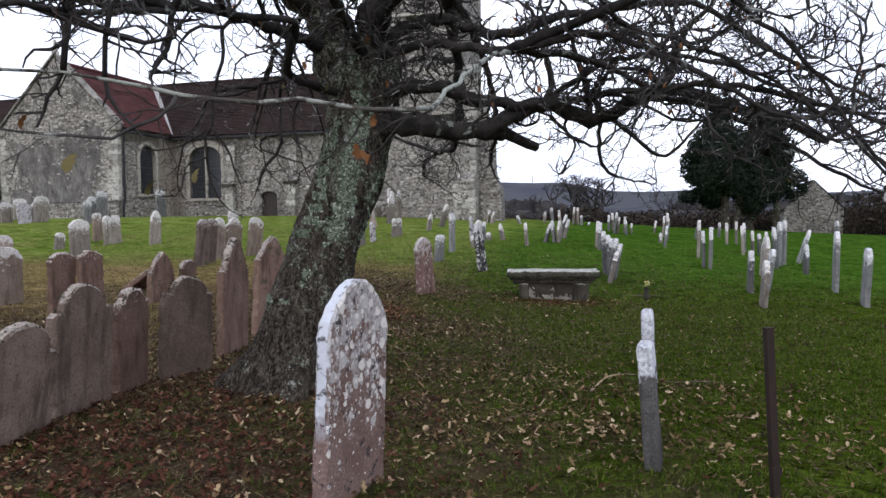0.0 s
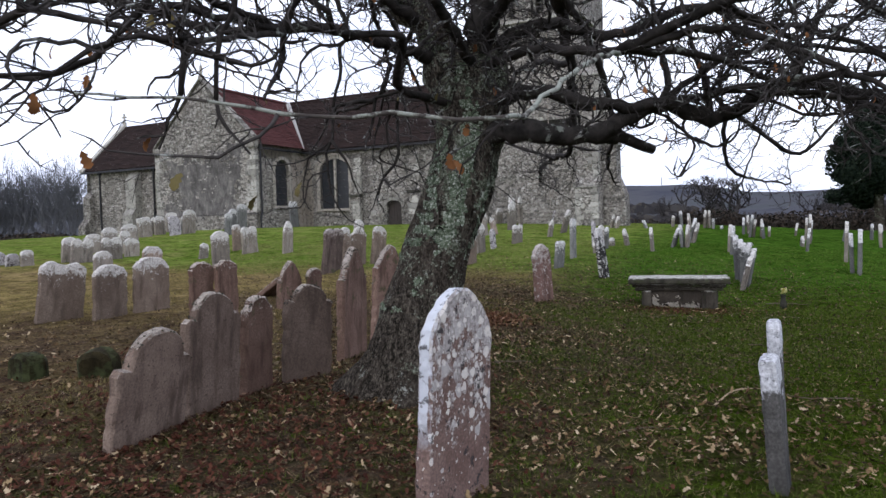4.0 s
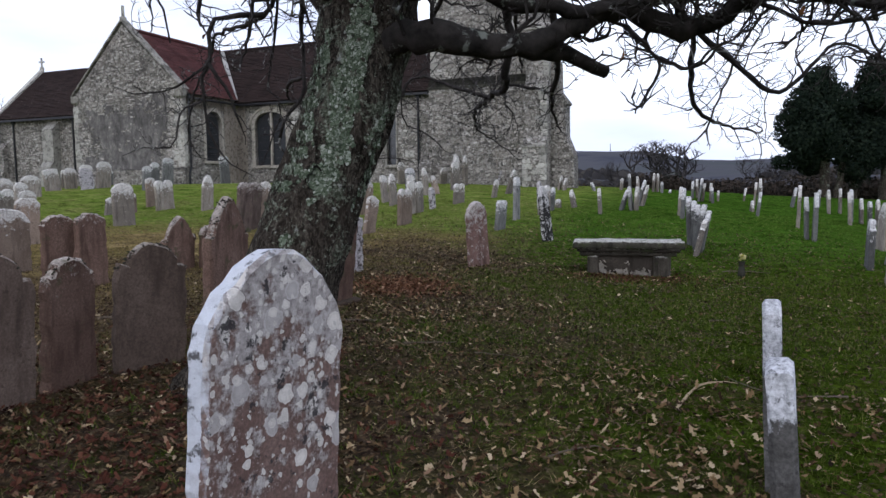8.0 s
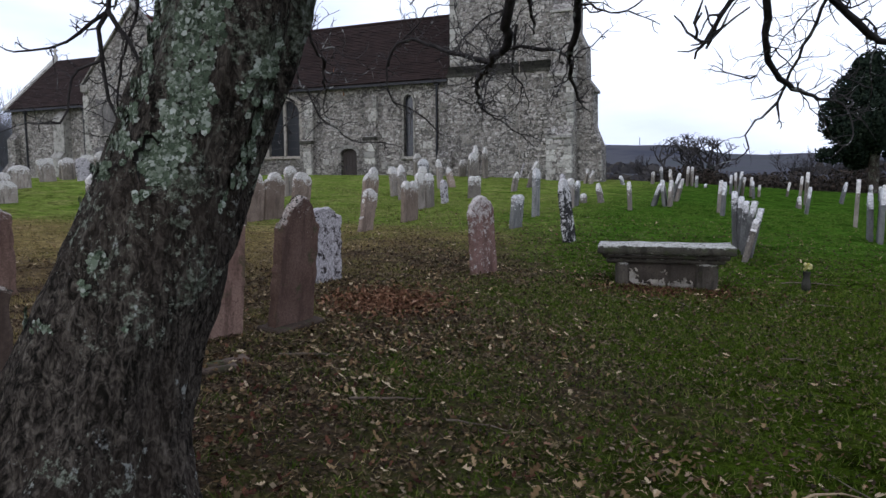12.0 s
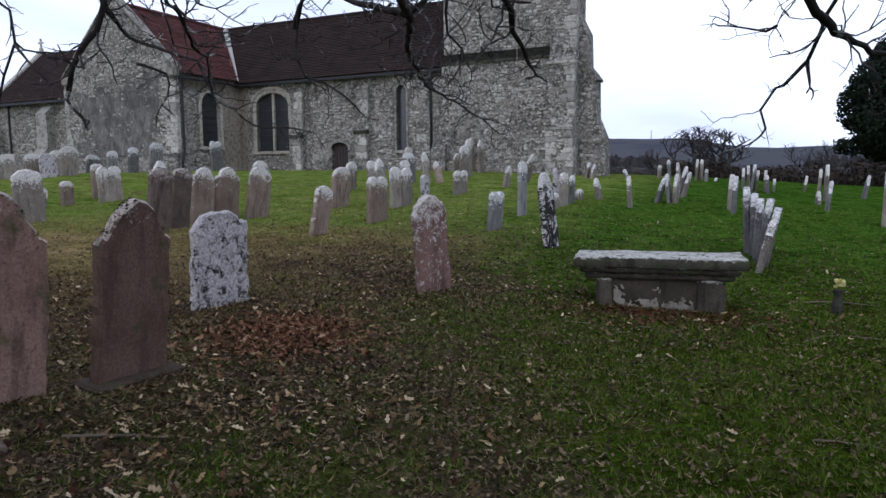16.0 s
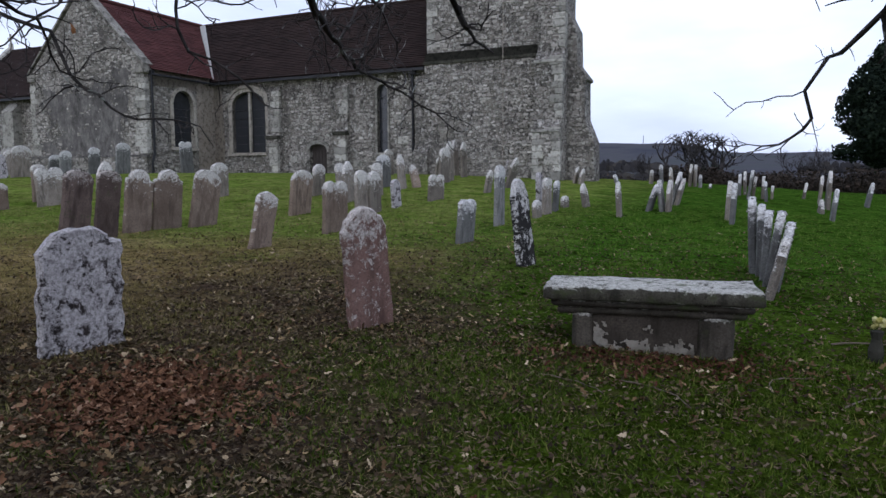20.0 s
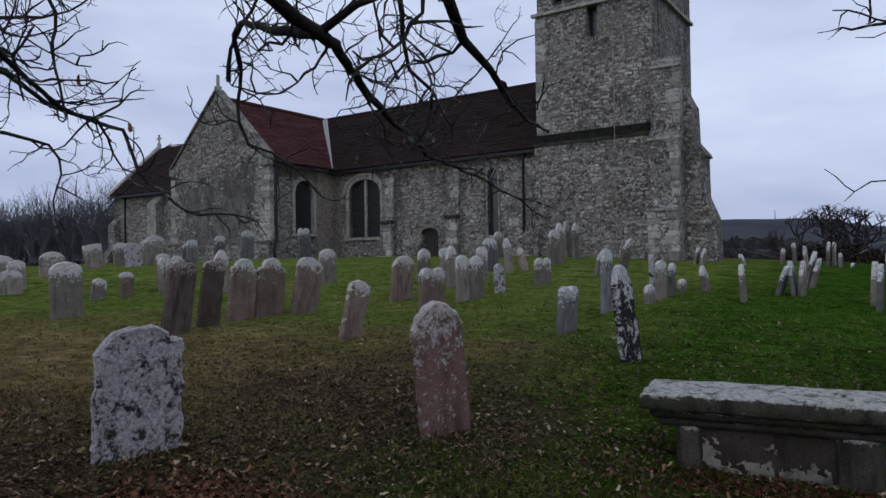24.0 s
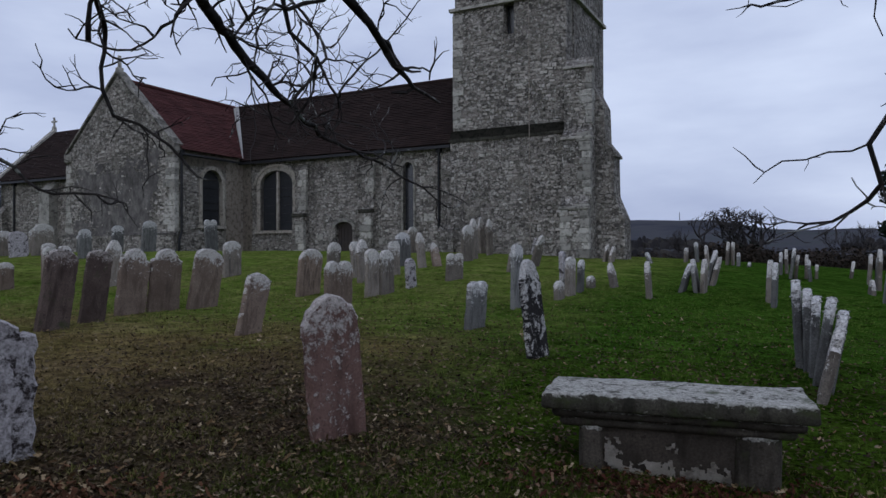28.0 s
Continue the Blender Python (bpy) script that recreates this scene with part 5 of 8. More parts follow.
headstone(0.90, 25.39, 0.39, 0.91, "round", "white", yaw=78, tip=-1.7, sway=0.0, th=0.10)
headstone(1.11, 24.13, 0.38, 0.88, "round", "pale", yaw=66, tip=1.0, sway=0.0, th=0.10)
headstone(1.31, 24.97, 0.38, 0.76, "round", "grey", yaw=78, tip=2.8, sway=0.0, th=0.10)
headstone(0.92, 23.26, 0.51, 0.40, "round", "pale", yaw=76, tip=-1.8, sway=0.0, th=0.10)
headstone(1.55, 25.90, 0.38, 0.30, "round", "pale", yaw=66, tip=-0.9, sway=0.0, th=0.10)
headstone(1.95, 36.40, 0.38, 0.67, "gothic", "pale", yaw=73, tip=11.2, sway=0.0, th=0.10)
headstone(2.13, 26.42, 0.38, 0.64, "gothic", "pale", yaw=69, tip=-11.0, sway=0.0, th=0.10)
headstone(2.86, 24.44, 0.41, 0.83, "gothic", "pale", yaw=79, tip=-3.7, sway=0.0, th=0.10)
headstone(3.72, 36.93, 0.41, 0.45, "round", "grey", yaw=72, tip=-20.2, sway=0.0, th=0.10)
headstone(5.33, 39.29, 0.58, 0.60, "round", "pale", yaw=74, tip=3.1, sway=0.0, th=0.10)
headstone(5.87, 39.96, 0.58, 0.87, "round", "grey", yaw=74, tip=-3.2, sway=0.0, th=0.10)
headstone(5.93, 37.30, 0.58, 0.84, "gothic", "pale", yaw=74, tip=-4.7, sway=0.0, th=0.10)
headstone(4.15, 26.53, 0.58, 0.84, "gothic", "grey", yaw=74, tip=-7.6, sway=0.0, th=0.10)
headstone(3.76, 26.28, 0.58, 0.73, "gothic", "grey", yaw=74, tip=15.8, sway=0.0, th=0.10)
headstone(4.29, 26.48, 0.58, 0.85, "gothic", "pale", yaw=74, tip=2.3, sway=0.0, th=0.10)
headstone(4.71, 28.65, 0.58, 0.99, "gothic", "grey", yaw=74, tip=12.3, sway=0.0, th=0.10)
headstone(4.81, 28.55, 0.58, 0.81, "gothic", "pale", yaw=74, tip=14.3, sway=0.0, th=0.10)
headstone(6.99, 39.32, 0.58, 0.97, "gothic", "pale", yaw=74, tip=2.4, sway=0.0, th=0.10)
headstone(7.26, 39.64, 0.58, 0.97, "round", "pale", yaw=74, tip=0.9, sway=0.0, th=0.10)
headstone(7.34, 38.84, 0.58, 0.56, "round", "grey", yaw=74, tip=0.5, sway=0.0, th=0.10)
headstone(7.77, 38.91, 0.58, 0.20, "round", "grey", yaw=74, tip=4.8, sway=0.0, th=0.10)
headstone(5.57, 25.44, 0.58, 0.97, "gothic", "pale", yaw=74, tip=2.6, sway=0.0, th=0.10)
headstone(5.46, 24.44, 0.58, 0.96, "gothic", "grey", yaw=74, tip=2.3, sway=0.0, th=0.10)
headstone(8.03, 34.87, 0.58, 0.78, "gothic", "grey", yaw=74, tip=0.7, sway=0.0, th=0.10)
headstone(8.37, 35.48, 0.58, 0.89, "gothic", "pale", yaw=74, tip=-0.9, sway=0.0, th=0.10)
headstone(7.97, 33.31, 0.58, 1.02, "round", "grey", yaw=74, tip=7.0, sway=0.0, th=0.10)
headstone(8.16, 33.48, 0.58, 0.79, "round", "pale", yaw=74, tip=5.8, sway=0.0, th=0.10)
headstone(8.59, 33.86, 0.58, 0.81, "gothic", "pale", yaw=74, tip=1.6, sway=0.0, th=0.10)
headstone(8.44, 32.82, 0.58, 0.67, "round", "grey", yaw=74, tip=-3.8, sway=0.0, th=0.10)
headstone(9.02, 34.27, 0.58, 0.47, "round", "pale", yaw=74, tip=2.2, sway=0.0, th=0.10)
headstone(4.30, 17.86, 0.58, 1.10, "shoulder", "grey", yaw=74, tip=-3.0, sway=0.0, th=0.10)
headstone(4.32, 17.59, 0.58, 1.01, "shoulder", "grey", yaw=74, tip=-0.6, sway=0.0, th=0.10)
headstone(4.28, 17.23, 0.58, 0.94, "shoulder", "grey", yaw=74, tip=2.0, sway=0.0, th=0.10)
headstone(4.19, 16.75, 0.58, 0.97, "shoulder", "grey", yaw=74, tip=8.8, sway=0.0, th=0.10)
headstone(4.21, 16.44, 0.58, 0.87, "shoulder", "grey", yaw=74, tip=10.4, sway=0.0, th=0.10)
headstone(4.03, 16.01, 0.58, 0.73, "shoulder", "pale", yaw=74, tip=12.9, sway=0.0, th=0.10, wear=0.009)
headstone(10.56, 35.73, 0.58, 0.61, "gothic", "pale", yaw=74, tip=8.3, sway=0.0, th=0.10)
headstone(10.27, 33.15, 0.58, 1.00, "gothic", "pale", yaw=74, tip=3.3, sway=0.0, th=0.10)
headstone(10.39, 32.84, 0.58, 0.91, "gothic", "grey", yaw=74, tip=2.7, sway=0.0, th=0.10)
headstone(2.20, 36.33, 0.58, 0.63, "gothic", "pale", yaw=74, tip=9.7, sway=0.0, th=0.10)
headstone(8.52, 26.92, 0.58, 0.85, "gothic", "grey", yaw=74, tip=6.0, sway=0.0, th=0.10)
headstone(-8.05, 9.37, 0.75, 0.97, "double", "tan", yaw=65, tip=0.1, sway=7.3, th=0.10, wear=0.013)
headstone(-7.39, 9.76, 0.63, 0.90, "round", "tan", yaw=74, tip=0.1, sway=3.2, th=0.10, wear=0.013)
headstone(-7.13, 10.55, 0.71, 0.97, "round", "tan", yaw=69, tip=0.1, sway=1.6, th=0.10, wear=0.013)
headstone(-9.17, 13.59, 0.47, 0.92, "round", "tan", yaw=68, tip=0.1, sway=2.9, th=0.10, wear=0.009)
headstone(-4.84, 11.36, 0.65, 0.85, "gothic", "brown", yaw=77, tip=2.6, sway=0.0, th=0.10, wear=0.013)
headstone(-4.52, 11.77, 0.44, 0.68, "round", "brown", yaw=79, tip=1.3, sway=0.0, th=0.10, wear=0.013)
headstone(-10.09, 18.37, 0.62, 1.13, "round", "pale", yaw=67, tip=0.1, sway=-0.9, th=0.10, wear=0.009)
headstone(-12.47, 21.43, 0.38, 0.53, "round", "pale", yaw=76, tip=0.1, sway=8.7, th=0.10)
headstone(-18.88, 27.57, 0.71, 0.89, "square", "pale", yaw=78, tip=0.1, sway=-9.8, th=0.10)
headstone(-19.22, 29.16, 0.57, 0.90, "round", "pale", yaw=71, tip=0.1, sway=-2.3, th=0.10)
headstone(-20.29, 31.85, 0.66, 1.01, "round", "pale", yaw=64, tip=0.1, sway=-2.1, th=0.10)
headstone(-17.55, 24.56, 0.75, 0.79, "round", "pale", yaw=70, tip=0.1, sway=-0.1, th=0.10)
headstone(-16.59, 22.05, 0.69, 0.91, "round", "pale", yaw=77, tip=0.1, sway=0.8, th=0.10)
headstone(-15.01, 20.05, 0.75, 0.74, "double", "pale", yaw=73, tip=0.1, sway=-1.1, th=0.10)
headstone(-14.98, 21.05, 0.57, 0.64, "round", "pale", yaw=69, tip=0.1, sway=-0.3, th=0.10)
headstone(-16.86, 21.56, 0.75, 0.70, "round", "pale", yaw=70, tip=0.1, sway=0.1, th=0.10)
headstone(-15.15, 18.76, 0.75, 0.75, "double", "pale", yaw=72, tip=0.1, sway=4.8, th=0.10, wear=0.009)
headstone(-15.71, 18.91, 0.55, 0.79, "round", "pale", yaw=72, tip=0.1, sway=3.4, th=0.10, wear=0.009)
headstone(-12.49, 16.30, 0.63, 0.59, "round", "pale", yaw=81, tip=0.1, sway=-1.2, th=0.10, wear=0.009)
headstone(6.95, 15.07, 0.58, 0.94, "shoulder", "grey", yaw=72, tip=1.5, sway=0.0, th=0.10)
headstone(6.33, 12.94, 0.58, 0.90, "shoulder", "pale", yaw=72, tip=3.2, sway=0.0, th=0.10, wear=0.009)
headstone(7.58, 15.65, 0.58, 0.96, "round", "grey", yaw=72, tip=7.9, sway=0.0, th=0.10)
headstone(7.79, 20.41, 0.58, 1.09, "gothic", "grey", yaw=72, tip=-2.1, sway=0.0, th=0.10)
headstone(7.83, 20.01, 0.58, 1.22, "gothic", "grey", yaw=72, tip=1.0, sway=0.0, th=0.10)
headstone(13.27, 31.86, 0.58, 1.02, "gothic", "pale", yaw=72, tip=-0.6, sway=0.0, th=0.10)
headstone(11.87, 27.50, 0.58, 1.16, "gothic", "grey", yaw=72, tip=-1.6, sway=0.0, th=0.10)
headstone(14.88, 37.17, 0.58, 0.64, "gothic", "grey", yaw=72, tip=-0.5, sway=0.0, th=0.10)
headstone(12.10, 27.24, 0.58, 0.88, "gothic", "pale", yaw=72, tip=-2.0, sway=0.0, th=0.10)
headstone(11.99, 26.36, 0.58, 0.83, "round", "grey", yaw=72, tip=-2.0, sway=0.0, th=0.10)
headstone(12.61, 27.19, 0.58, 0.88, "gothic", "pale", yaw=72, tip=-0.7, sway=0.0, th=0.10)
headstone(10.51, 21.68, 0.58, 1.30, "gothic", "grey", yaw=72, tip=-3.6, sway=0.0, th=0.10)
headstone(11.05, 22.61, 0.58, 1.44, "round", "grey", yaw=72, tip=-0.7, sway=0.0, th=0.10)
headstone(11.43, 23.15, 0.58, 1.48, "round", "grey", yaw=72, tip=0.6, sway=0.0, th=0.10)
headstone(10.66, 20.07, 0.58, 0.89, "gothic", "grey", yaw=72, tip=0.2, sway=0.0, th=0.10)
headstone(8.62, 13.52, 0.75, 1.17, "round", "grey", yaw=66, tip=2.4, sway=0.0, th=0.10)
headstone(9.43, 16.16, 0.75, 1.45, "round", "grey", yaw=66, tip=1.0, sway=0.0, th=0.10)
headstone(-12.12, 22.05, 0.38, 0.65, "round", "tan", yaw=74, tip=0.1, sway=-0.4, th=0.10)
headstone(-12.39, 23.70, 0.38, 0.98, "round", "tan", yaw=71, tip=0.1, sway=-0.3, th=0.10)
headstone(-5.54, 9.53, 0.45, 0.97, "round", "brown", yaw=72, tip=0.1, sway=1.1, th=0.10, wear=0.013)
headstone(-5.23, 9.78, 0.45, 0.98, "round", "brown", yaw=72, tip=0.1, sway=-0.3, th=0.10, wear=0.013)
headstone(-5.80, 12.50, 0.62, 0.80, "round", "brown", yaw=66, tip=58, sway=4.0, label="fallen brown headstone leaning far over in the grass", wear=0.009)
headstone(1.92, 4.78, 0.24, 0.97, "round", "rimed", yaw=72, th=0.085, tip=-2.4, sway=0)
headstone(1.705, 3.94, 0.26, 0.85, "square", "rimed", yaw=71, th=0.1, tip=-4.2, sway=0)
headstone(-18.01, 28.54, 0.70, 0.90, "round", "white", -6)
headstone(-17.85, 29.38, 0.80, 1.13, "round", "pale", 0)
headstone(-23.10, 37.72, 0.80, 1.03, "round", "grey", 0)
headstone(-17.44, 32.86, 0.53, 1.09, "round", "grey", 0)
headstone(-19.49, 37.72, 0.80, 1.49, "round", "grey", 0)
headstone(-16.08, 37.72, 0.80, 1.50, "double", "grey", 0)
headstone(-2.84, 32.47, 0.80, 1.27, "round", "pale", 0)
headstone(-2.87, 33.95, 0.55, 1.52, "gothic", "pale", 0)
headstone(-3.54, 39.94, 0.67, 1.67, "gothic", "pale", 0)
headstone(-2.86, 37.72, 0.50, 1.53, "gothic", "pale", 0)
headstone(-0.39, 31.58, 0.60, 1.09, "gothic", "pale", 12)
headstone(-4.29, 29.32, 0.72, 1.06, "round", "grey", 0)
headstone(-6.27, 37.72, 0.80, 1.14, "round", "pale", 0)
headstone(12.12, 34.00, 0.60, 0.87, "gothic", "grey", 12)
headstone(8.77, 23.79, 0.60, 1.30, "gothic", "pale", 4)
headstone(8.81, 18.64, 0.60, 1.13, "gothic", "pale", 0, wear=0.009)
headstone(14.04, 36.11, 0.60, 0.75, "round", "grey", 0)
headstone(12.64, 31.36, 0.60, 0.96, "gothic", "pale", 0)
headstone(11.35, 26.34, 0.60, 1.10, "gothic", "pale", 0)
headstone(12.48, 24.31, 0.60, 1.22, "gothic", "grey", 14)
headstone(19.65, 35.21, 0.60, 1.16, "round", "grey", 0)
headstone(9.82, 31.05, 0.60, 1.22, "gothic", "pale", 0)
headstone(9.03, 29.29, 0.60, 0.41, "gothic", "pale", 0)
headstone(-15.85, 21.93, 0.48, 0.82, "round", "pale", 0)
headstone(-19.84, 29.68, 0.43, 0.81, "round", "pale", 0)
headstone(-15.31, 28.44, 0.42, 0.99, "round", "grey", 0)
headstone(-16.97, 17.47, 0.42, 0.40, "round", "white", 0)
headstone(-16.50, 17.45, 0.42, 0.38, "round", "white", 0)
headstone(-16.09, 17.58, 0.42, 0.49, "round", "pale", 0, wear=0.009)
headstone(-9.23, 9.05, 0.42, 1.14, "square", "grey", 0, wear=0.013)
headstone(-4.81, 6.16, 0.40, 0.30, "round", "tuft", 8, yaw=10, th=0.3, label="low dark mossy stump beside the headstones")
headstone(-5.56, 5.95, 0.40, 0.28, "round", "tuft", -4, yaw=-20, th=0.28, label="low dark mossy stump beside the headstones")

# ---- chest tomb ----
tomb = new("chest_tomb")
tomb.matrix_world = pose(2.31, 13.52, -0.28, 0, 0, -6)
tagged(tomb, "low weathered stone chest tomb with a mossy overhanging slab", "chest tomb")


def worn(bm, amount, cuts=5, seed=1):
    """Roughens the edges of a block as weather does."""
    bmesh.ops.subdivide_edges(bm, edges=[e for e in bm.edges if e.calc_length() > 0.15], cuts=cuts, use_grid_fill=True)
    for v in bm.verts:
        v.co += Vector(noise.noise_vector(v.co * 7 + Vector((seed, 0, 0)))) * amount


bm = bmesh.new()
soft_box(bm, -0.92, 0.92, -0.36, 0.36, 0.565, 0.69, 0.015)
worn(bm, 0.012, 9, 2)
smooth(part("slab", bm, stones["slab"], tomb, "pale lichened covering slab with worn edges"))
for x, y, z0, z1 in ((0.86, 0.31, 0.50, 0.57), (0.80, 0.26, 0.43, 0.51)):
    bm = bmesh.new()
    soft_box(bm, -x, x, -y, y, z0, z1, 0.025)
    worn(bm, 0.008, 6, 3)
    smooth(part("moulding", bm, stones["tomb"], tomb))
bm = bmesh.new()
soft_box(bm, -0.5, 0.42, -0.19, 0.19, -0.25, 0.435, 0.01)
worn(bm, 0.01, 6, 4)
panel = part("panel", bm, stones["panel"], tomb, "stained brown side panel")
FLAKED = plain_stone("flaked_white_render", (0.30, 0.27, 0.225), (0.50, 0.46, 0.40))
bm = bmesh.new()
corner = {}
step = 0.012
for a in range(72):
    for c in range(34):
        x, z = -0.48 + a * step, c * step
        low = 0.185 + 0.17 * max(0, 1 - (x + 0.48) / 0.16) + 0.09 * noise.noise((x * 5, 1, 2)) + 0.05 * noise.noise((x * 17, 4, 2)) + 0.05 * noise.noise((x * 30, z * 30, 8))
        hole = noise.noise((x * 8, z * 11, 3)) + 0.5 * noise.noise((x * 22, z * 22, 5))
        fleck = noise.noise((x * 6 + 3, z * 8, 9)) + 0.4 * noise.noise((x * 25, z * 25, 1))
        if not (z < low and hole < 0.22) and not (z < 0.36 and fleck > 0.5):
            continue
        q = []
        for da, dc in ((0, 0), (1, 0), (1, 1), (0, 1)):
            key = (a + da, c + dc)
            if key not in corner:
                w = noise.noise_vector((key[0] * 0.7, key[1] * 0.7, 3))
                corner[key] = bm.verts.new((-0.48 + key[0] * step + w.x * 0.01, -0.217 - 0.003 * w.y, key[1] * step + w.z * 0.01))
            q.append(corner[key])
        bm.faces.new(q)
bmesh.ops.solidify(bm, geom=bm.faces[:], thickness=-0.012)
part("render_skin", bm, FLAKED, panel, "flaking white render along the foot of the panel")
for x0, x1 in ((-0.68, -0.47), (0.39, 0.72)):
    bm = bmesh.new()
    mid, half = (x0 + x1) / 2, (x1 - x0) / 2
    ring = [(mid + half * math.copysign(abs(math.cos(a)) ** 0.6, math.cos(a)), 0.25 * math.copysign(abs(math.sin(a)) ** 0.6, math.sin(a))) for a in [k * math.tau / 20 for k in range(20)]]
    rows = [[bm.verts.new((x, y, z)) for x, y in ring] for z in (-0.25, -0.1, 0.02, 0.14, 0.26, 0.38, 0.44)]
    for lo_row, hi_row in zip(rows, rows[1:]):
        for k in range(20):
            bm.faces.new((lo_row[k], lo_row[(k + 1) % 20], hi_row[(k + 1) % 20], hi_row[k]))
    bm.faces.new(rows[-1])
    for v in bm.verts:
        v.co += Vector(noise.noise_vector(v.co * 7)) * 0.008
    smooth(part("corner_block", bm, stones["tomb"], tomb))

# ---- footings and small things by the graves ----


def footing(x, y, w, yaw):
    bm = bmesh.new()
    soft_box(bm, -w / 2, w / 2, -0.06, 0.06, -0.2, 0.035, 0.012)
    worn(bm, 0.026, 5, x)
    ob = smooth(link("headstone_footing", bm, stones["footing"]))
    ob.matrix_world = pose(x, y, height(x, y), 0, 0, yaw)
    return tagged(ob, "low worn stone footing of a headstone", "footing")


footing(-1.78, 8.30, 0.36, 62)
footing(-1.74, 8.06, 0.30, 50)

vase = new("grave_vase")
vase.matrix_world = pose(4.2, 13.45, height(4.2, 13.45))
tagged(vase, "small dark grave vase with faded yellow flowers", "vase")
bm = bmesh.new()
tube(bm, [(0, 0, -0.05), (0, 0, 0.1), (0, 0, 0.2), (0, 0, 0.27)], [0.055, 0.062, 0.04, 0.055], 10)
part("pot", bm, MOSS_LEDGE, vase)
FLOWER = leaf_paint("faded_flowers", (0.0, (0.3, 0.27, 0.06)), (1.0, (0.45, 0.42, 0.2)))
bm = bmesh.new()
for k in range(16):
    a, r = rnd(0, 6.28), rnd(0.0, 0.045)
    p = Vector((r * math.cos(a), r * math.sin(a), rnd(0.28, 0.38)))
    m = bmesh.ops.create_icosphere(bm, subdivisions=1, radius=rnd(0.015, 0.03))
    for v in m["verts"]:
        v.co = v.co + p
part("flowers", bm, FLOWER, vase)

post = new("fence_post")
post.matrix_world = pose(2.25, 3.35, height(2.25, 3.35), 0, -3.5, 10)
tagged(post, "thin rusty iron fence post standing in the grass", "post")
bm = bmesh.new()
box(bm, -0.022, 0.022, -0.02, 0.02, -0.2, 1.02)
part("shaft", bm, RUST, post)
bm = bmesh.new()
box(bm, -0.03, 0.03, -0.03, -0.022, 0.15, 0.2)
part("bracket", bm, RUST, post)


def stick(x, y, length, yaw, bend=0.2, r=0.008):
    pts = []
    for k in range(7):
        s = (k / 6 - 0.5) * length
        px, py = s, bend * length * math.sin(k / 6 * math.pi) + rnd(-0.01, 0.01)
        wx, wy = x + px * math.cos(yaw) - py * math.sin(yaw), y + px * math.sin(yaw) + py * math.cos(yaw)
        pts.append((wx, wy, height(wx, wy) + r * 0.8 + rnd(0, 0.012)))
    bm = bmesh.new()
    tube(bm, pts, [r * (1 - 0.1 * k) for k in range(7)], 6)
    return tagged(link("fallen_stick", bm, STICK), "thin pale fallen stick lying in the leaves", "stick", group="fallen sticks")


STICK = plain("dead_wood", (0.13, 0.10, 0.07), 0.9)
PALE_STICK = plain("pale_dead_wood", (0.36, 0.27, 0.16), 0.85)
for a in ((-0.3, 7.6, 0.5, 0.1, 0.05, 0.012), (0.35, 7.2, 0.4, -0.3, 0.1, 0.008), (2.6, 6.7, 0.9, 2.6, 0.3, 0.008), (-1.2, 8.7, 0.6, 0.2, 0.06, 0.014),
          (1.6, 12.3, 0.6, -0.6, 0.15, 0.008), (2.2, 12.2, 0.7, -0.9, 0.2, 0.008), (3.3, 12.6, 0.6, 0.8, 0.3, 0.01), (3.9, 12.2, 0.9, 0.2, 0.25, 0.008), (4.4, 13.9, 0.8, 0.0, 0.1, 0.01),
          (3.0, 9.4, 0.6, -0.5, 0.2, 0.007), (-1.9, 6.4, 0.8, 1.2, 0.1, 0.012), (1.0, 5.0, 0.5, 0.4, 0.2, 0.008), (-3.6, 8.2, 0.9, 0.3, 0.1, 0.012)):
    stick(*a)
# a long curved twig on the lawn
bent = [(1.66, 5.95), (1.74, 6.13), (1.82, 6.32), (1.94, 6.54), (2.04, 6.63), (2.18, 6.66), (2.25, 6.62)]
bm = bmesh.new()
tube(bm, [(x, y, height(x, y) + 0.03 + 0.012 * math.sin(3 * x)) for x, y in bent], [0.011, 0.011, 0.010, 0.009, 0.007, 0.005, 0.003], 6)
tagged(link("fallen_stick", bm, PALE_STICK), "pale curved fallen twig lying on the lawn", "stick", group="fallen sticks")

# ---- the oak by the path ----
oak = new("oak_tree")
oak.matrix_world = pose(-1.2, 5.9, -0.08)
tagged(oak, "old leaning oak, nearly bare, its trunk crusted with green lichen", "tree")
ROOT = Vector((-1.2, 5.9, -0.08))


def weave(points, step, wobble, seed):
    """A gnarled line through the given places."""
    rng, out = random.Random(seed), []
    pts = [Vector(p) for p in points]
    for i in range(len(pts) - 1):
        p0, p1, p2, p3 = pts[max(i - 1, 0)], pts[i], pts[i + 1], pts[min(i + 2, len(pts) - 1)]
        n = max(1, int((p2 - p1).length / step))
        for k in range(n):
            t = k / n
            q = 0.5 * ((2 * p1) + (p2 - p0) * t + (2 * p0 - 5 * p1 + 4 * p2 - p3) * t * t + (3 * p1 - p0 - 3 * p2 + p3) * t ** 3)
            out.append(q + Vector((rng.uniform(-1, 1), rng.uniform(-1, 1), rng.uniform(-1, 1))) * (wobble if i + k else 0))
    out.append(pts[-1])
    return out


def clear_of_path(p):
    """Twigs keep out of the way where people walk."""
    if p.y > 9.2 or p.y < -1.5:
        return True
    line = 0.45 + 0.13 * max(p.y, 0)
    return abs(p.x - line) > 0.55 or p.z > 1.95


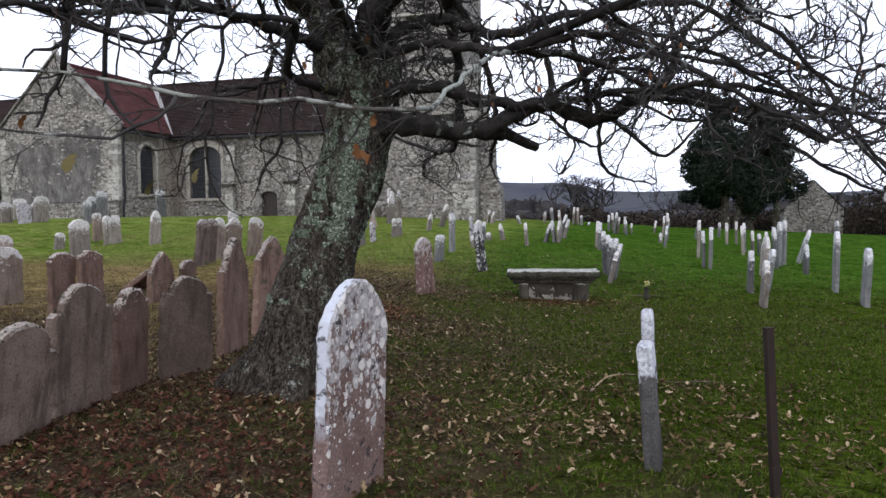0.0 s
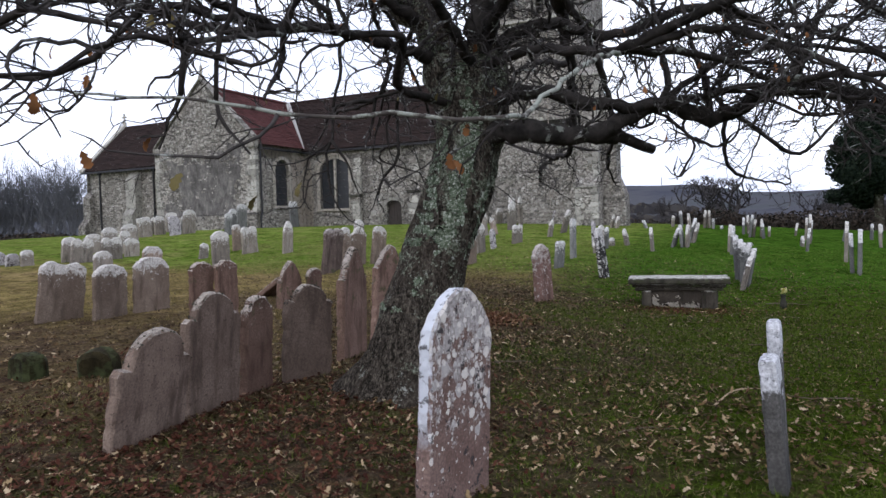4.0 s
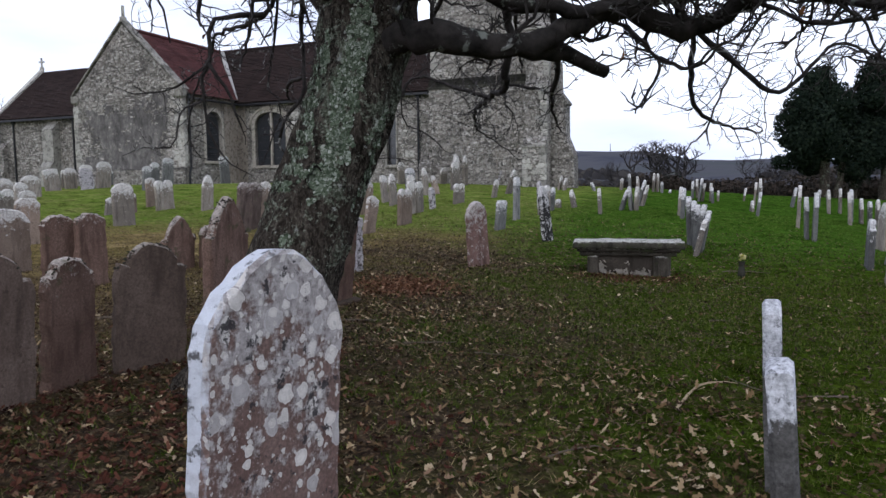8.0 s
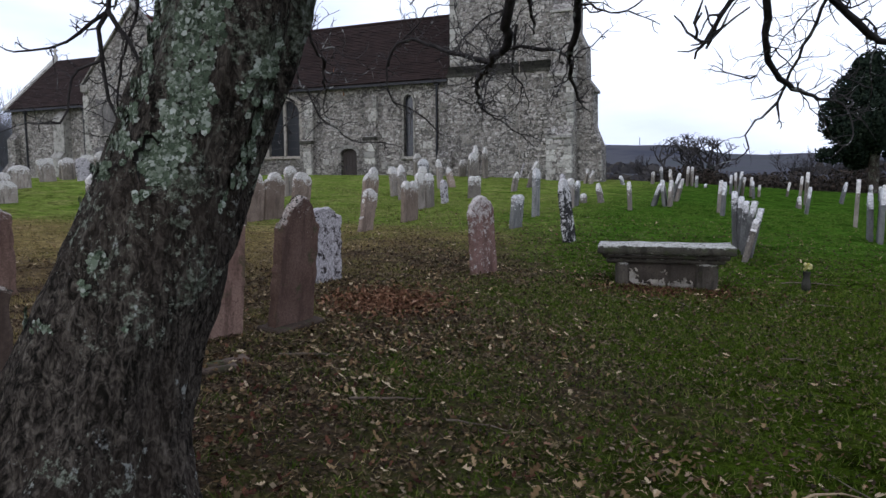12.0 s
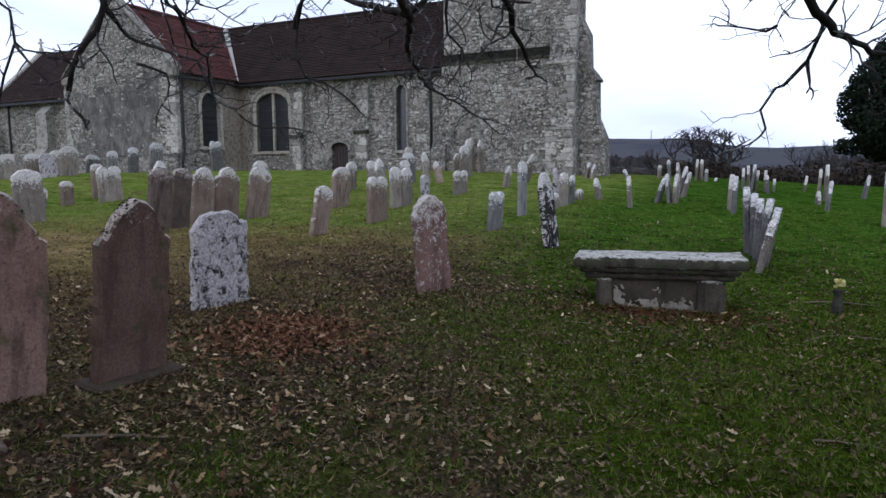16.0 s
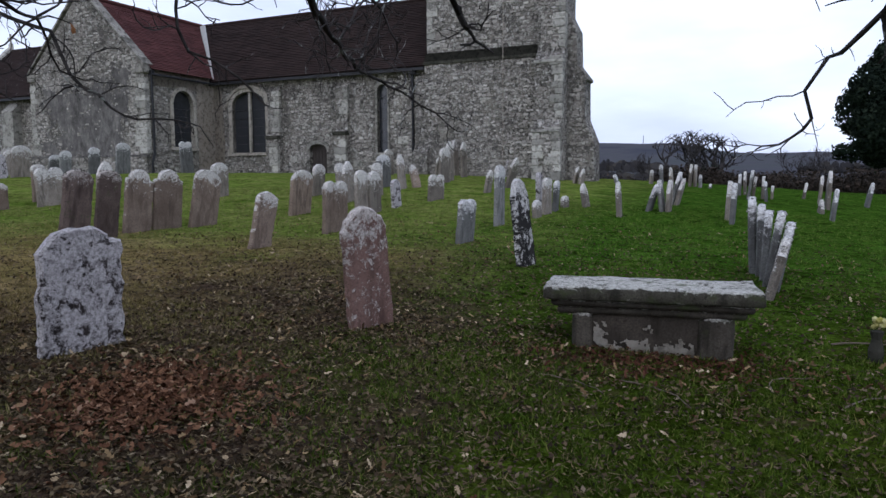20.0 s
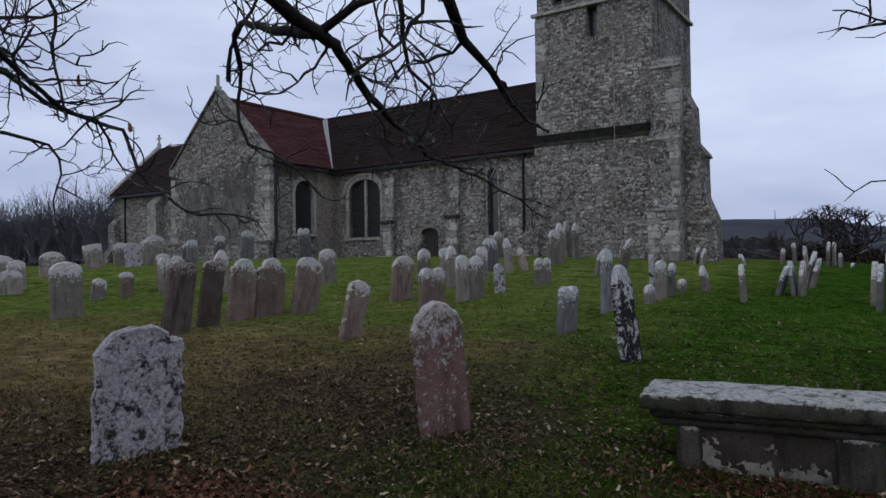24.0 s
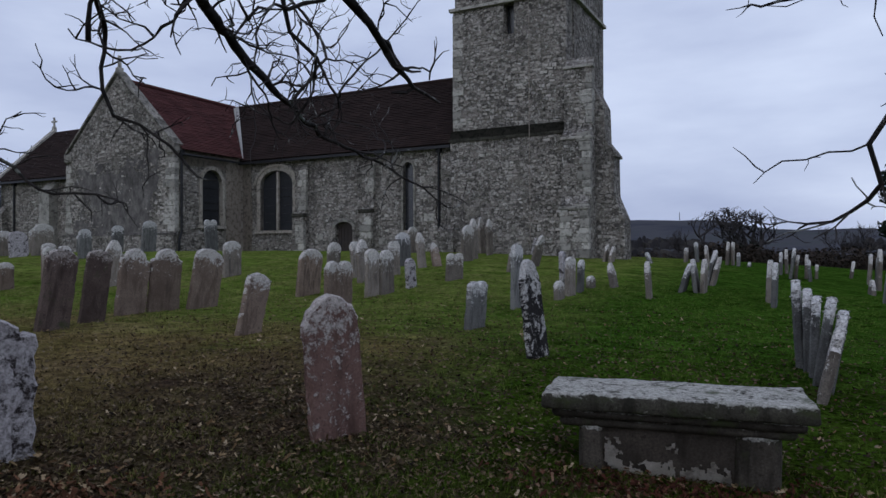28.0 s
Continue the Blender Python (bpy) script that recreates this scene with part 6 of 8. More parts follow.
def twig(bm, start, way, length, radius, rng, level, tips):
    n = max(3, int(length / 0.065))
    pts, p, d = [start], Vector(start), Vector(way).normalized()
    for k in range(n):
        d = (d + Vector((rng.uniform(-1, 1), rng.uniform(-1, 1), rng.uniform(-1, 1))) * 0.52 + Vector((0, 0, 0.02))).normalized()
        p = p + d * length / n
        if not clear_of_path(p) or p.z < 1.45:
            break
        pts.append(p.copy())
    if len(pts) < 3:
        return
    tube(bm, pts, [radius * (1 - 0.6 * k / (len(pts) - 1)) * rng.uniform(0.8, 1.3) for k in range(len(pts))], 5 if level == 0 else (4 if level == 1 else 3), cap=False)
    tips.append((pts[-1], d))
    if level < 2:
        gap = 0.16 if level == 0 else 0.11
        every = max(1, int(gap / (length / n)))
        for k in range(1, len(pts) - 1, every):
            if rng.random() < 0.85:
                side = Vector((rng.uniform(-1, 1), rng.uniform(-1, 1), rng.uniform(-0.6, 0.9)))
                twig(bm, pts[k], (d * 0.5 + side).normalized(), length * rng.uniform(0.25, 0.5), radius * 0.66, rng, level + 1, tips)


LEAVES = []


def limb(points, r0, r1, seed, gap=0.3, reach=0.9, thin=0.012, leafy=0.0, sides=12, first=0.1, bark=None):
    """A limb of the oak with its side branches and twigs."""
    rng = random.Random(seed)
    line = weave(points, 0.09 if r0 > 0.05 else 0.12, 0.012 + r0 * 0.14, seed)
    n = len(line) - 1
    bm = bmesh.new()
    radii = [(r0 + (r1 - r0) * k / n) * (1 + 0.22 * noise.noise(line[k] * 5) + 0.16 * noise.noise(line[k] * 14)) for k in range(n + 1)]
    tube(bm, [p - ROOT for p in line], radii, sides)
    ob = smooth(part("limb", bm, bark or (BARK if r0 > 0.15 else (LIMB_BARK if r0 > 0.016 else TWIG)), oak))
    bm, tips, run, nxt = bmesh.new(), [], 0.0, first
    for k in range(1, n):
        run += (line[k] - line[k - 1]).length
        if run >= nxt:
            nxt = run + gap * rng.uniform(0.6, 1.4)
            d = (line[min(k + 1, n)] - line[k - 1]).normalized()
            side = Vector((rng.uniform(-1, 1), rng.uniform(-1, 1), rng.uniform(-0.7, 0.9)))
            twig(bm, line[k], d * 0.6 + side, reach * rng.uniform(0.5, 1.2), thin * rng.uniform(0.7, 1.2), rng, 0, tips)
    d = (line[-1] - line[-2]).normalized()
    if r1 < 0.03:
        twig(bm, line[-1], d, reach * 0.6, r1, rng, 0, tips)
    for p, d in tips:
        if rng.random() < leafy:
            LEAVES.append((p, d))
    for v in bm.verts:
        v.co -= ROOT
    tagged(part("twig_spray", bm, TWIG, ob, "thin bare twigs"), kind="stuff")
    return ob


bm = bmesh.new()
spine = weave([(-1.33, 5.78, -0.5), (-1.28, 5.80, -0.1), (-1.17, 5.86, 0.3), (-1.07, 5.95, 0.7), (-0.96, 6.06, 1.1), (-0.84, 6.16, 1.5), (-0.72, 6.23, 1.9), (-0.63, 6.29, 2.3), (-0.55, 6.34, 2.7), (-0.48, 6.40, 3.1), (-0.45, 6.42, 3.4)], 0.04, 0.0, 1)
girth = [(-0.5, 0.62), (-0.1, 0.50), (0.3, 0.41), (0.7, 0.365), (1.1, 0.355), (1.5, 0.335), (1.9, 0.345), (2.3, 0.33), (2.7, 0.33), (3.1, 0.28), (3.5, 0.2)]
SIDES = 96
rings = []
for p in spine:
    r = np.interp(p.z, [g[0] for g in girth], [g[1] for g in girth])
    ring = []
    for k in range(SIDES):
        a = k * math.tau / SIDES
        d = Vector((math.cos(a), math.sin(a), -0.12))
        flare = max(0.0, 0.5 - p.z) ** 1.4 * (0.34 * max(0, math.sin(a * 5 + 1.2) + 0.5 * math.sin(a * 3)) + 0.75 * max(0, math.cos(a - 3.05)) ** 6)
        q = Vector((p.x + d.x, p.y + d.y, p.z * 0.45))
        ridge = 0.035 * noise.noise(q * 5.5) + 0.018 * noise.noise(q * 13) + 0.07 * noise.noise(Vector((math.cos(a), math.sin(a), p.z * 0.5)) * 1.4)
        ring.append(bm.verts.new(p + d * (r + flare + ridge) - ROOT))
    rings.append(ring)
for a, b in zip(rings, rings[1:]):
    for k in range(SIDES):
        bm.faces.new((a[k], a[(k + 1) % SIDES], b[(k + 1) % SIDES], b[k]))
bm.faces.new(rings[-1])
# an old knot hole facing the path goes through the bark
hole_at, face = Vector((-0.78, 5.78, 1.43)) - ROOT, Vector((0.46, -0.88, -0.1)).normalized()
across = face.cross(Vector((0, 0, 1))).normalized()
over = across.cross(face)
gone = []
for f in bm.faces:
    off = f.calc_center_median() - hole_at
    if off.dot(face) > -0.12 and (off.dot(across) / 0.05) ** 2 + (off.dot(over) / 0.085) ** 2 < 1:
        gone.append(f)
bmesh.ops.delete(bm, geom=gone, context="FACES")
trunk = smooth(part("trunk", bm, BARK, oak, "thick leaning trunk with ridged bark and patches of green lichen"))

FLAKE = leaf_paint("leafy_lichen", (0.0, (0.045, 0.06, 0.038)), (0.5, (0.11, 0.14, 0.09)), (0.8, (0.23, 0.26, 0.20)), (1.0, (0.42, 0.44, 0.38)))
bm = bmesh.new()
rng = random.Random(11)
tries = 0
while tries < 42000:
    tries += 1
    z, a = rng.uniform(0.8, 3.2), rng.uniform(-3.9, 0.0)
    p = spine[min(range(0, len(spine), 3), key=lambda i: abs(spine[i].z - z))]
    patch = noise.noise(Vector((math.cos(a) * 1.2, math.sin(a) * 1.2, z * 1.3)) * 1.6 + Vector((4, 2, 1))) + 0.25 * noise.noise(Vector((math.cos(a), math.sin(a), z)) * 7)
    patch += 0.28 * max(0, min(1, (z - 0.9) / 0.6)) * (1 if -2.7 < a < -1.1 else 0) - 0.16 - 0.3 * max(0, a + 0.95)
    if patch < 0.16:
        continue
    d = Vector((math.cos(a), math.sin(a), -0.12))
    q0 = Vector((p.x + d.x, p.y + d.y, p.z * 0.45))
    r = np.interp(p.z, [g[0] for g in girth], [g[1] for g in girth]) + 0.035 * noise.noise(q0 * 5.5) + 0.018 * noise.noise(q0 * 13) + 0.07 * noise.noise(Vector((math.cos(a), math.sin(a), p.z * 0.5)) * 1.4)
    c = p + d * (r + 0.003) + Vector((0, 0, z - p.z)) - ROOT
    t1 = Vector((-math.sin(a), math.cos(a), 0))
    t2 = Vector((0.2, 0, 1)).normalized()
    s, turn = rng.uniform(0.005, 0.017), rng.uniform(0, 6.28)
    vs = []
    for k in range(5):
        b = turn + k * math.tau / 5
        vs.append(bm.verts.new(c + (t1 * math.cos(b) + t2 * math.sin(b)) * s * rng.uniform(0.7, 1.2) + d * rng.uniform(-0.003, 0.007)))
    bm.faces.new(vs)
tagged(part("leafy_lichen", bm, FLAKE, trunk, "grey-green leafy lichen"), kind="stuff")

# the rotted inside of the knot hole
bm = bmesh.new()
rows = []
for r, out in ((0.10, -0.035), (0.085, -0.06), (0.07, -0.11), (0.03, -0.15)):
    rows.append([bm.verts.new(hole_at + (across * math.cos(k * math.tau / 16) * 0.7 + over * math.sin(k * math.tau / 16) * 1.1) * r * (1 + 0.18 * math.sin(k * 2.3)) + face * out) for k in range(16)])
for lo_row, hi_row in zip(rows, rows[1:]):
    for k in range(16):
        bm.faces.new((lo_row[k], lo_row[(k + 1) % 16], hi_row[(k + 1) % 16], hi_row[k]))
bm.faces.new(rows[-1])
smooth(part("knot_hole", bm, LIMB_BARK, trunk, "dark rotted knot hole"))

limb([(-0.45, 6.2, 2.42), (-0.01, 6.05, 2.45), (0.38, 6.2, 2.39), (0.74, 6.4, 2.45), (1.01, 6.5, 2.58), (1.3, 6.6, 2.71), (1.54, 6.65, 2.64), (1.77, 6.65, 2.53), (1.98, 6.65, 2.6), (2.3, 6.65, 2.76), (2.55, 6.65, 2.85), (3.02, 6.6, 2.72), (3.54, 6.5, 2.53), (4.1, 6.4, 2.27)], 0.115, 0.035, 101, 0.17, 1.0, 0.016, 0.005)
limb([(0.55, 6.33, 2.42), (0.91, 6.6, 2.39), (1.08, 6.72, 2.33), (1.25, 6.86, 2.28)], 0.085, 0.045, 102, 0.3, 0.5, 0.009, 0)
limb([(-0.45, 6.3, 2.78), (0.04, 6.1, 2.82), (0.31, 6.15, 2.79), (0.49, 6.25, 2.71), (0.74, 6.35, 2.69), (1.06, 6.45, 2.66), (1.3, 6.6, 2.71)], 0.075, 0.05, 103, 0.232, 0.9, 0.013, 0.01)
limb([(1.3, 6.6, 2.71), (1.39, 6.7, 2.89), (1.36, 6.75, 3.17), (1.3, 6.8, 3.4), (1.19, 6.8, 3.72)], 0.04, 0.02, 160, 0.15, 0.9, 0.012, 0.01)
limb([(1.77, 6.65, 2.53), (1.71, 6.6, 2.96), (1.59, 6.5, 3.25), (1.5, 6.4, 3.57)], 0.04, 0.018, 161, 0.15, 0.9, 0.012, 0.01)
limb([(2.55, 6.65, 2.85), (2.39, 6.6, 3.0), (2.09, 6.5, 3.04), (1.92, 6.5, 2.98), (1.77, 6.5, 2.81)], 0.035, 0.014, 162, 0.15, 0.8, 0.01, 0.01)
limb([(2.55, 6.65, 2.85), (2.62, 6.5, 3.14), (2.71, 6.4, 3.4), (2.9, 6.3, 3.59)], 0.05, 0.02, 163, 0.15, 0.9, 0.012, 0.01)
limb([(1.77, 6.5, 2.81), (2.19, 6.4, 2.69), (2.36, 6.3, 2.57), (2.66, 6.2, 2.44), (2.98, 6.1, 2.5)], 0.022, 0.01, 164, 0.14, 0.6, 0.008, 0)
limb([(-0.46, 6.40, 3.25), (0.17, 6.30, 3.51), (0.83, 6.60, 3.42), (1.81, 7.00, 3.73), (2.78, 7.60, 3.51), (3.64, 8.00, 3.73)], 0.065, 0.02, 104, 0.232, 1.2, 0.016, 0.01)
limb([(-0.49, 6.30, 3.1), (0.16, 5.60, 3.08), (0.84, 5.30, 2.95), (1.50, 5.00, 3.01), (2.12, 4.80, 2.73), (2.60, 4.60, 2.39), (3.13, 4.40, 2.07)], 0.05, 0.012, 105, 0.232, 1.1, 0.014, 0.015)
limb([(0.84, 5.3, 2.95), (0.55, 3.6, 2.5), (0.31, 2.6, 2.11), (0.23, 2.15, 1.99), (0.05, 2.1, 2.0), (-0.11, 2.1, 2.02), (-0.23, 2.1, 2.05), (-0.39, 2.1, 2.01), (-0.56, 2.1, 2.05), (-0.72, 2.1, 2.07), (-0.98, 2.1, 2.11), (-1.2, 2.1, 2.16), (-1.43, 2.1, 2.18), (-1.71, 2.1, 2.21)], 0.02, 0.006, 106, 0.2, 0.45, 0.005, 0.03, bark=PALE_BARK)
limb([(-0.72, 2.1, 2.07), (-0.72, 2.05, 2.02), (-0.76, 2.0, 1.97), (-0.86, 1.95, 1.91), (-0.9, 1.9, 1.88), (-1.07, 1.9, 1.89), (-1.4, 1.9, 1.92)], 0.009, 0.004, 170, 0.2, 0.4, 0.004, 0.05)
limb([(-2.6, 2.6, 3.2), (-1.96, 2.3, 2.78), (-2.15, 2.3, 2.68), (-2.36, 2.3, 2.6), (-2.53, 2.3, 2.48), (-2.82, 2.3, 2.35)], 0.03, 0.016, 171, 0.12, 0.7, 0.008, 0.03)
limb([(-1.3, 3.5, 2.81), (-1.38, 2.3, 2.75), (-1.48, 2.3, 2.63), (-1.6, 2.3, 2.53), (-1.73, 2.3, 2.42), (-1.95, 2.3, 2.35), (-2.11, 2.3, 2.35), (-2.29, 2.3, 2.37)], 0.026, 0.014, 172, 0.12, 0.7, 0.008, 0.03)
limb([(-2.2, 3.6, 3.6), (-2.15, 2.3, 2.75), (-1.93, 2.3, 2.64), (-1.57, 2.3, 2.53), (-1.28, 2.3, 2.42), (-1.08, 2.3, 2.36)], 0.03, 0.012, 173, 0.11, 0.7, 0.008, 0.03)
limb([(-1.3, 3.5, 2.81), (-1.36, 2.3, 2.64), (-1.32, 2.3, 2.56), (-1.26, 2.3, 2.44), (-1.28, 2.3, 2.32), (-1.3, 2.3, 2.21)], 0.024, 0.012, 174, 0.1, 0.5, 0.007, 0.03)
limb([(-0.9, 3.4, 3.3), (-0.98, 2.3, 2.66), (-1.02, 2.3, 2.56), (-1.08, 2.3, 2.46), (-1.13, 2.3, 2.34), (-1.12, 2.3, 2.18)], 0.022, 0.011, 175, 0.1, 0.5, 0.007, 0.02)
limb([(-2.0, 7.0, 4.6), (-2.37, 7.5, 4.46), (-2.21, 7.5, 3.87), (-2.33, 7.5, 3.78), (-2.33, 7.5, 3.5), (-2.45, 7.5, 3.03)], 0.04, 0.018, 176, 0.14, 0.6, 0.008, 0.01)
limb([(-2.33, 7.5, 3.78), (-2.61, 7.5, 3.8), (-2.84, 7.5, 3.61), (-2.93, 7.5, 3.13)], 0.024, 0.01, 177, 0.12, 0.6, 0.008, 0.01)
limb([(-0.95, 6.22, 3.5), (-1.25, 7.0, 3.8), (-1.55, 7.5, 3.65), (-1.63, 7.5, 3.15), (-1.91, 7.5, 3.13), (-1.96, 7.5, 2.8)], 0.045, 0.016, 178, 0.14, 0.7, 0.009, 0.01)
limb([(-1.30, 3.50, 2.81), (-1.28, 2.60, 2.54), (-1.38, 2.00, 2.40), (-1.49, 1.70, 2.20), (-1.58, 1.50, 2.16)], 0.022, 0.008, 107, 0.1, 0.8, 0.008, 0.04)
limb([(-0.62, 6.30, 2.4), (-0.78, 6.26, 2.95), (-0.95, 6.22, 3.5), (-1.31, 5.80, 4.04), (-1.43, 5.80, 4.79)], 0.24, 0.11, 108, 0.3, 1.1, 0.015, 0.01)
limb([(-0.75, 6.2, 2.75), (-1.06, 5.30, 2.81), (-0.86, 4.80, 3.06), (-1.23, 4.20, 2.98), (-1.20, 4.00, 3.09), (-1.41, 3.80, 3.20)], 0.042, 0.018, 109, 0.232, 0.9, 0.011, 0.02)
limb([(-2.01, 8.60, 3.77), (-2.33, 8.90, 3.35), (-3.23, 9.60, 3.31), (-3.51, 10.00, 3.19), (-3.97, 10.40, 2.70), (-4.13, 10.50, 2.17)], 0.03, 0.012, 110, 0.11, 0.85, 0.009, 0.01)
limb([(1.96, 8.00, 3.09), (2.23, 8.40, 2.91), (2.29, 8.70, 2.52), (2.44, 9.00, 2.15), (2.94, 9.70, 2.04), (3.47, 10.30, 2.01)], 0.032, 0.012, 111, 0.12, 0.6, 0.007, 0)
limb([(2.23, 8.40, 2.91), (2.69, 8.60, 2.61), (3.23, 8.90, 2.32), (3.89, 9.20, 2.85), (4.53, 9.50, 2.70)], 0.032, 0.012, 112, 0.12, 0.9, 0.009, 0)
limb([(0.33, 9.60, 2.52), (0.16, 10.15, 2.54), (0.10, 10.60, 2.56), (-0.01, 11.10, 2.56), (-0.21, 12.00, 2.51), (-0.26, 13.07, 2.32), (-0.05, 13.80, 2.20), (0.22, 14.20, 2.02), (0.40, 14.40, 1.86)], 0.036, 0.006, 114, 0.1, 0.7, 0.008, 0)
limb([(0.90, 9.85, 2.49), (0.91, 10.10, 2.43), (0.92, 10.35, 2.34), (0.99, 10.64, 2.21)], 0.024, 0.015, 115, 0.1, 0.6, 0.008, 0)
limb([(0.10, 10.60, 2.56), (0.24, 10.70, 2.70), (0.41, 10.70, 2.72), (0.71, 10.40, 2.64)], 0.022, 0.018, 124, 0.09, 0.6, 0.008, 0)
limb([(-1.30, 11.80, 2.75), (-1.21, 11.70, 2.96), (-1.04, 11.60, 3.05), (-0.84, 11.50, 3.19), (-0.72, 11.40, 3.33)], 0.016, 0.008, 125, 0.08, 0.6, 0.007, 0)
limb([(-0.26, 13.07, 2.32), (-0.19, 13.30, 2.78), (0.07, 13.60, 3.18), (0.26, 13.90, 3.61)], 0.012, 0.005, 116, 0.3, 0.4, 0.005, 0)
limb([(2.81, 10.20, 2.05), (2.74, 10.45, 1.93), (2.69, 10.50, 1.90), (2.61, 10.50, 1.77), (2.66, 10.55, 1.64), (2.64, 10.80, 1.57), (2.59, 11.20, 1.53)], 0.012, 0.004, 117, 0.1, 0.35, 0.004, 0)
limb([(0.34, 11.00, 3.02), (0.28, 11.20, 2.70), (0.27, 11.30, 2.54), (0.40, 11.40, 2.44), (0.37, 11.40, 2.33)], 0.018, 0.008, 118, 0.08, 0.6, 0.008, 0)
limb([(0.10, 10.60, 2.56), (-0.38, 11.00, 2.75), (-1.0, 11.5, 3.0), (-1.34, 12.0, 2.88), (-1.35, 12.0, 2.63), (-1.37, 12.0, 2.49), (-1.27, 12.0, 2.34), (-1.09, 12.0, 2.27), (-0.89, 12.0, 2.12), (-0.78, 12.0, 2.03)], 0.03, 0.008, 119, 0.1, 0.5, 0.007, 0)
limb([(-1.8, 8.6, 3.9), (-2.2, 9.8, 3.7), (-2.48, 10.6, 3.31), (-2.47, 10.6, 3.0), (-2.47, 10.6, 2.77), (-2.55, 10.6, 2.56), (-2.73, 10.6, 2.38), (-2.78, 10.6, 2.25), (-2.84, 10.6, 2.08)], 0.045, 0.02, 190, 0.1, 0.6, 0.009, 0)
limb([(-2.47, 10.6, 2.9), (-2.95, 11.3, 2.92), (-3.17, 12.0, 2.79), (-2.78, 12.0, 2.63), (-2.44, 12.0, 2.52), (-2.37, 12.0, 2.35), (-2.29, 12.0, 2.18), (-2.05, 12.0, 2.02), (-1.86, 12.0, 1.86), (-1.32, 12.0, 1.8)], 0.03, 0.006, 191, 0.11, 0.5, 0.007, 0)
limb([(-2.2, 9.8, 3.7), (-2.46, 11.3, 3.4), (-2.38, 11.3, 2.99), (-2.32, 11.3, 2.7), (-2.27, 11.3, 2.53)], 0.02, 0.008, 192, 0.1, 0.5, 0.007, 0)
limb([(-2.0, 8.6, 3.77), (-2.56, 9.6, 2.9), (-2.6, 9.6, 2.59), (-2.46, 9.6, 2.49), (-2.45, 9.6, 2.27), (-2.54, 9.6, 2.05), (-2.62, 9.6, 1.86)], 0.022, 0.008, 193, 0.12, 0.45, 0.006, 0)
limb([(-2.45, 9.6, 2.27), (-2.35, 9.6, 2.15), (-2.21, 9.6, 2.01)], 0.012, 0.005, 194, 0.1, 0.3, 0.005, 0)
limb([(-2.33, 8.9, 3.35), (-2.81, 8.6, 3.24), (-2.86, 8.6, 2.95), (-2.9, 8.6, 2.75), (-2.97, 8.6, 2.62), (-2.96, 8.6, 2.34), (-2.92, 8.6, 2.03), (-2.84, 8.6, 1.84), (-2.68, 8.6, 1.66)], 0.032, 0.009, 195, 0.12, 0.45, 0.007, 0)
limb([(-2.89, 8.6, 2.77), (-2.79, 8.6, 2.61), (-2.64, 8.6, 2.38), (-2.55, 8.6, 2.1)], 0.022, 0.01, 196, 0.11, 0.4, 0.006, 0)
limb([(-2.9, 8.6, 2.75), (-3.17, 8.6, 2.58), (-3.44, 8.6, 2.48), (-3.79, 8.6, 2.46)], 0.018, 0.007, 197, 0.11, 0.45, 0.006, 0)
limb([(-2.97, 8.6, 2.36), (-3.19, 8.6, 2.31), (-3.29, 8.6, 2.09), (-3.39, 8.6, 1.86), (-3.71, 8.6, 1.86)], 0.014, 0.006, 198, 0.11, 0.4, 0.006, 0)
limb([(-0.22, 12.40, 2.45), (-0.15, 12.80, 2.85), (-0.28, 13.00, 3.10), (-0.57, 13.20, 3.38), (-0.70, 13.40, 3.87)], 0.012, 0.006, 120, 0.09, 0.6, 0.007, 0)
limb([(-1.59, 10.20, 2.61), (-1.79, 10.80, 2.43), (-1.91, 11.20, 2.43), (-1.98, 11.40, 2.34), (-2.08, 11.60, 2.17), (-2.08, 11.80, 2.13)], 0.018, 0.006, 121, 0.05, 0.55, 0.007, 0.01)
limb([(-1.93, 10.50, 2.87), (-2.00, 10.90, 3.01), (-2.01, 11.10, 3.12), (-2.05, 11.30, 3.27)], 0.012, 0.005, 126, 0.06, 0.45, 0.006, 0)
limb([(-2.32, 10.80, 2.31), (-2.31, 11.20, 2.27), (-2.42, 11.40, 2.12), (-2.61, 11.50, 1.94)], 0.012, 0.005, 127, 0.06, 0.45, 0.006, 0)
limb([(-1.91, 11.20, 2.43), (-1.91, 11.40, 2.55), (-1.89, 11.50, 2.66)], 0.01, 0.005, 122, 0.08, 0.4, 0.005, 0)
limb([(2.72, 10.60, 2.35), (2.67, 10.90, 2.37), (2.59, 11.10, 2.45), (2.49, 11.40, 2.52)], 0.01, 0.005, 123, 0.09, 0.3, 0.005, 0)
limb([(-0.45, 6.40, 3.2), (-0.2, 6.2, 4.0), (0.2, 7.4, 4.3), (0.4, 8.6, 3.6), (0.4, 9.2, 2.9), (0.33, 9.60, 2.52)], 0.115, 0.036, 131, 0.48, 1.1, 0.015, 0.0)
limb([(0.2, 7.4, 4.3), (0.7, 8.4, 3.7), (0.95, 9.3, 2.9), (0.9, 9.85, 2.49)], 0.058, 0.03, 132, 0.31, 0.88, 0.0125, 0.0)
limb([(0.4, 8.6, 3.6), (0.45, 10.0, 3.5), (0.5, 11.0, 3.1)], 0.036, 0.018, 133, 0.25, 0.77, 0.0112, 0.0)
limb([(0.4, 8.6, 3.6), (-0.3, 10.0, 3.9), (-0.9, 11.4, 3.6)], 0.043, 0.029, 134, 0.31, 0.55, 0.01, 0.0)
limb([(2.77, 7.8, 2.96), (2.9, 9.0, 2.9), (2.85, 9.8, 2.4), (2.81, 10.2, 2.05)], 0.016, 0.012, 135, 0.1, 0.45, 0.006, 0.0)
